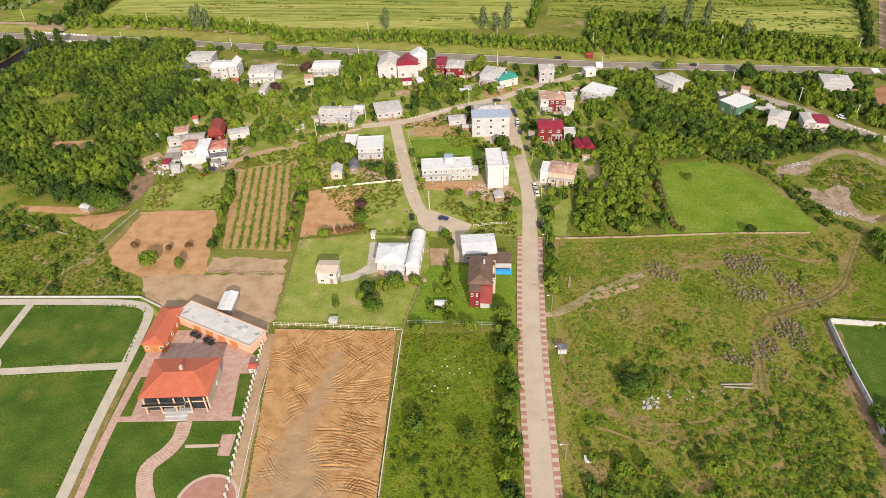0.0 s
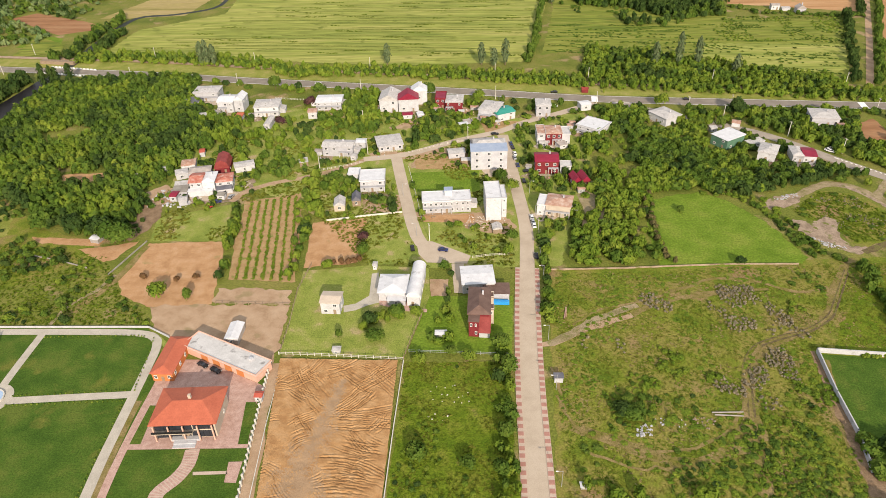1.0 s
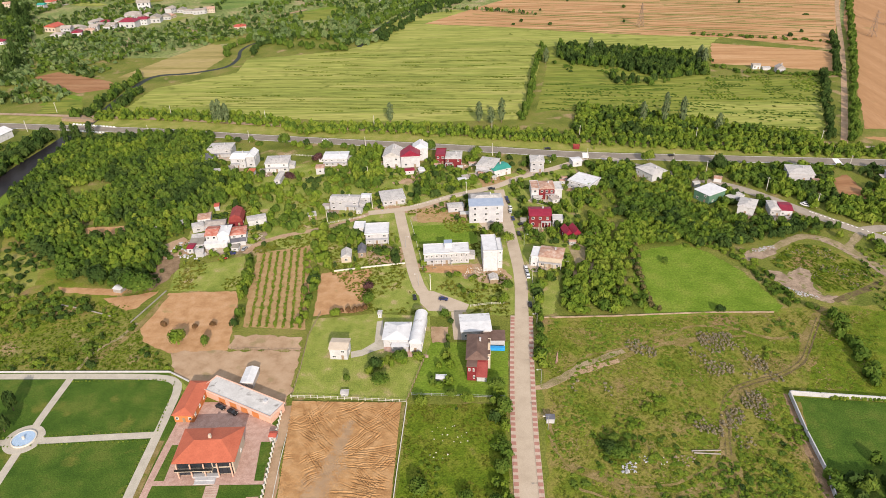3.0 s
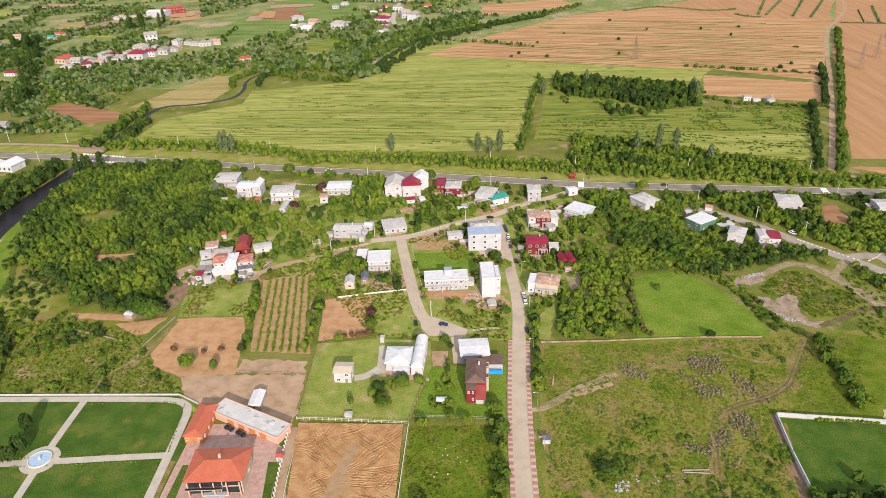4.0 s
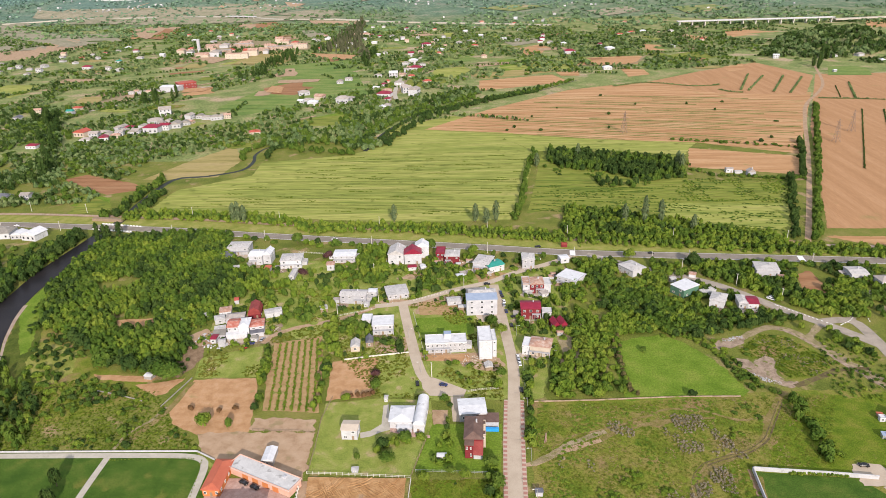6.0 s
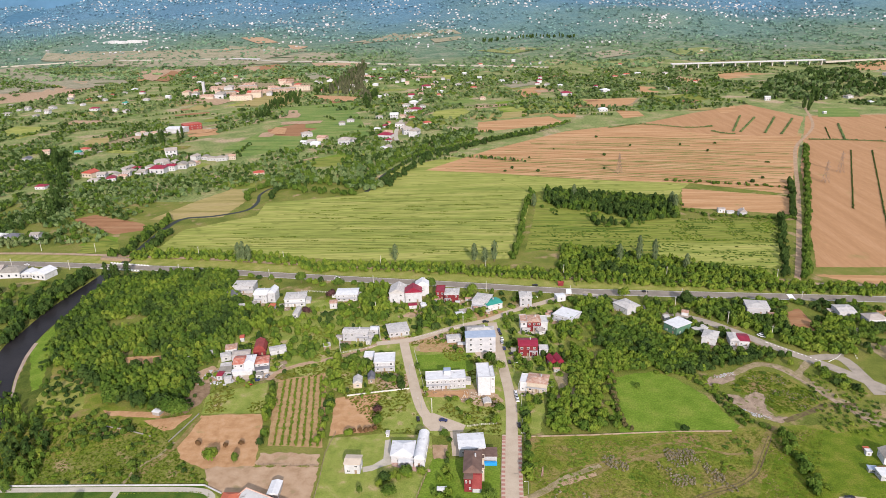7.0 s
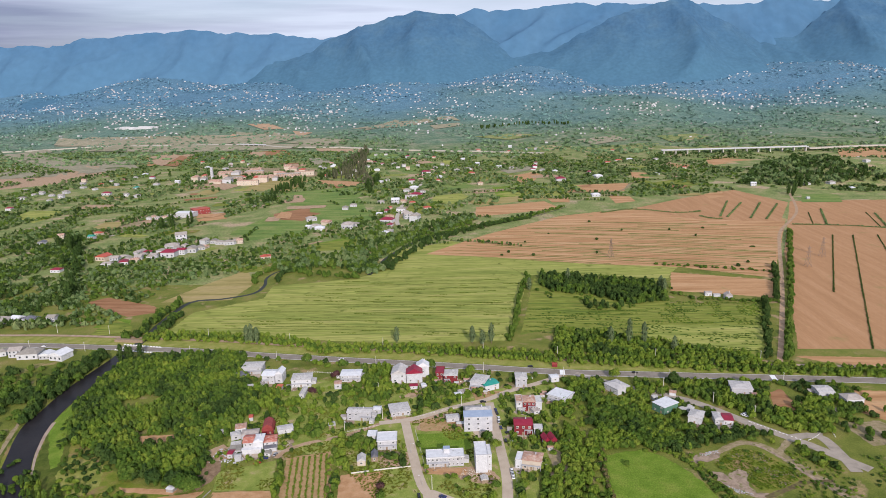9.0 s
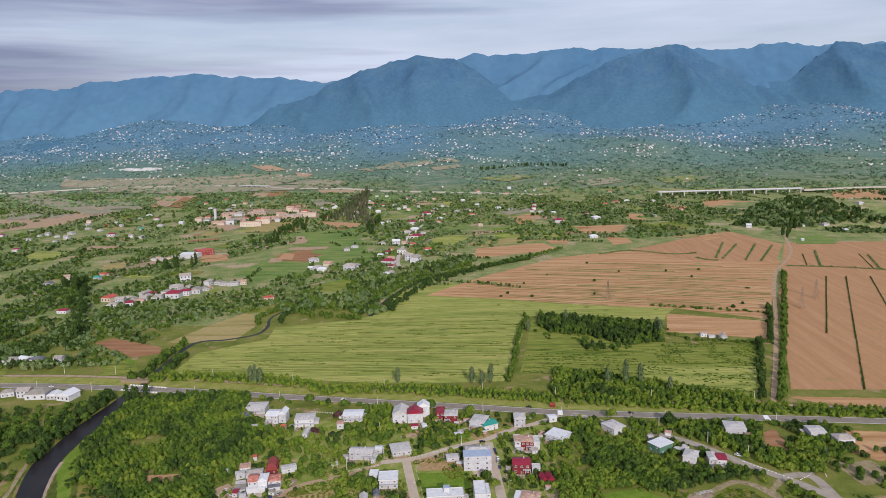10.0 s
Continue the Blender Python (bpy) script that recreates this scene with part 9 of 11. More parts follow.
# factory and school blocks
M["school_render"] = mat("weathered_school_render", [(0.30, 0.215, 0.165), (0.40, 0.30, 0.235)], 9, 0.8, grain=0.15, spots=((0.22, 0.16, 0.12), 8, 0.6))
house((-523.1, 941.2), (-492.2, 938.1), 26, 9, "gable", 3.0, "white", "roof_white", 1, 5, 2, 0.5, False, "large white factory hall with pale roof", "factory_hall", "hall", door=False)
house((-496.1, 959.6), (-472.7, 979.0), 22, 11, "flat", 0.6, "roof_barn", "roof_red", 2, 6, 2, 0.4, False, "red factory block beside a hall", "factory_block", "hall", door=False)
for i in range(7):
    far_house(-566 + 6.5 * i, 926 + 3 * (i % 2) + 2.0 * i, "gpg"[i % 3], i % 4, 10, 0.8)
for i in range(26):      # low wings between the school blocks
    far_house(rnd.uniform(-690, -450), rnd.uniform(1380, 1640), "pppgr"[i % 5], i % 3, rnd.choice((5, 95, 8)), rnd.uniform(1.2, 2.2))
for i, (p, w) in enumerate((((-637.4, 1389.6), 40), ((-607.2, 1423.4), 44), ((-547.2, 1340.6), 50), ((-541.3, 1453.8), 60), ((-490.4, 1476.6), 60), ((-448.1, 1499.5), 50), ((-675.2, 1561.0), 40), ((-597.5, 1547.2), 50))):
    house(p, (p[0] + w, p[1] + 6), 14, 9 + i % 3 * 2, "hip", 2.5, ("school_render", "school_render", "cream")[i % 3], ("roof_rust", "roof_old", "roof_rust")[i % 3], 3, 8, 0, 0.4, False, "weathered school block with many windows", "school_block", "school", door=False, group="school blocks")
x, y = (-661.8, 1473.1)
tower = shed((x, y), (x + 6, y), 6, 34, "flat", "white", "roof_white", "white square tower above school blocks", 0.5)
# the light-coloured plant far out on the plain
for i in range(7):
    (ax, ay), (bx, by) = (-1627.7, 2836.3), (-1413.0, 2796.0)
    x, y = ax + (bx - ax) * i / 7, ay + (by - ay) * i / 7
    house((x, y), (x + 34, y), 22, 9 + (i * 5) % 7, "flat", 0.5, "white", "roof_white", 1, 5, 0, 0.3, False, "far white factory hall on the plain", "far_hall", "hall", door=False, base=float(height(x, y)), group="far halls")
# dark cypress groves
M["leaf_pine"] = mat("pine_foliage", [(0.066, 0.076, 0.038), (0.096, 0.104, 0.056), (0.135, 0.128, 0.080)], 14, 2.0, rough=0.9, grain=0.15, island=0.2, thin=0.15)
for i, (outline, gap, tall) in enumerate((([(-352.1, 1434.1), (-313.7, 1401.1), (-253.5, 1379.7), (-258.4, 1518.0), (-317.4, 1871.4), (-345.8, 2115.6), (-370.4, 2144.3), (-364.1, 1912.4), (-353.2, 1726.1), (-349.3, 1595.5)], 17, (18, 28)), ([(-253.5, 1379.7), (-215.9, 1246.8), (-203.4, 1248.7), (-245.4, 1462.9)], 11, (14, 22)), ([(-356.1, 2183.4), (-308.1, 2206.8), (-242.2, 2373.4), (-224.6, 2549.6), (-295.9, 2461.0), (-364.3, 2308.9)], 30, (14, 22)), ([(-2186.6, 3019.1), (-1953.4, 2720.6), (-1878.9, 2816.7), (-1940.9, 3122.4), (-2144.5, 3425.9), (-2188.0, 3234.5)], 40, (16, 26)))):
    X, Y = scatter(outline, gap, 470 + i)
    # the two farthest groves use the haze-tinted hill foliage
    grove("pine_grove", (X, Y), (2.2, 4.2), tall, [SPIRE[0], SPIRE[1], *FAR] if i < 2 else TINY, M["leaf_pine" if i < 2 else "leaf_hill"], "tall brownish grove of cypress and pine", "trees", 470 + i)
for line, n in (([(-412.3, 1061.0), (-388.0, 1124.2)], 8), ([(-501.3, 833.9), (-474.2, 877.0)], 6), ([(-409.4, 1197.9), (-376.3, 1297.8)], 12), ([(-607.4, 722.9), (-559.9, 684.8)], 8), ([(628.0, 1059.2), (690.3, 1178.1)], 6)):
    X, Y = along(line, math.dist(line[0], line[-1]) / n, 14, n)
    grove("cypress_grove", (X, Y), (2.6, 4.8), (15, 27), [SPIRE[0], SPIRE[1]] if n < 20 else FAR, M["leaf_dark"], "tall dark grove of cypress and pine", "trees", n)

# white houses scattered over the hillsides
rng = np.random.default_rng(33)
V, Fc = [], []
for i in range(11000):
    x, y = rng.uniform(-3000, 3400), 1900 + 2450 * rng.uniform(0, 1) ** 0.8
    if noise.fractal(Vector((x / 300, y / 190, 2.0)), 1.0, 2.0, 4) < 0.12 + 0.16 * math.sin(i * 7.7) + max(0.0, (2950 - y) / 1300):
        continue
    z = float(height(x, y))
    w, d, h = rng.uniform(4.5, 10), rng.uniform(4, 7), rng.uniform(2.4, 4.0)
    k = len(V)
    bv, bf = box_data(w, d, h, x, y, z)
    V += bv + [(x, y + d / 2, z + h + 2), (x + w, y + d / 2, z + h + 2)]
    Fc += [tuple(k + j for j in f) for f in bf] + [(k + 4, k + 5, k + 9, k + 8), (k + 6, k + 8, k + 9, k + 7), (k + 4, k + 8, k + 6), (k + 5, k + 7, k + 9)]
M["dots"] = mat("hillside_house_render", [(0.33, 0.33, 0.335), (0.45, 0.44, 0.44)], 300, 20, grain=0.1, island=0.45)
tagged(new("hillside_houses", mesh_of("hillside_houses", V, Fc, M["dots"])), "many small white houses on far hillsides", "houses", kind="stuff")


# ---------------------------------------------------------------- grass, weeds and scrub
def tufts(name, poly, n, size, tall, material, label, seed, clump=0.0, bar=-1.0, holes=(), category="grass"):
    """Low clumps of crossed blades joined into one mesh."""
    rng = np.random.default_rng(seed)
    px, py = zip(*poly)
    x, y = rng.uniform(min(px), max(px), n * 2), rng.uniform(min(py), max(py), n * 2)
    ok = inside(poly, x, y)
    for hole in holes:
        ok &= ~inside(hole, x, y)
    ok &= clear_of(x, y, 0.3)
    x, y = x[ok][:n], y[ok][:n]
    if clump:
        keep = np.array([noise.noise(Vector((a / clump, b / clump, seed * 1.7))) > bar for a, b in zip(x, y)], bool)
        x, y = x[keep], y[keep]
    m = len(x)
    Vs, Fs = [], []
    for k in range(4):
        a = rng.uniform(0, 6.283, m)
        s, h = rng.uniform(*size, m), rng.uniform(*tall, m)
        dx, dy = np.cos(a) * s, np.sin(a) * s
        lx, ly = rng.uniform(-0.7, 0.7, m) * s, rng.uniform(-0.7, 0.7, m) * s
        cx, cy = x + rng.uniform(-0.5, 0.5, m) * s, y + rng.uniform(-0.5, 0.5, m) * s
        z = np.zeros(m)
        q = np.stack([np.stack([cx - dx, cy - dy, z], 1), np.stack([cx + dx, cy + dy, z], 1), np.stack([cx + dx * 0.6 + lx, cy + dy * 0.6 + ly, h], 1), np.stack([cx - dx * 0.7 + lx, cy - dy * 0.7 + ly, h * 0.9], 1)], 1).reshape(-1, 3)
        base = np.arange(m)[:, None] * 4 + k * m * 4
        Vs.append(q)
        Fs.append(base + np.arange(4)[None, :])
    ob = new(name, leaves_mesh(name, np.concatenate(Vs), np.concatenate(Fs), material))
    return tagged(ob, label, category, kind="stuff")


M["tuft"] = mat("tall_grass", [(0.124, 0.158, 0.019), (0.162, 0.188, 0.026), (0.205, 0.200, 0.042)], 14, 1.0, rough=0.8, grain=0.2, island=0.15, thin=0.4)
M["tuft_dry"] = mat("dry_grass", [(0.20, 0.158, 0.062), (0.25, 0.20, 0.09)], 8, 1.0, rough=0.8, grain=0.2, island=0.2)
M["tuft_green"] = mat("green_weeds", [(0.112, 0.168, 0.016), (0.150, 0.204, 0.023)], 9, 1.0, rough=0.8, grain=0.2, island=0.15, thin=0.4)
PASTURE = [(58.9, 51.8), (108.6, 55.0), (174.8, 61.7), (205.7, 62.2), (180.8, 11.1), (148.5, 8.0), (140.5, -46.4), (126.5, -78.4), (52.4, -81.4), (54.6, -14.0)]
tufts("pasture_grass", PASTURE, 9000, (0.3, 0.8), (0.05, 0.18), M["tuft"], "tall rough pasture grass", 1)
tufts("pasture_weeds", PASTURE, 7000, (0.3, 0.8), (0.05, 0.18), M["tuft_green"], "green weeds in the pasture", 2, 11.0, 0.08)
tufts("dry_weeds", PASTURE, 5000, (0.25, 0.6), (0.08, 0.22), M["tuft_dry"], "dry brown weeds in the pasture", 3, 13.0, 0.12)
PLOT = [(1.6, -2.1), (38.4, -1.1), (39.9, -64.8), (40.6, -83.3), (3.7, -84.8), (2.5, -51.2)]
tufts("plot_weeds", PLOT, 2200, (0.3, 0.6), (0.06, 0.18), M["tuft_green"], "green weeds of the overgrown plot", 4)
tufts("plot_grass", PLOT, 2500, (0.3, 0.6), (0.10, 0.3), M["tuft"], "tall grass of the overgrown plot", 5, 9.0, 0.0)
tufts("meadow_grass", [(105.4, 111.0), (133.5, 120.3), (156.4, 94.0), (165.2, 65.5), (102.2, 56.5)], 1500, (0.5, 1.0), (0.04, 0.10), M["tuft_green"], "green meadow grass", 6)
WEST = [(-249.8, 50.3), (-186.6, 70.9), (-137.6, 60.6), (-117.7, 33.4), (-103.0, 23.1), (-100.0, 15.8), (-219.5, 13.0)]
tufts("scrub_grass", WEST, 3500, (0.3, 0.8), (0.1, 0.4), M["tuft_green"], "rough green grass and bracken", 7)
VILLAGE = [(-134.4, 114.5), (-113.6, 186.6), (-38.4, 210.1), (38.2, 186.0), (47.1, 95.2), (61.5, 55.8), (6.3, 54.8), (-22.2, 58.3), (-60.1, 109.6), (-90.4, 109.3), (-87.6, 74.6), (-120.7, 74.1)]
tufts("garden_grass", VILLAGE, 7000, (0.4, 0.9), (0.2, 0.6), M["tuft"], "tall grass in village gardens", 8, 16.0, 0.05)
for i, (x, y, r, n) in enumerate(((*(129.1, 38.9), 6.0, 150), (*(125.7, 41.5), 4.0, 60), (*(95.9, 32.7), 4.8, 90), (*(140.5, 25.8), 4.2, 60), (*(133.4, 0.8), 5.2, 110), (*(130.3, 3.7), 3.6, 50), (*(121.9, -5.8), 4.6, 110), (*(124.7, 21.4), 4.6, 60), (*(111.3, -11.9), 4.0, 50), (*(118.2, 28.8), 3.4, 40), (*(78.3, 8.6), 2.6, 30), (*(66.0, 8.9), 2.6, 25), (*(136.5, 19.6), 3.0, 25), (*(122.5, -17.5), 3.6, 40), (*(145.1, 16.5), 3.0, 30), (*(136.1, 33.5), 3.4, 40))):
    outline = [(x + r * (1 + 0.45 * math.sin(a * 2.3 + i)) * math.cos(a), y + r * 1.3 * (1 + 0.4 * math.cos(a * 1.7 + i)) * math.sin(a)) for a in (k * 0.571 for k in range(11))]
    X, Y = scatter(outline, 1.25 if n > 45 else 1.9, 20 + i)
    grove("grey_scrub", (X, Y), (0.3, 0.75), (0.6, 1.4), LOW, M["leaf_grey"], "patch of dry grey scrub", "scrub", 20 + i)
for i, (x, y, r, n, key) in enumerate(((*(77.4, -20.6), 8.0, 34, "leaf"), (*(83.4, -10.5), 5.0, 14, "leaf_bright"), (*(92.0, 2.7), 6.0, 12, "leaf_bright"), (*(158.7, 48.2), 7.0, 16, "leaf"), (*(77.3, 32.3), 4.0, 8, "leaf"), (*(96.6, -4.5), 4.0, 8, "leaf"), (*(86.3, -26.1), 5.0, 10, "leaf_bright"), (*(107.4, -5.7), 3.0, 5, "leaf"), (*(139.9, -11.7), 6.0, 16, "leaf"), (*(147.7, 30.1), 4.0, 8, "leaf_bright"))):
    rng = np.random.default_rng(300 + i)
    a, q = rng.uniform(0, 6.283, n), r * np.sqrt(rng.uniform(0, 1, n))
    grove("pasture_bush", (x + q * np.cos(a) * 1.3, y + q * np.sin(a)), (0.6, 1.8), (0.5, 1.6), MID, M["leaf_bright" if i % 3 else key], "low leafy bushes in the pasture", "bushes", 300 + i)
# vegetable rows
rng = np.random.default_rng(8)
(ax, ay), (bx, by), (cx, cy), (dx, dy) = (-76.1, 46.2), (-49.7, 45.2), (-86.8, 106.6), (-63.0, 115.0)
for k in range(7):
    f = (k + 0.5) / 7
    line = [(ax + (bx - ax) * f, ay + (by - ay) * f), (cx + (dx - cx) * f, cy + (dy - cy) * f)]
    X, Y = along(line, 1.0, 0.3, 90 + k)
    grove("crop_row", (X, Y), (0.45, 1.1), (0.5, 1.4), LOW, M["leaf_bright"], "row of staked green garden crops", "crops", 90 + k)
# field hedges between the brown fields
for i, line in enumerate(([(537.9, 713.7), (408.1, 443.6)], [(564.9, 711.8), (428.2, 423.1), (362.3, 283.7)], [(582.0, 886.0), (547.4, 794.1)], [(670.8, 877.9), (632.7, 766.1)], [(597.9, 709.5), (512.7, 505.6)])):
    X, Y = along(line, 1.5, 0.5, 95 + i)
    grove("ditch_hedge", (X, Y), (0.8, 1.3), (0.8, 1.5), TINY, M["leaf_dark"], "low green hedge along a field ditch", "hedge", 95 + i)
X, Y = scatter([(-42.3, 629.0), (167.3, 863.4), (508.5, 808.2), (368.7, 500.1), (166.6, 574.0)], 90, 6)
grove("field_shrubs", (X, Y), (1.5, 3.5), (2, 5), MID, M["leaf_dark"], "single dark shrubs in ploughed fields", "shrubs", 6)
M["strip"] = mat("field_strip_grass", [(0.12, 0.13, 0.034), (0.20, 0.19, 0.055), (0.31, 0.225, 0.10)], 20, 2.0, grain=0.3)
rng = np.random.default_rng(14)
for i in range(34):
    f = (i + rng.uniform(0.25, 0.75)) / 34
    (ax, ay), (bx, by) = (493.9, 788.5), (372.0, 506.6)
    (cx, cy), (dx, dy) = (145.0, 856.2), (-27.8, 625.1)
    l0, l1 = (cx + (dx - cx) * f, cy + (dy - cy) * f), (ax + (bx - ax) * f, ay + (by - ay) * f)
    u, v = (0.0, 1.0) if i % 2 else sorted((rng.uniform(0.0, 0.6), rng.uniform(0.3, 1.0)))
    if v - u < 0.15:
        v = u + 0.25
    l0, l1 = (l0[0] + (l1[0] - l0[0]) * u, l0[1] + (l1[1] - l0[1]) * u), (l0[0] + (l1[0] - l0[0]) * v, l0[1] + (l1[1] - l0[1]) * v)
    ribbon("field_strip", [l0, ((l0[0] + l1[0]) / 2, (l0[1] + l1[1]) / 2 + 2), l1], rng.uniform(1.0, 2.4) if i % 2 else rng.uniform(2.0, 5.5), M["strip"], 0.14 + 0.002 * i, "narrow grassy strip between furrows", "field", 40)
M["strip_hay"] = mat("hay_strip_grass", [(0.120, 0.148, 0.028), (0.165, 0.188, 0.038), (0.235, 0.244, 0.058)], 11, 1.5, grain=0.35)
rng = np.random.default_rng(15)
for i in range(22):
    f = min(0.985, (i + rng.uniform(0.1, 0.9)) / 22)
    (ax, ay), (bx, by) = (82.1, 528.2), (57.9, 323.9)
    (cx, cy), (dx, dy) = (-128.8, 519.6), (-249.5, 345.5)
    l0, l1 = (cx + (dx - cx) * f, cy + (dy - cy) * f), (ax + (bx - ax) * f, ay + (by - ay) * f)
    u, v = sorted(rng.uniform(0.02, 0.98, 2)) if i % 3 else (0.01, 0.99)
    if v - u < 0.2:
        u, v = 0.3, 0.8
    l0, l1 = (l0[0] + (l1[0] - l0[0]) * u, l0[1] + (l1[1] - l0[1]) * u), (l0[0] + (l1[0] - l0[0]) * v, l0[1] + (l1[1] - l0[1]) * v)
    ribbon("field_strip", [l0, ((l0[0] + l1[0]) / 2, (l0[1] + l1[1]) / 2 + rng.uniform(0.5, 3)), l1], rng.uniform(0.8, 3.4), M["strip_hay"], 0.13, "narrow darker strip across the hay field", "field", 40)


# ---------------------------------------------------------------- stones, rubble and logs
def stones(name, outline, n, size, material, label, seed, category="stones"):
    """Angular lumps joined into one mesh."""
    rng = np.random.default_rng(seed)
    px, py = zip(*outline)
    pieces = []
    while len(pieces) < n:
        x, y = rng.uniform(min(px), max(px)), rng.uniform(min(py), max(py))
        if not inside_one(outline, x, y):
            continue
        s = rng.uniform(*size)
        v, f = box_data(s, s * rng.uniform(0.6, 1.2), s * rng.uniform(0.4, 0.9), 0, 0, -0.1)
        a = rng.uniform(0, 3)
        v = [(x + (p[0] - s / 2) * math.cos(a) - (p[1] - s / 2) * math.sin(a) + rng.normal(0, 0.12) * s, y + (p[0] - s / 2) * math.sin(a) + (p[1] - s / 2) * math.cos(a) + rng.normal(0, 0.12) * s, max(-0.1, p[2] + rng.normal(0, 0.1) * s)) for p in v]
        pieces.append((v, f))
    V, Fc = joined(pieces)
    return tagged(new(name, mesh_of(name, V, Fc, M[material])), label, category, kind="stuff")


stones("rubble", [(77.3, -28.8), (82.5, -28.6), (82.1, -33.1), (77.1, -33.2)], 34, (0.3, 0.8), "white", "heap of white building rubble", 1)
stones("rubble", [(84.0, -25.2), (94.1, -26.0), (93.4, -29.0), (84.2, -28.4)], 16, (0.2, 0.6), "white", "scattered white rubble", 2)
stones("rubble", [(94.4, -24.8), (104.7, -24.5), (103.3, -29.5), (94.0, -29.8)], 60, (0.2, 0.6), "gravel", "scattered grey rubble", 3)
stones("field_stones", [(8.3, -12.7), (24.1, -9.7), (25.5, -27.0), (12.4, -30.9)], 26, (0.25, 0.5), "fence", "pale stones in the overgrown plot", 4)
stones("rubble", [(172.2, 80.7), (178.9, 75.7), (184.5, 73.5), (183.6, 71.2), (176.3, 72.9)], 70, (0.2, 0.7), "white", "white rubble along the gravel strip", 5)
stones("rubble", [(21.5, 97.4), (39.5, 95.1), (38.0, 84.6), (20.4, 87.6)], 220, (0.12, 0.5), "fence", "rubble of a building site", 6)
stones("rubble", [(165.5, 112.7), (174.1, 117.8), (181.7, 119.6), (179.1, 116.2), (169.6, 112.7)], 70, (0.2, 0.7), "white", "grey rubble heaps in a clearing", 7)
stones("yard_clutter", [(-136.4, 123.0), (-117.4, 114.6), (-114.8, 103.7), (-124.1, 102.6), (-137.0, 103.5)], 70, (0.4, 1.4), "grey_wall", "clutter of a farmyard", 8)
for i, (p, turn, L) in enumerate((((102.6, -22.7), 3, 10), ((103.2, -23.6), -2, 9), ((59.7, 22.8), 80, 7), ((60.4, 23.5), 84, 6))):
    log = new("log")
    log.matrix_basis = pose(p[0], p[1], 0.28, 0, 90, turn)
    V, Fc = prism(0.26, 0.2, 0, L, n=9)
    tagged(log, "felled tree trunk lying in the grass", "log")
    under("trunk", mesh_of("trunk", V, Fc, M["roof_old" if i < 2 else "roof_rust"]), log)
shed((91.2, 249.7), (95.4, 249.6), 2.6, 2.8, "flat", "red_wall", "roof_red", "small red bus shelter beside the road", 0.2)
# roof-top room on the long house and water tanks
for p, w, h0, hh, label in (((9.7, 98.8), 9.0, 6.5, 3.0, "small roof-top stair room on the long house"),):
    room = new("roof_room")
    room.matrix_basis = pose(p[0] + 0.5, p[1] + 5.5, h0, 0, 0, 4)
    tagged(room, label, "roof room")
    V, Fc = box_data(3.6, 3.0, hh, 0, 0, 0)
    under("wall", mesh_of("wall", V, Fc, M["white"]), room)
    V, Fc = box_data(4.2, 3.6, 0.2, -0.3, -0.3, hh)
    under("roof", mesh_of("roof", V, Fc, M["roof_blue"]), room)


# ---------------------------------------------------------------- planting in park and fields
for p, r, h in (((-151.1, -9.0), 2.6, 10.0), ((-147.7, -20.2), 3.0, 8.5), ((-149.7, -25.0), 3.2, 8.0)):
    tree(p[0], p[1], r, h, "leaf_dark", 1, False, "dark bushy tree on the park lawn")
for k, line in enumerate(([(-149.8, -23.8), (-131.2, -22.2), (-93.2, -18.5)], [(-147.0, -28.0), (-128.7, -26.4), (-92.0, -23.3)], [(-136.0, 7.6), (-98.2, 9.2), (-94.0, 5.3)], [(-90.1, -18.2), (-92.7, 1.1)], [(-91.5, -25.3), (-89.8, -47.3), (-88.5, -66.6)])):
    X, Y = along(line, 1.7, 0.15, 130 + k)
    grove("path_shrubs", (X, Y), (0.28, 0.5), (0.5, 0.9), TINY, M["leaf_bright"], "row of small bright shrubs beside the path", "shrubs", 130 + k)
rng = np.random.default_rng(77)
for name, corners, n, key in (("hay_clumps", ((-127.5, 512.5), (-247.6, 341.0), (83.3, 518.6), (56.7, 317.1)), 26, "tuft_green"), ("crop_clumps", ((85.1, 401.9), (75.0, 330.5), (314.2, 390.9), (266.2, 275.7)), 20, "leaf")):
    (ax, ay), (bx, by), (cx, cy), (dx, dy) = corners
    X, Y = [], []
    for i in range(n):
        f = (i + rng.uniform(0.2, 0.8)) / n
        p, q = (ax + (bx - ax) * f, ay + (by - ay) * f), (cx + (dx - cx) * f, cy + (dy - cy) * f)
        for u in np.arange(0.0, 1.0, 0.006):
            x, y = p[0] + (q[0] - p[0]) * u, p[1] + (q[1] - p[1]) * u + 2.5 * math.sin(u * 7 + i)
            if noise.noise(Vector((x / 28, i * 3.7, 1.0))) > (0.30 if name == "hay_clumps" else 0.16):
                X.append(x + rng.uniform(-1, 1))
                Y.append(y + rng.uniform(-0.7, 0.7))
    grove(name, (np.array(X), np.array(Y)), (0.7, 1.7), (0.3, 0.8), TINY, M[key], "broken lines of weeds between field strips", "weeds", 77)
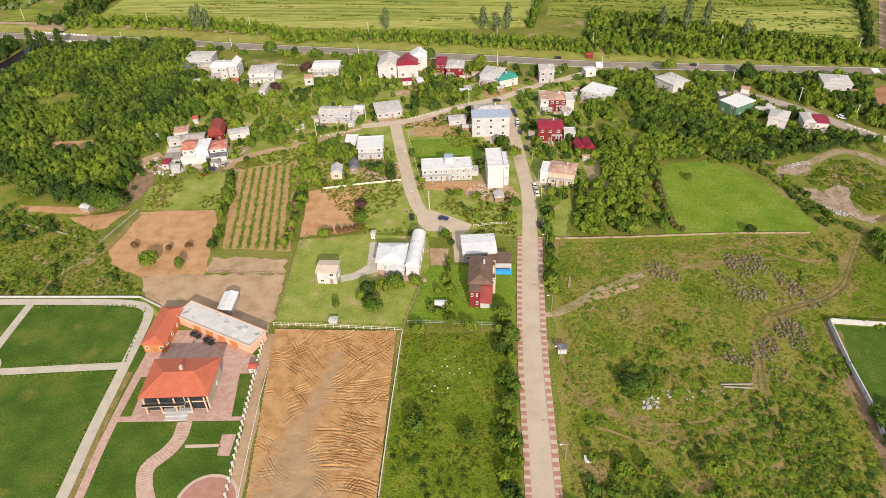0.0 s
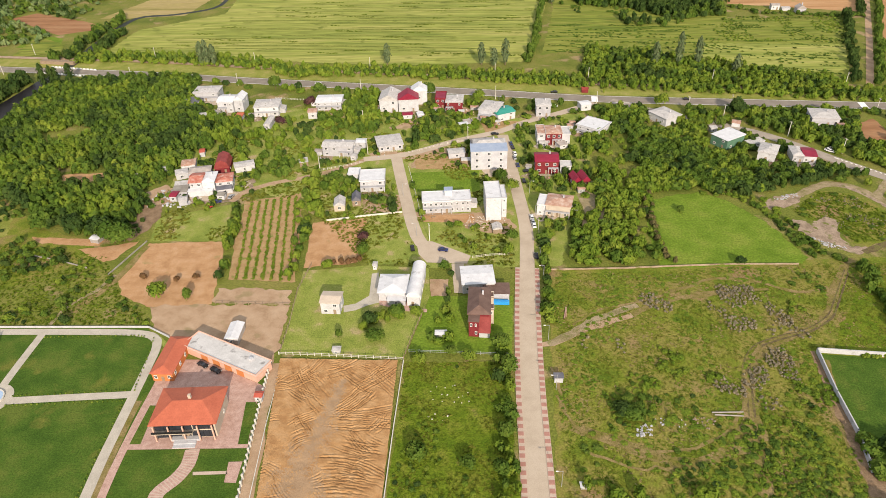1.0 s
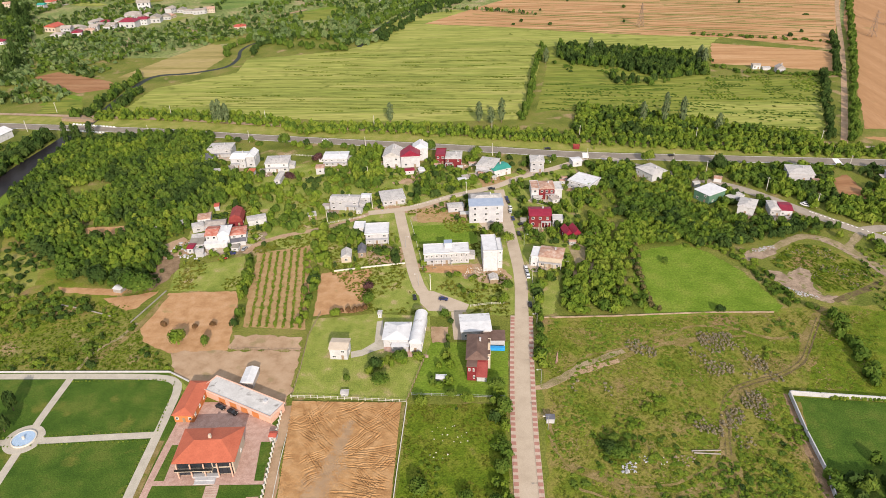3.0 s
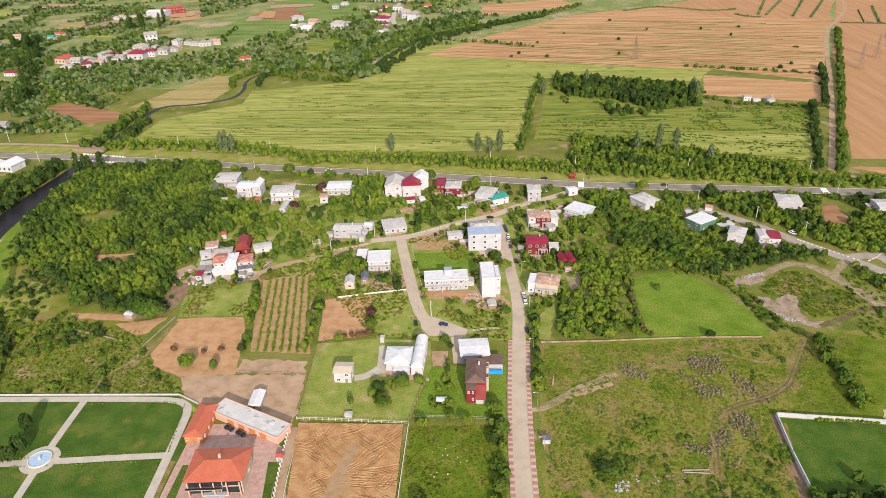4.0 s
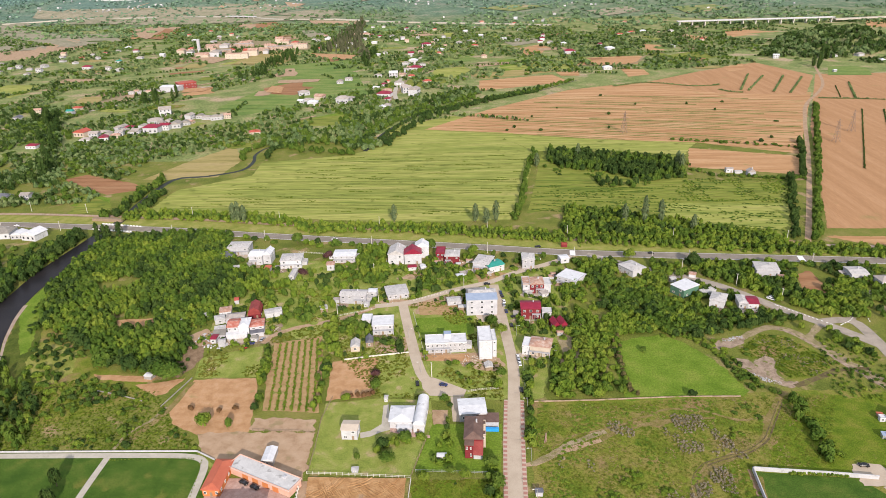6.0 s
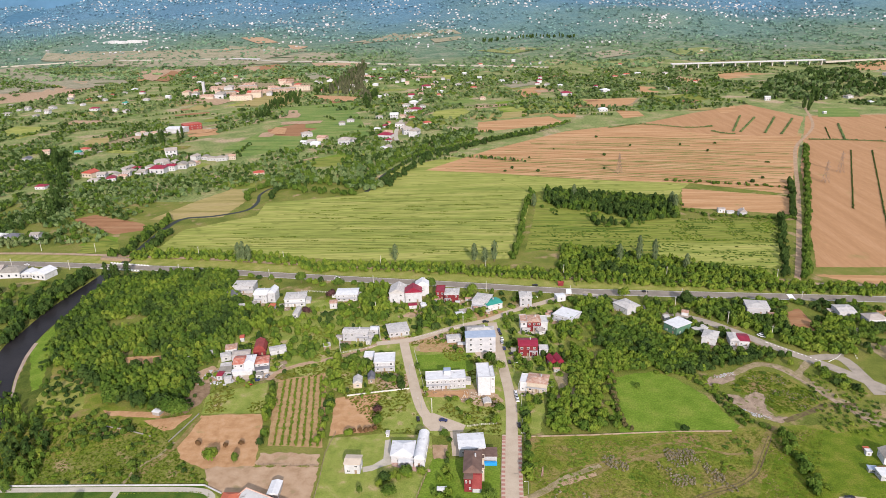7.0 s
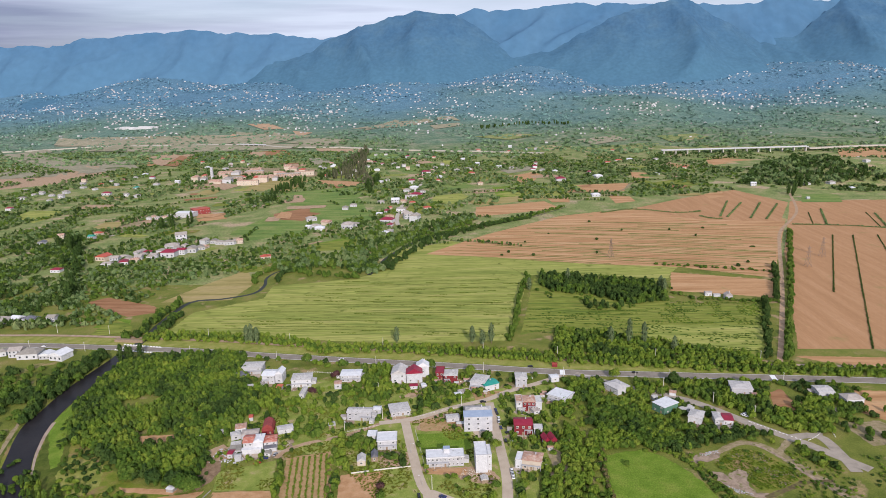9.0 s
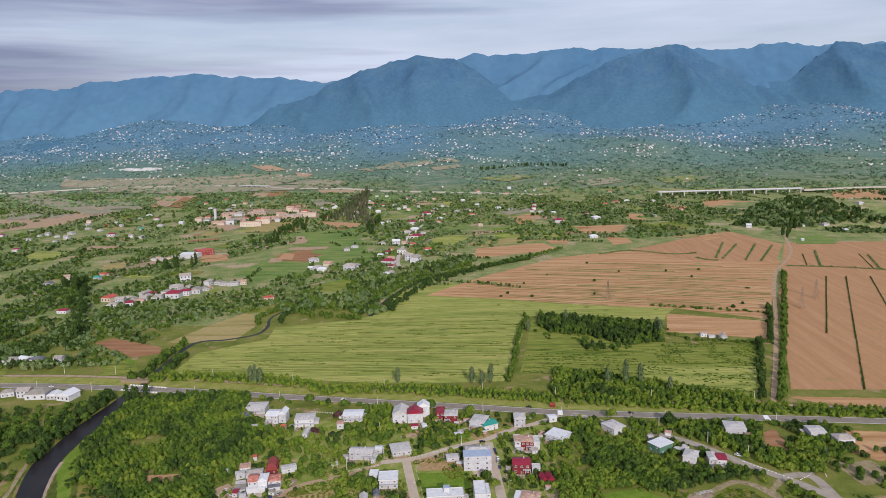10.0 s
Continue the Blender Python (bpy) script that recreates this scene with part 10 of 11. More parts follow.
# brown bushes on the clay plots; the first three paint tree shadows brown
for i, (x, y) in enumerate(((-98.5, 43.1), (-113.3, 44.7), (-91.0, 45.2), (-34.9, 56.1), (-31.6, 57.4), (-28.7, 57.0), (-26.4, 57.9), (-24.3, 59.1), (-38.2, 54.8))):
    tree(x, y, 1.6, 3.2, "leaf_brown_shade", i % 4, False, "small brown shrub on clay soil, partly painted shadow", "shrub")
for line, lab in (([(-11.2, 144.8), (-8.2, 131.4), (-3.5, 110.0), (0.1, 92.2)], "low white picket fence along the lane"), ([(-12.9, 162.5), (4.1, 172.3), (19.4, 178.7)], "low pale fence along the lane"), ([(55.8, 135.9), (68.4, 135.9), (73.4, 130.1)], "low pale garden fence"), ([(54.1, 92.8), (53.4, 72.2), (53.5, 55.6)], "wire garden fence along the lane"), ([(24.2, 62.4), (31.7, 64.2), (40.0, 65.2)], "low pale fence by the turning place"), ([(-58.4, 141.5), (-44.6, 147.3), (-36.3, 151.2)], "low fence along the earth lane"), ([(-28.8, 162.5), (-15.4, 166.0)], "low pale front fence"), ([(59.1, 168.0), (74.3, 170.1)], "low pale front fence"), ([(-108.2, 241.9), (-78.0, 236.9)], "pale fence beside white houses")):
    fence(line, 2.2, 1.2, 0.14, "fence", (0.4, 1.0), lab, 0.06)
shed((-149.9, 71.9), (-145.6, 71.0), 4, 2.4, "gable", "metal", "roof_white", "small tin shed beside the wood", 0.8)
shed((-143.7, 137.5), (-138.6, 138.1), 5, 2.8, "gable", "grey_wall", "roof_cement", "small grey farm shed under trees")
shed((-155.4, 128.2), (-151.1, 130.1), 5, 2.6, "shed", "grey_wall", "roof_cement", "small grey hut under trees", 0.6)
shed((-132.1, 130.8), (-126.5, 133.2), 7, 3.4, "hip", "white", "roof_cement", "low farm outbuilding with a grey roof", 1.4)
shed((-132.9, 140.7), (-126.0, 142.6), 8, 3.6, "hip", "white", "roof_rust", "farm outbuilding with a rusty roof", 1.4)
shed((-129.0, 157.7), (-126.4, 158.4), 5, 3.2, "gable", "white", "roof_red", "small shed with a red roof", 1.0)
shed((-127.1, 109.0), (-123.8, 109.0), 6, 3.2, "gable", "white", "roof_crimson", "small shed with a crimson roof", 1.2)
shed((-69.8, 145.9), (-65.6, 147.2), 6, 3.0, "hip", "wood", "roof_cement", "weathered garden hut with a grey roof", 1.2)
shed((9.6, 155.8), (18.5, 157.2), 7, 3.2, "gable", "grey_wall", "roof_cement", "grey garden shed with a low roof")
shed((14.9, 192.2), (19.7, 193.7), 6, 3.0, "gable", "white", "roof_white", "white garden shed beside the lane")
shed((33.2, 81.7), (37.2, 82.2), 5, 2.6, "gable_y", "wood", "roof_cement", "small wooden hut on the building site", 1.2)
shed((-148.0, 208.4), (-143.0, 209.2), 6, 2.6, "hip", "grey_wall", "roof_cement", "round-roofed grey garden hut", 1.4)
shed((172.9, 167.9), (181.7, 172.7), 5, 3.0, "shed", "white", "roof_cement", "white outbuilding beside the road", 0.6)
shed((170.9, 196.7), (175.1, 195.2), 5, 2.8, "gable", "white", "roof_rust", "small roadside shed with a rusty roof")
shed((-17.5, 53.2), (-15.9, 53.2), 3, 2.4, "gable", "white", "roof_cement", "small white garden shed", 0.6)


# ---------------------------------------------------------------- fields, hedges and lanes of the plain
for i, (outline, key) in enumerate((
        ([(-400.5, 1206.1), (-245.4, 1304.4), (-184.9, 1181.0), (-277.1, 1037.5), (-338.6, 1055.3)], "green_field"), ([(-366.4, 1378.1), (-299.3, 1388.7), (-248.8, 1324.3), (-289.2, 1267.1)], "red_soil"), ([(-346.3, 959.1), (-321.6, 991.5), (-293.5, 1025.2), (-280.0, 964.4), (-302.8, 901.5), (-332.2, 914.4)], "red_soil"),
        ([(124.6, 1419.5), (186.0, 1431.4), (155.4, 1306.2), (119.7, 1302.4)], "soil"), ([(166.1, 1075.7), (211.4, 1078.8), (204.7, 1026.5), (172.6, 1030.2)], "soil"), ([(2.4, 1061.2), (94.1, 1105.0), (163.7, 1110.6), (166.1, 1075.7), (36.0, 1006.8)], "ochre"),
        ([(60.1, 1138.5), (147.6, 1203.4), (218.2, 1180.1), (214.7, 1105.0), (94.4, 1111.1)], "hay"), ([(-223.6, 697.3), (-180.5, 724.2), (-128.1, 751.9), (-117.3, 720.1), (-152.8, 668.4), (-209.0, 661.5)], "crop"), ([(-290.5, 573.5), (-286.4, 620.5), (-259.9, 606.9), (-244.0, 560.2), (-263.1, 550.3)], "crop"),
        ([(-340.0, 327.3), (-350.0, 383.4), (-313.1, 358.5), (-306.3, 339.0)], "crop"), ([(-458.4, 332.8), (-467.7, 370.7), (-450.0, 358.4), (-435.5, 329.3)], "crop"), ([(-933.8, 965.5), (-918.0, 1023.8), (-872.3, 982.9), (-861.1, 926.8)], "ochre"),
        ([(-616.5, 820.2), (-595.4, 894.9), (-584.0, 925.1), (-555.6, 881.7), (-556.2, 789.7), (-586.2, 783.3)], "trodden"), ([(-474.9, 915.9), (-440.0, 967.5), (-420.3, 921.9), (-459.8, 894.0)], "soil"), ([(-773.7, 1072.6), (-719.0, 1094.4), (-702.0, 1053.0), (-758.0, 1051.4)], "ochre"),
        ([(-1725.7, 2518.5), (-1672.3, 2710.3), (-1020.0, 2478.1), (-989.5, 2364.5), (-1333.7, 2393.1)], "far_field"), ([(-959.2, 2419.1), (-994.6, 2610.1), (-782.2, 2593.3), (-808.8, 2400.2)], "far_field"), ([(-995.8, 1824.2), (-1092.1, 2070.1), (-980.2, 2094.2), (-941.9, 1955.2)], "red_soil"),
        ([(-1504.7, 1836.4), (-1537.7, 1997.4), (-1398.3, 2033.2), (-1205.3, 1939.2), (-1117.1, 1744.4), (-1238.8, 1682.6)], "dirt"), ([(-505.9, 1267.9), (-508.4, 1458.2), (-443.1, 1448.0), (-412.6, 1307.7), (-440.8, 1242.5)], "ochre"), ([(226.2, 1244.4), (357.1, 1261.6), (319.8, 1159.8), (214.5, 1149.9)], "soil"),
        ([(289.7, 1097.4), (328.8, 1079.3), (328.2, 1025.5), (286.8, 1005.1)], "soil"), ([(407.0, 1451.3), (442.9, 1424.6), (427.1, 1335.0), (390.0, 1339.4)], "soil"), ([(551.5, 1609.1), (586.7, 1563.5), (578.9, 1502.8), (525.0, 1488.9)], "soil"), ([(570.8, 1456.8), (602.4, 1459.6), (583.4, 1383.1), (542.4, 1353.7)], "soil"),
        ([(651.5, 1604.5), (753.6, 1596.3), (671.3, 1412.9), (630.7, 1473.7)], "soil"), ([(655.6, 1075.7), (717.8, 1068.4), (682.6, 976.0), (614.6, 983.0)], "green_field"), ([(474.1, 1091.1), (522.1, 1128.6), (504.4, 1059.7), (468.2, 1037.7)], "soil"), ([(317.8, 1137.5), (396.1, 1174.0), (409.5, 1112.1), (347.3, 1062.8)], "green_field"),
        ([(-222.0, 931.5), (-166.5, 976.9), (-129.6, 939.7), (-166.9, 850.8)], "green_field"), ([(-80.9, 1284.2), (-3.2, 1328.4), (24.0, 1254.0), (-49.1, 1180.8)], "green_field"), ([(-219.2, 1649.1), (-112.7, 1742.9), (-40.9, 1619.9), (-157.2, 1516.5)], "green_field"), ([(-399.3, 1654.0), (-322.3, 1780.0), (-256.4, 1682.6), (-333.5, 1567.0)], "crop"))):
    sheet("plain_field", outline, M[key], 0.122 + 0.004 * i, "field of the wide plain", "field")

# the far_field tan used here has distance haze painted in
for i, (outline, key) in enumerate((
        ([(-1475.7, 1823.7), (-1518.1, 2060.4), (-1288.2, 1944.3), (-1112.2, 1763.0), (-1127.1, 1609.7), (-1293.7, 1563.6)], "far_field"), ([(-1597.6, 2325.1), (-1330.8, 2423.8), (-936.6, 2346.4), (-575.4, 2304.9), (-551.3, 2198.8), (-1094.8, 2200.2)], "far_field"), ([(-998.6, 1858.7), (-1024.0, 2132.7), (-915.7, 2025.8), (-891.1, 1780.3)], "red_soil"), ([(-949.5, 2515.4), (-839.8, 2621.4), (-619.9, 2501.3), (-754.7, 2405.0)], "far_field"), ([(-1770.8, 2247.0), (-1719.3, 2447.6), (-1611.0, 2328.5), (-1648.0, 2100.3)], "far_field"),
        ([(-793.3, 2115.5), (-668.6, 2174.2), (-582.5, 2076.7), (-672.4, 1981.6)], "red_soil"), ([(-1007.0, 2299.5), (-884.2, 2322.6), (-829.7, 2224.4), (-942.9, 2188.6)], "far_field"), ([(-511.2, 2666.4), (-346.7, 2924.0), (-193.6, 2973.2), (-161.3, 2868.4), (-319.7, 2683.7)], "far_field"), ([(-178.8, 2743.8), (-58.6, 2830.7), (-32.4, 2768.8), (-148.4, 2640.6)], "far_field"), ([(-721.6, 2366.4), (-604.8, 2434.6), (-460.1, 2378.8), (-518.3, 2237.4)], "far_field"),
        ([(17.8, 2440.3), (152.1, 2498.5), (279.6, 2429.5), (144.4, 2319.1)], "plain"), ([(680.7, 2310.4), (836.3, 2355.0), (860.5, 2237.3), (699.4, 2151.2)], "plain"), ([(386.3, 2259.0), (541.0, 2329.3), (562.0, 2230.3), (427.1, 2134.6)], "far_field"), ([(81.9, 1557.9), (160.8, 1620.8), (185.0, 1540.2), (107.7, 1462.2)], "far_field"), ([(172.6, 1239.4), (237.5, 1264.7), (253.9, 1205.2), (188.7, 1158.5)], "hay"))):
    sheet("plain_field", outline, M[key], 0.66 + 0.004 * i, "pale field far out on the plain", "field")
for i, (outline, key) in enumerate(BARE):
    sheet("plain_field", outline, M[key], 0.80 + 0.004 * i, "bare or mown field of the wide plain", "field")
# a patchwork of small plots
rnd = random.Random(77)
plots = 0
while plots < 90:
    x, y = rnd.uniform(-1100, 1000), rnd.uniform(500, 1800)
    if abs(x) > 0.62 * y + 60 or (x > -60 and y < 1080) or (x > -330 and y < 620) or math.hypot(x - 900, y - 1330) < 420:
        continue
    a, w, d = radians(rnd.choice((8, 14, -20, 100, 30))), rnd.uniform(16, 60) * (1 + y / 2500), rnd.uniform(12, 30) * (1 + y / 2500)
    c, s = math.cos(a), math.sin(a)
    sheet("garden_plot", [(x + u * w * c - v * d * s, y + u * w * s + v * d * c) for u, v in ((-0.5, -0.5), (0.1, -0.58), (0.5, -0.45), (0.55, 0.4), (0.0, 0.55), (-0.48, 0.5))], M[rnd.choice(("hay", "crop", "green_field", "green_field", "yard", "lawn", "ochre", "red_soil", "dirt", "rough"))], 0.26 + 0.004 * plots, "small garden plot of the plain", "field")
    plots += 1

# hedgerows
X, Y = [], []
for k in range(210):
    x, y = rnd.uniform(-1100, 1100), rnd.uniform(480, 1850)
    if abs(x) > 0.64 * y + 60 or (x > -60 and y < 1080) or (x > -330 and y < 620):
        continue
    a, L = radians(rnd.choice((8, 14, -20, 100, 95, 30, 120)) + rnd.uniform(-6, 6)), rnd.uniform(50, 190)
    step = 4.0 + y / 500
    for q in range(int(L / step)):
        X.append(x + math.cos(a) * q * step + rnd.uniform(-1.5, 1.5))
        Y.append(y + math.sin(a) * q * step + rnd.uniform(-1.5, 1.5))
X, Y = np.array(X), np.array(Y)
free = np.ones(len(X), bool)
for outline, key in BARE:
    free &= ~inside(outline, X, Y)
X, Y = X[free], Y[free]
for k, key in enumerate(("leaf_far", "leaf_dark", "leaf")):
    grove("hedgerow", (X[k::3], Y[k::3]), (1.8, 4.2), (2.5, 7), FAR if k else TINY, M[key], "dark hedgerow trees of the plain", "trees", 400 + k)

# dense dark trees along the upper river and the tall rows
mixed("river_woods", [(-239.8, 571.1), (-207.5, 638.4), (-166.1, 652.4), (-110.4, 719.6), (-50.8, 851.0), (15.4, 926.7), (35.5, 873.1), (-44.1, 754.1), (-87.9, 674.9), (-100.6, 601.7), (-109.9, 554.0), (-179.0, 568.2), (-218.3, 548.3)], 7.5, (2.8, 5.0), (5, 10), FAR, "dense dark trees along the upper river", 410, mix=("leaf_far", "leaf_dark", "leaf"), shares=(0.4, 0.35, 0.25), clump=60.0, bar=-0.2)
mixed("plain_trees", [(-509.4, 376.9), (-513.5, 454.8), (-503.0, 550.3), (-449.8, 497.7), (-406.9, 440.7), (-378.1, 373.6), (-411.7, 341.2)], 8, (2.8, 5.0), (5, 10), FAR, "dark garden wood of the plain", 411, mix=("leaf_far", "leaf_dark"), shares=(0.5, 0.5), clump=60.0, bar=-0.25)
for i, (line, n) in enumerate((([(-437.0, 452.2), (-521.7, 608.1), (-596.4, 751.3)], 12), ([(-355.0, 1416.0), (-336.6, 1669.0), (-347.7, 2049.2)], 40), ([(-204.9, 1190.2), (-222.9, 1398.1)], 12), ([(-413.9, 1240.1), (-396.9, 1380.9)], 14), ([(42.1, 2673.3), (241.1, 2767.4), (403.3, 2683.3)], 30))):
    X, Y = along(line, math.dist(line[0], line[-1]) / n, 9, 420 + i)
    grove("cypress_grove", (X, Y), (3.5, 6.5), (14, 24), [SPIRE[0], SPIRE[1]] if n < 14 else FAR, M["leaf_dark"], "tall dark row of cypress and pine", "trees", 420 + i)
# green strips that part the ploughed fields
for i, (line, wd) in enumerate((([(491.2, 1008.5), (430.7, 864.2)], 4), ([(508.7, 987.8), (439.9, 858.5)], 4), ([(541.2, 984.5), (473.1, 846.0)], 4), ([(565.8, 970.1), (493.3, 834.8)], 4), ([(515.5, 792.2), (584.4, 778.2), (644.4, 752.9)], 5), ([(613.4, 909.3), (565.4, 788.3)], 4), ([(679.7, 867.0), (640.9, 761.3)], 4), ([(245.3, 916.6), (305.4, 943.9), (370.0, 905.3), (412.7, 912.0)], 9), ([(400.4, 871.8), (410.7, 851.3), (427.1, 845.1)], 9))):
    ribbon("field_strip", line, wd, M["strip"], 0.30, "narrow grassy strip between ploughed fields", "field", 20)
    X, Y = along(line, 2.4, 0.8, 440 + i)
    grove("ditch_hedge", (X, Y), (1.2, 2.4), (1.2, 3.0), TINY, M["leaf_far"], "low green hedge along a field strip", "hedge", 440 + i)
X, Y = along([(256.3, 566.3), (300.8, 550.6), (344.4, 538.1), (376.8, 521.4)], 4.5, 4.0, 460)
grove("field_hedge", (X, Y), (1.5, 3.0), (1.8, 4.0), MID, M["leaf"], "shrubby hedge between crop and ploughland", "hedge", 460)
# lanes of the plain
for i, (line, wd) in enumerate((([(-577.1, 750.0), (-571.1, 790.8), (-555.6, 881.7), (-534.1, 920.9), (-449.4, 1041.1), (-395.2, 1173.9)], 6), ([(-112.1, 801.0), (-104.5, 948.5), (-101.6, 1219.5), (-99.8, 1452.9)], 6), ([(-271.0, 675.4), (-233.0, 690.7), (-202.6, 725.6)], 5), ([(-528.8, 1287.7), (-504.5, 1338.7), (-502.4, 1458.0)], 5), ([(-1328.9, 2406.9), (-1354.3, 2585.4), (-1327.2, 2691.8)], 8), ([(213.5, 1141.9), (320.5, 1151.4), (363.4, 1243.8), (393.0, 1293.2), (440.5, 1304.6)], 6), ([(602.9, 1820.4), (537.7, 1585.7), (493.9, 1374.1), (479.9, 1317.2)], 14), ([(-0.3, 1190.9), (98.7, 1210.3), (224.2, 1228.3)], 5))):
    ribbon("plain_lane", line, wd, M["trodden" if i % 2 else "dirt"], 0.63, "pale earth lane across the plain", "road", 20)


for i, (outline, key) in enumerate((([(74.1, 117.3), (83.1, 123.0), (90.4, 106.7), (86.8, 91.5), (77.1, 96.3)], "trodden"), ([(-0.8, 97.0), (24.0, 98.3), (25.2, 90.8), (1.0, 91.5)], "clay"), ([(24.1, 92.2), (40.4, 94.4), (44.1, 87.6), (38.8, 80.9), (27.4, 83.6)], "dirt"), ([(-22.7, 156.8), (-7.9, 165.1), (7.6, 169.3), (20.2, 172.2), (19.8, 160.3), (-0.8, 153.5)], "dirt"), ([(-9.0, 160.3), (19.8, 162.3), (19.6, 143.8), (-7.6, 143.7)], "garden_soil"), ([(-107.5, 228.1), (-77.2, 223.3), (-59.7, 205.9), (-71.1, 193.7), (-103.0, 197.9)], "yard"), ([(-56.3, 227.6), (-30.0, 218.4), (-12.0, 214.0), (-24.1, 197.4), (-47.9, 197.6)], "yard"), ([(26.2, 205.3), (53.2, 205.1), (47.8, 194.7), (29.6, 189.3)], "garden_soil"), ([(-100.8, 189.9), (-67.8, 178.2), (-60.9, 160.2), (-69.9, 131.0), (-86.5, 137.1), (-102.2, 170.9)], "yard"))):
    sheet("garden_ground", outline, M[key], 0.105 + 0.0007 * i, "bare or mown ground between village houses", "garden")
# ---------------------------------------------------------------- yards, clutter and shrubs round the village houses
rnd = random.Random(5)
HOMES = [ob for ob in bpy.data.objects if ob.parent is None and ob.name.split(".")[0] in ("house", "shed")]
spots = []
for ob in HOMES:
    x, y = ob.matrix_basis.translation.xy
    if 95 < y < 330:
        r = next((q[2] for q in TAKEN if math.hypot(q[0] - x, q[1] - y) < 14), 8.0)
        spots.append((x + r * 0.8, y + r * 0.4, r, ob.name.startswith("house")))
M["plastic"] = mat("faded_plastic", [(0.05, 0.12, 0.30), (0.35, 0.32, 0.28), (0.40, 0.10, 0.06)], 1.0, 0.3, rough=0.5, grain=0.1)
for i, (x, y, r, big) in enumerate(spots):
    if big:
        a = rnd.uniform(3.4, 6.0)
        cx, cy = x + math.cos(a) * r * 0.9, y + math.sin(a) * r * 0.9
        q = rnd.uniform(5.0, 9.0)
        outline = [(cx + q * (1 + 0.35 * math.sin(k * 2.1 + i)) * math.cos(k * 0.7), cy + 0.8 * q * (1 + 0.3 * math.cos(k * 1.3 + i)) * math.sin(k * 0.7)) for k in range(9)]
        sheet("yard_patch", outline, M[("dirt", "concrete", "trodden", "gravel")[i % 4]], 0.072 + 0.0008 * i, "trodden yard before a village house", "yard")
        stones("yard_clutter", outline, 9, (0.25, 0.9), ("wood", "fence", "plastic", "grey_wall", "metal")[i % 5], "small clutter lying in a house yard", 500 + i, "clutter")
        for k in range(2):
            a = rnd.uniform(0, 6.283)
            sx, sy = x + math.cos(a) * (r + 3.5), y + math.sin(a) * (r + 3.0)
            if clear_of(np.array([sx + 1.5]), np.array([sy + 1]), 0.5)[0]:
                w = rnd.uniform(2.4, 5.0)
                shed((sx, sy), (sx + w, sy + rnd.uniform(-0.6, 0.6)), rnd.uniform(2.2, 4.0), rnd.uniform(2.1, 2.8), rnd.choice(("shed", "gable")), rnd.choice(("grey_wall", "wood", "white", "metal")), rnd.choice(("roof_old", "roof_cement", "roof_rust", "roof_flat")), "small garden shed beside a village house", 0.7)
X, Y = [], []
for x, y, r, big in spots:
    for k in range(30 if big else 8):
        a, q = rnd.uniform(0, 6.283), r + rnd.uniform(0.5, 9.0)
        X.append(x + math.cos(a) * q), Y.append(y + math.sin(a) * q)
X, Y = np.array(X), np.array(Y)
free = clear_of(X, Y, 0.8)
X, Y = X[free], Y[free]
for k, key in enumerate(("leaf", "leaf_bright", "leaf_bright", "leaf_dark")):
    grove("garden_shrubs", (X[k::4], Y[k::4]), (0.6, 2.1), (0.8, 4.0), MID, M[key], "leafy shrubs and fruit trees round village houses", "shrubs", 520 + k)
# weeds and bushes of the clearing by the road
CLEARING_E = [(172.3, 103.0), (190.2, 121.4), (203.6, 118.6), (214.1, 100.3), (218.3, 91.3), (203.6, 78.7), (189.0, 76.7), (186.5, 86.1), (189.3, 96.5), (177.1, 95.3)]
tufts("clearing_weeds", CLEARING_E, 1100, (0.3, 0.8), (0.15, 0.5), M["tuft_green"], "tall weeds of a rough clearing", 530)
tufts("clearing_weeds", CLEARING_E, 500, (0.15, 0.35), (0.3, 0.8), M["leaf_grey"], "grey dry weeds of a rough clearing", 531, 9.0, 0.2)
X, Y = scatter(CLEARING_E, 5.5, 532)
grove("clearing_bushes", (X[::2], Y[::2]), (0.6, 1.8), (0.6, 1.8), MID, M["leaf"], "low bushes of a rough clearing", "bushes", 532)
X, Y = along([(161.6, 88.7), (167.0, 78.3), (172.8, 70.2), (178.3, 62.5)], 1.8, 2.0, 533)
grove("clearing_hedge", (X, Y), (0.8, 2.0), (1.0, 3.0), MID, M["leaf"], "bushy hedge beside the meadow", "bushes", 533)
X, Y = along([(161.5, 5.0), (170.2, 4.7), (183.8, 3.8)], 1.1, 0.4, 534)
grove("yard_hedge", (X, Y), (0.7, 1.1), (1.4, 2.0), MID, M["leaf_bright"], "clipped bright hedge of a walled yard", "hedge", 534)

mixed("pasture_bush", [(117.8, -12.1), (140.0, -14.0), (138.4, -38.6), (137.6, -55.6), (129.6, -73.9), (99.3, -75.0), (103.8, -39.7)], 1.9, (0.6, 1.5), (0.4, 1.2), LOW, "thick green bushes beside the yard wall", 545, clump=11.0, bar=-0.08, shares=(0.4, 0.56, 0.04))
mixed("pasture_bush", [(66.3, -41.0), (99.7, -42.9), (101.4, -58.7), (97.9, -75.1), (57.1, -76.7), (61.3, -54.8)], 2.1, (0.6, 1.5), (0.4, 1.2), LOW, "thick bright bushes at the lower end of the pasture", 546, clump=11.0, bar=0.0, shares=(0.35, 0.63, 0.02))
mixed("garden_trees", [(144.5, -32.8), (164.9, -22.6), (169.6, -38.7), (157.0, -62.9), (141.2, -59.8)], 5.0, (1.8, 3.4), (3.5, 6.5), MID, "green trees inside the yard wall", 547, shares=(0.5, 0.1, 0.4))
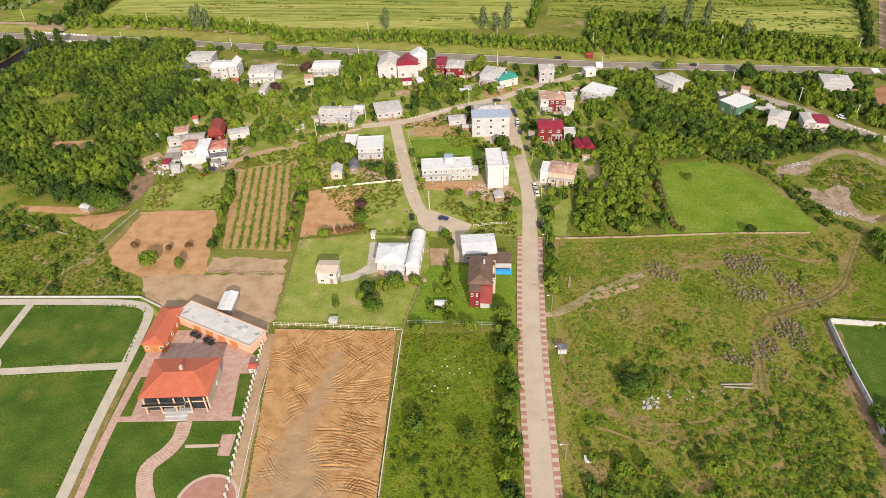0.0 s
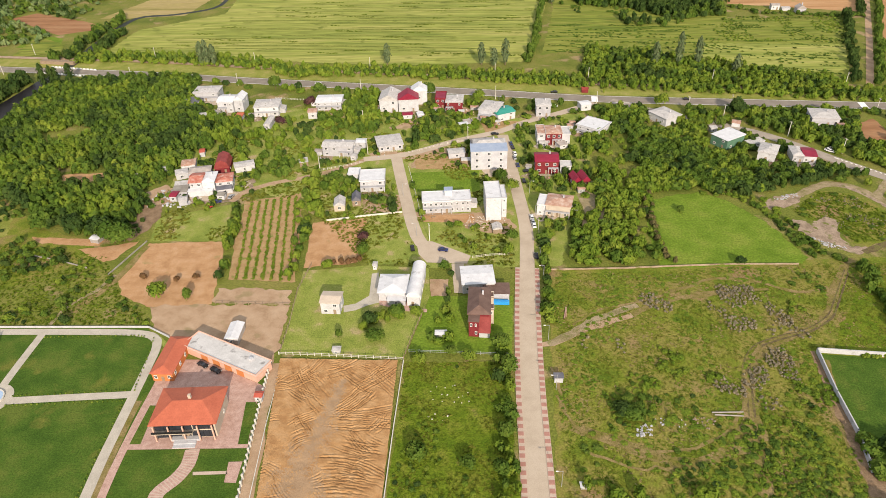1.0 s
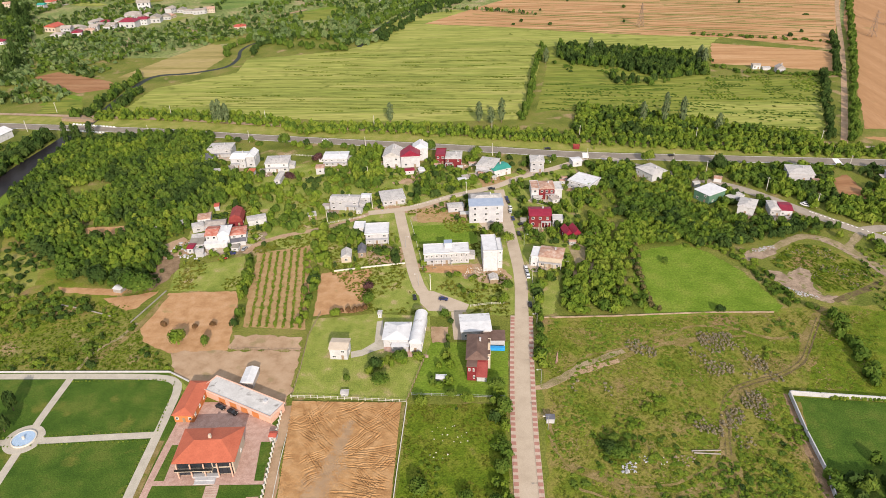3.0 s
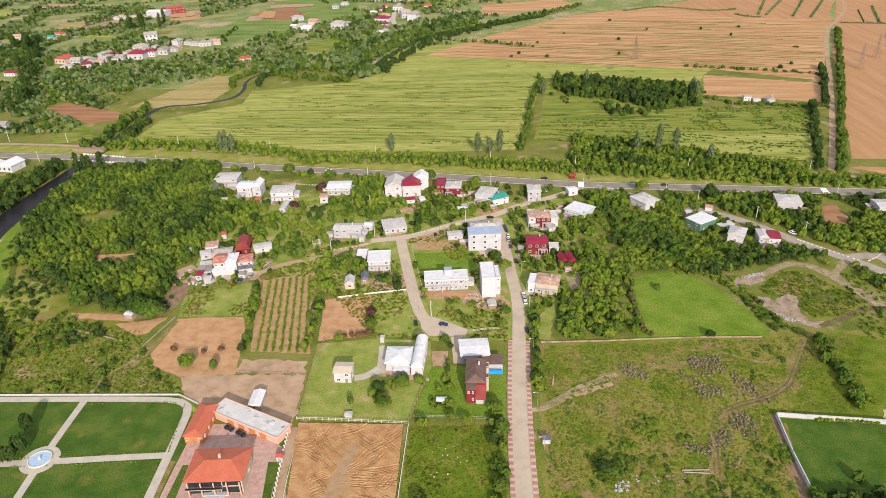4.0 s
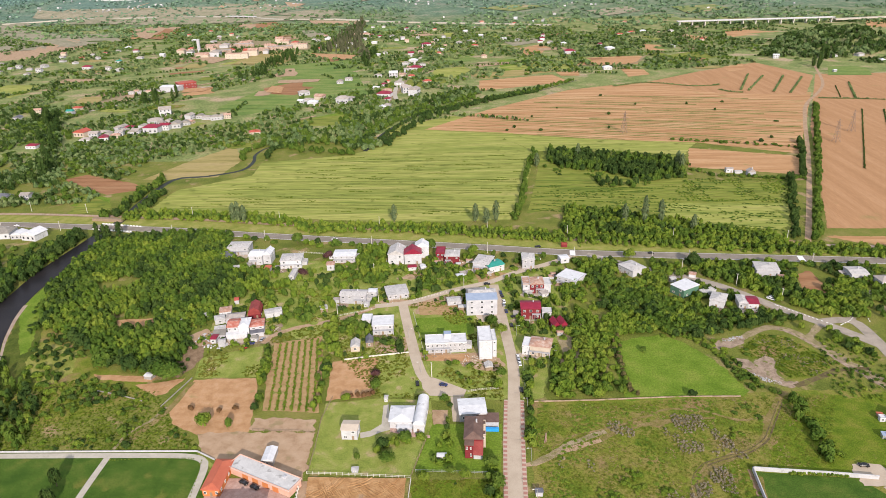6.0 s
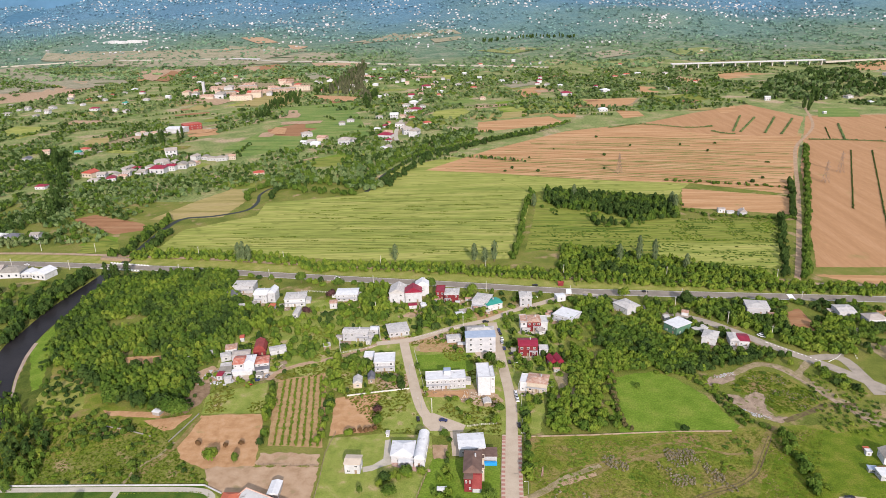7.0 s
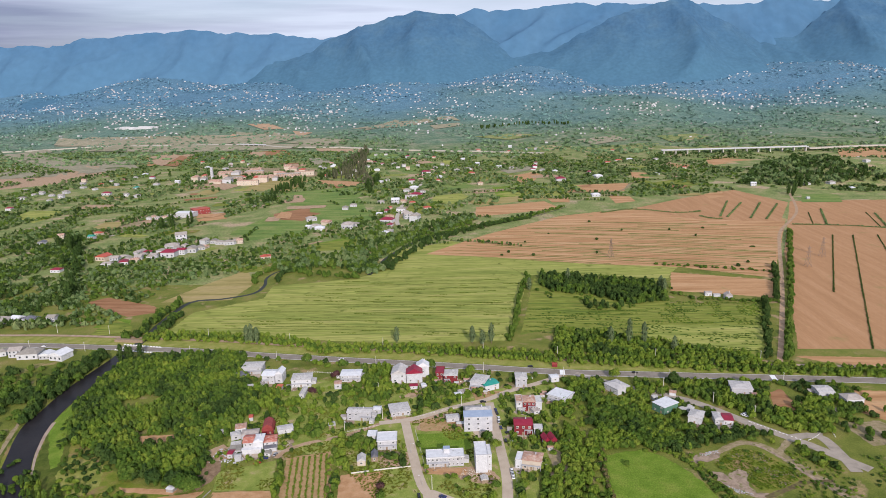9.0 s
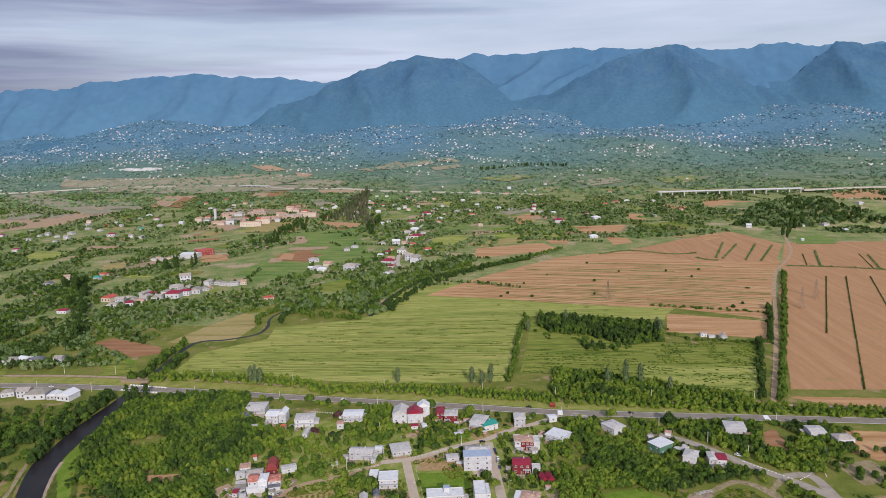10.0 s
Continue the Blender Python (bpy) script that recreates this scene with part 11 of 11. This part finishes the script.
mixed("pasture_weed_clumps", PASTURE, 2.4, (0.5, 1.5), (0.2, 0.55), LOW, "knee-high weeds in clumps over the pasture", 544, clump=12.0, bar=0.08, mix=("leaf_bright",), shares=(1.0,))
mixed("pasture_bush", [(55.5, -13.9), (93.5, -5.1), (109.8, -12.4), (138.6, -1.2), (141.9, -11.4), (140.5, -46.4), (125.8, -79.8), (52.3, -82.8)], 4.2, (0.6, 1.7), (0.4, 1.4), MID, "low green bushes scattered over the pasture", 540, clump=15.0, bar=0.12, shares=(0.45, 0.5, 0.05))
mixed("scrub_bush", WEST, 3.6, (0.6, 1.7), (0.7, 2.4), MID, "green bushes on rough ground beside the park", 541, clump=16.0, bar=0.10, shares=(0.5, 0.35, 0.15))
mixed("plot_bush", PLOT, 3.2, (0.5, 1.2), (0.4, 1.3), MID, "low weeds and bushes of the overgrown plot", 542, clump=9.0, bar=0.16, shares=(0.45, 0.4, 0.15))

# house yard in the east
sheet("forecourt", [(189.6, 11.5), (201.9, 11.7), (206.0, 6.0), (203.0, -2.1), (188.8, -1.7), (188.6, 5.5)], M["concrete"], 0.13, "pale concrete forecourt of a walled yard", "yard")
for line in ([(196.0, -2.0), (203.0, -16.0)], [(198.6, -2.0), (205.8, -16.0)]):
    ribbon("drive_strip", line, 1.2, M["concrete"], 0.12, "concrete wheel strip of a drive", "path", 3)
car((193.8, 10.4), 172, "black")
shed((203.2, 1.4), (207.4, 1.2), 4.5, 2.8, "hip", "red_wall", "roof_red", "small red gate hut beside the forecourt", 1.0)
sheet("clay_yard", [(212.6, 32.6), (225.3, 33.6), (232.0, 30.0), (223.0, 29.0), (213.6, 29.8)], M["clay"], 0.11, "bare orange earth of a house yard", "yard")
house((220.8, 34.4), (229.6, 33.4), 8, 4.4, "gable_y", 2.6, "white", "roof_old", 1, 3, 2, 0.4, False, "white house with a steep grey gable")
shed((216.2, 41.0), (218.6, 40.8), 2.4, 2.4, "flat", "white", "roof_white", "small white box shed in a yard", 0.2)
shed((217.0, 44.6), (219.4, 44.4), 2.0, 1.6, "shed", "wood", "roof_orange", "small hut with an orange roof", 0.3)
house((213.4, 22.6), (222.6, 22.6), 6, 3.2, "shed", 0.8, "white", "roof_white", 1, 2, 1, 0.3, False, "low white yard building with a pale metal roof", "outbuilding", "shed")
shed((211.0, 28.6), (214.6, 28.0), 3.0, 2.2, "shed", "metal", "roof_blue", "small blue-grey tin shed in a yard", 0.4)

# white kerb stones along the side road
V, Fc = box_data(1.1, 0.35, 0.4, -0.55, -0.17, -0.1)
stone = mesh_of("kerb_stone", V, Fc, M["white_line"])
for line in ([(213.1, 156.6), (221.9, 147.3), (230.2, 138.5), (237.0, 131.3)], [(241.0, 132.0), (248.5, 137.2), (253.0, 142.6), (254.3, 148.1)], [(261.2, 152.3), (260.9, 144.7), (259.0, 134.6)]):
    kerb = new("kerb")
    tagged(kerb, "row of white painted kerb stones", "kerb", kind="structure")
    C = curve_points(line, 2.1)
    for a, c in zip(C, C[1:]):
        under("kerb_stone", stone, kerb, (a.x, a.y, 0.1), math.degrees(math.atan2(c.y - a.y, c.x - a.x)))

# crop rows and thicket beside the planted grove
X, Y = scatter([(94.7, 391.3), (148.4, 386.3), (193.0, 359.6), (245.1, 340.5), (278.8, 318.9), (265.6, 285.1), (213.8, 313.7), (150.8, 342.9), (98.6, 351.6)], 4.6, 550)
keep = np.array([noise.noise(Vector((x / 30, y / 5, 4.0))) > 0.12 for x, y in zip(X, Y)], bool)
grove("crop_clumps", (X[keep], Y[keep]), (0.8, 2.0), (0.5, 1.4), TINY, M["leaf"], "broken dark green rows in the crop field", "crops", 550)
X, Y = along([(239.2, 446.3), (251.4, 434.4), (263.7, 423.0), (294.7, 418.3), (306.7, 416.0), (336.1, 413.2)], 3.0, 2.6, 553)
grove("field_hedge", (X, Y), (1.4, 3.0), (1.8, 4.5), MID, M["leaf"], "bushy hedge beside the farm", "hedge", 553)
mixed("crop_weeds", [(229.7, 417.1), (326.7, 410.6), (300.3, 345.7), (191.9, 353.5), (221.7, 400.0)], 2.6, (0.7, 1.6), (0.5, 1.2), TINY, "bushy green crop in broken rows", 552, clump=14.0, bar=-0.12, mix=("leaf", "leaf_bright"), shares=(0.5, 0.5))
mixed("thicket", [(96.5, 513.3), (123.3, 535.7), (182.5, 518.4), (245.2, 492.7), (244.7, 455.2), (225.4, 404.0), (185.3, 391.8), (142.9, 417.5), (104.1, 433.7), (91.9, 469.8)], 6.0, (1.0, 2.6), (1.2, 4.0), MID, "shrubby thicket round the planted grove", 551, clump=26.0, bar=0.0, shares=(0.6, 0.2, 0.2))

mixed("pasture_bush", [(102.9, -31.3), (123.6, -23.9), (136.3, -25.8), (138.2, -46.4), (125.8, -79.8), (83.8, -81.5), (92.7, -51.8)], 3.0, (0.6, 1.6), (0.4, 1.3), MID, "green bushes at the lower end of the pasture", 543, clump=13.0, bar=0.02, shares=(0.4, 0.55, 0.05))
# bare earth along the wall; its dark brown also paints the wall's shadow
ribbon("wall_ditch", [(145.1, 7.2), (144.4, -3.4), (143.8, -13.8), (143.4, -24.7), (143.1, -34.7), (142.7, -45.0), (142.2, -53.0)], 2.4, M["trodden_shaded"], 0.14, "strip of brown earth and painted wall shade beside the yard", "track", 2.0, ends=(1.4, 6.0))
for i, (p, r, h) in enumerate((((76.5, -18.8), 2.4, 3.2), ((79.6, -21.3), 2.0, 2.6), ((73.6, -22.2), 1.8, 2.4))):
    tree(p[0], p[1], r, h, "leaf", i, False, "round leafy bush in the pasture", "bush")
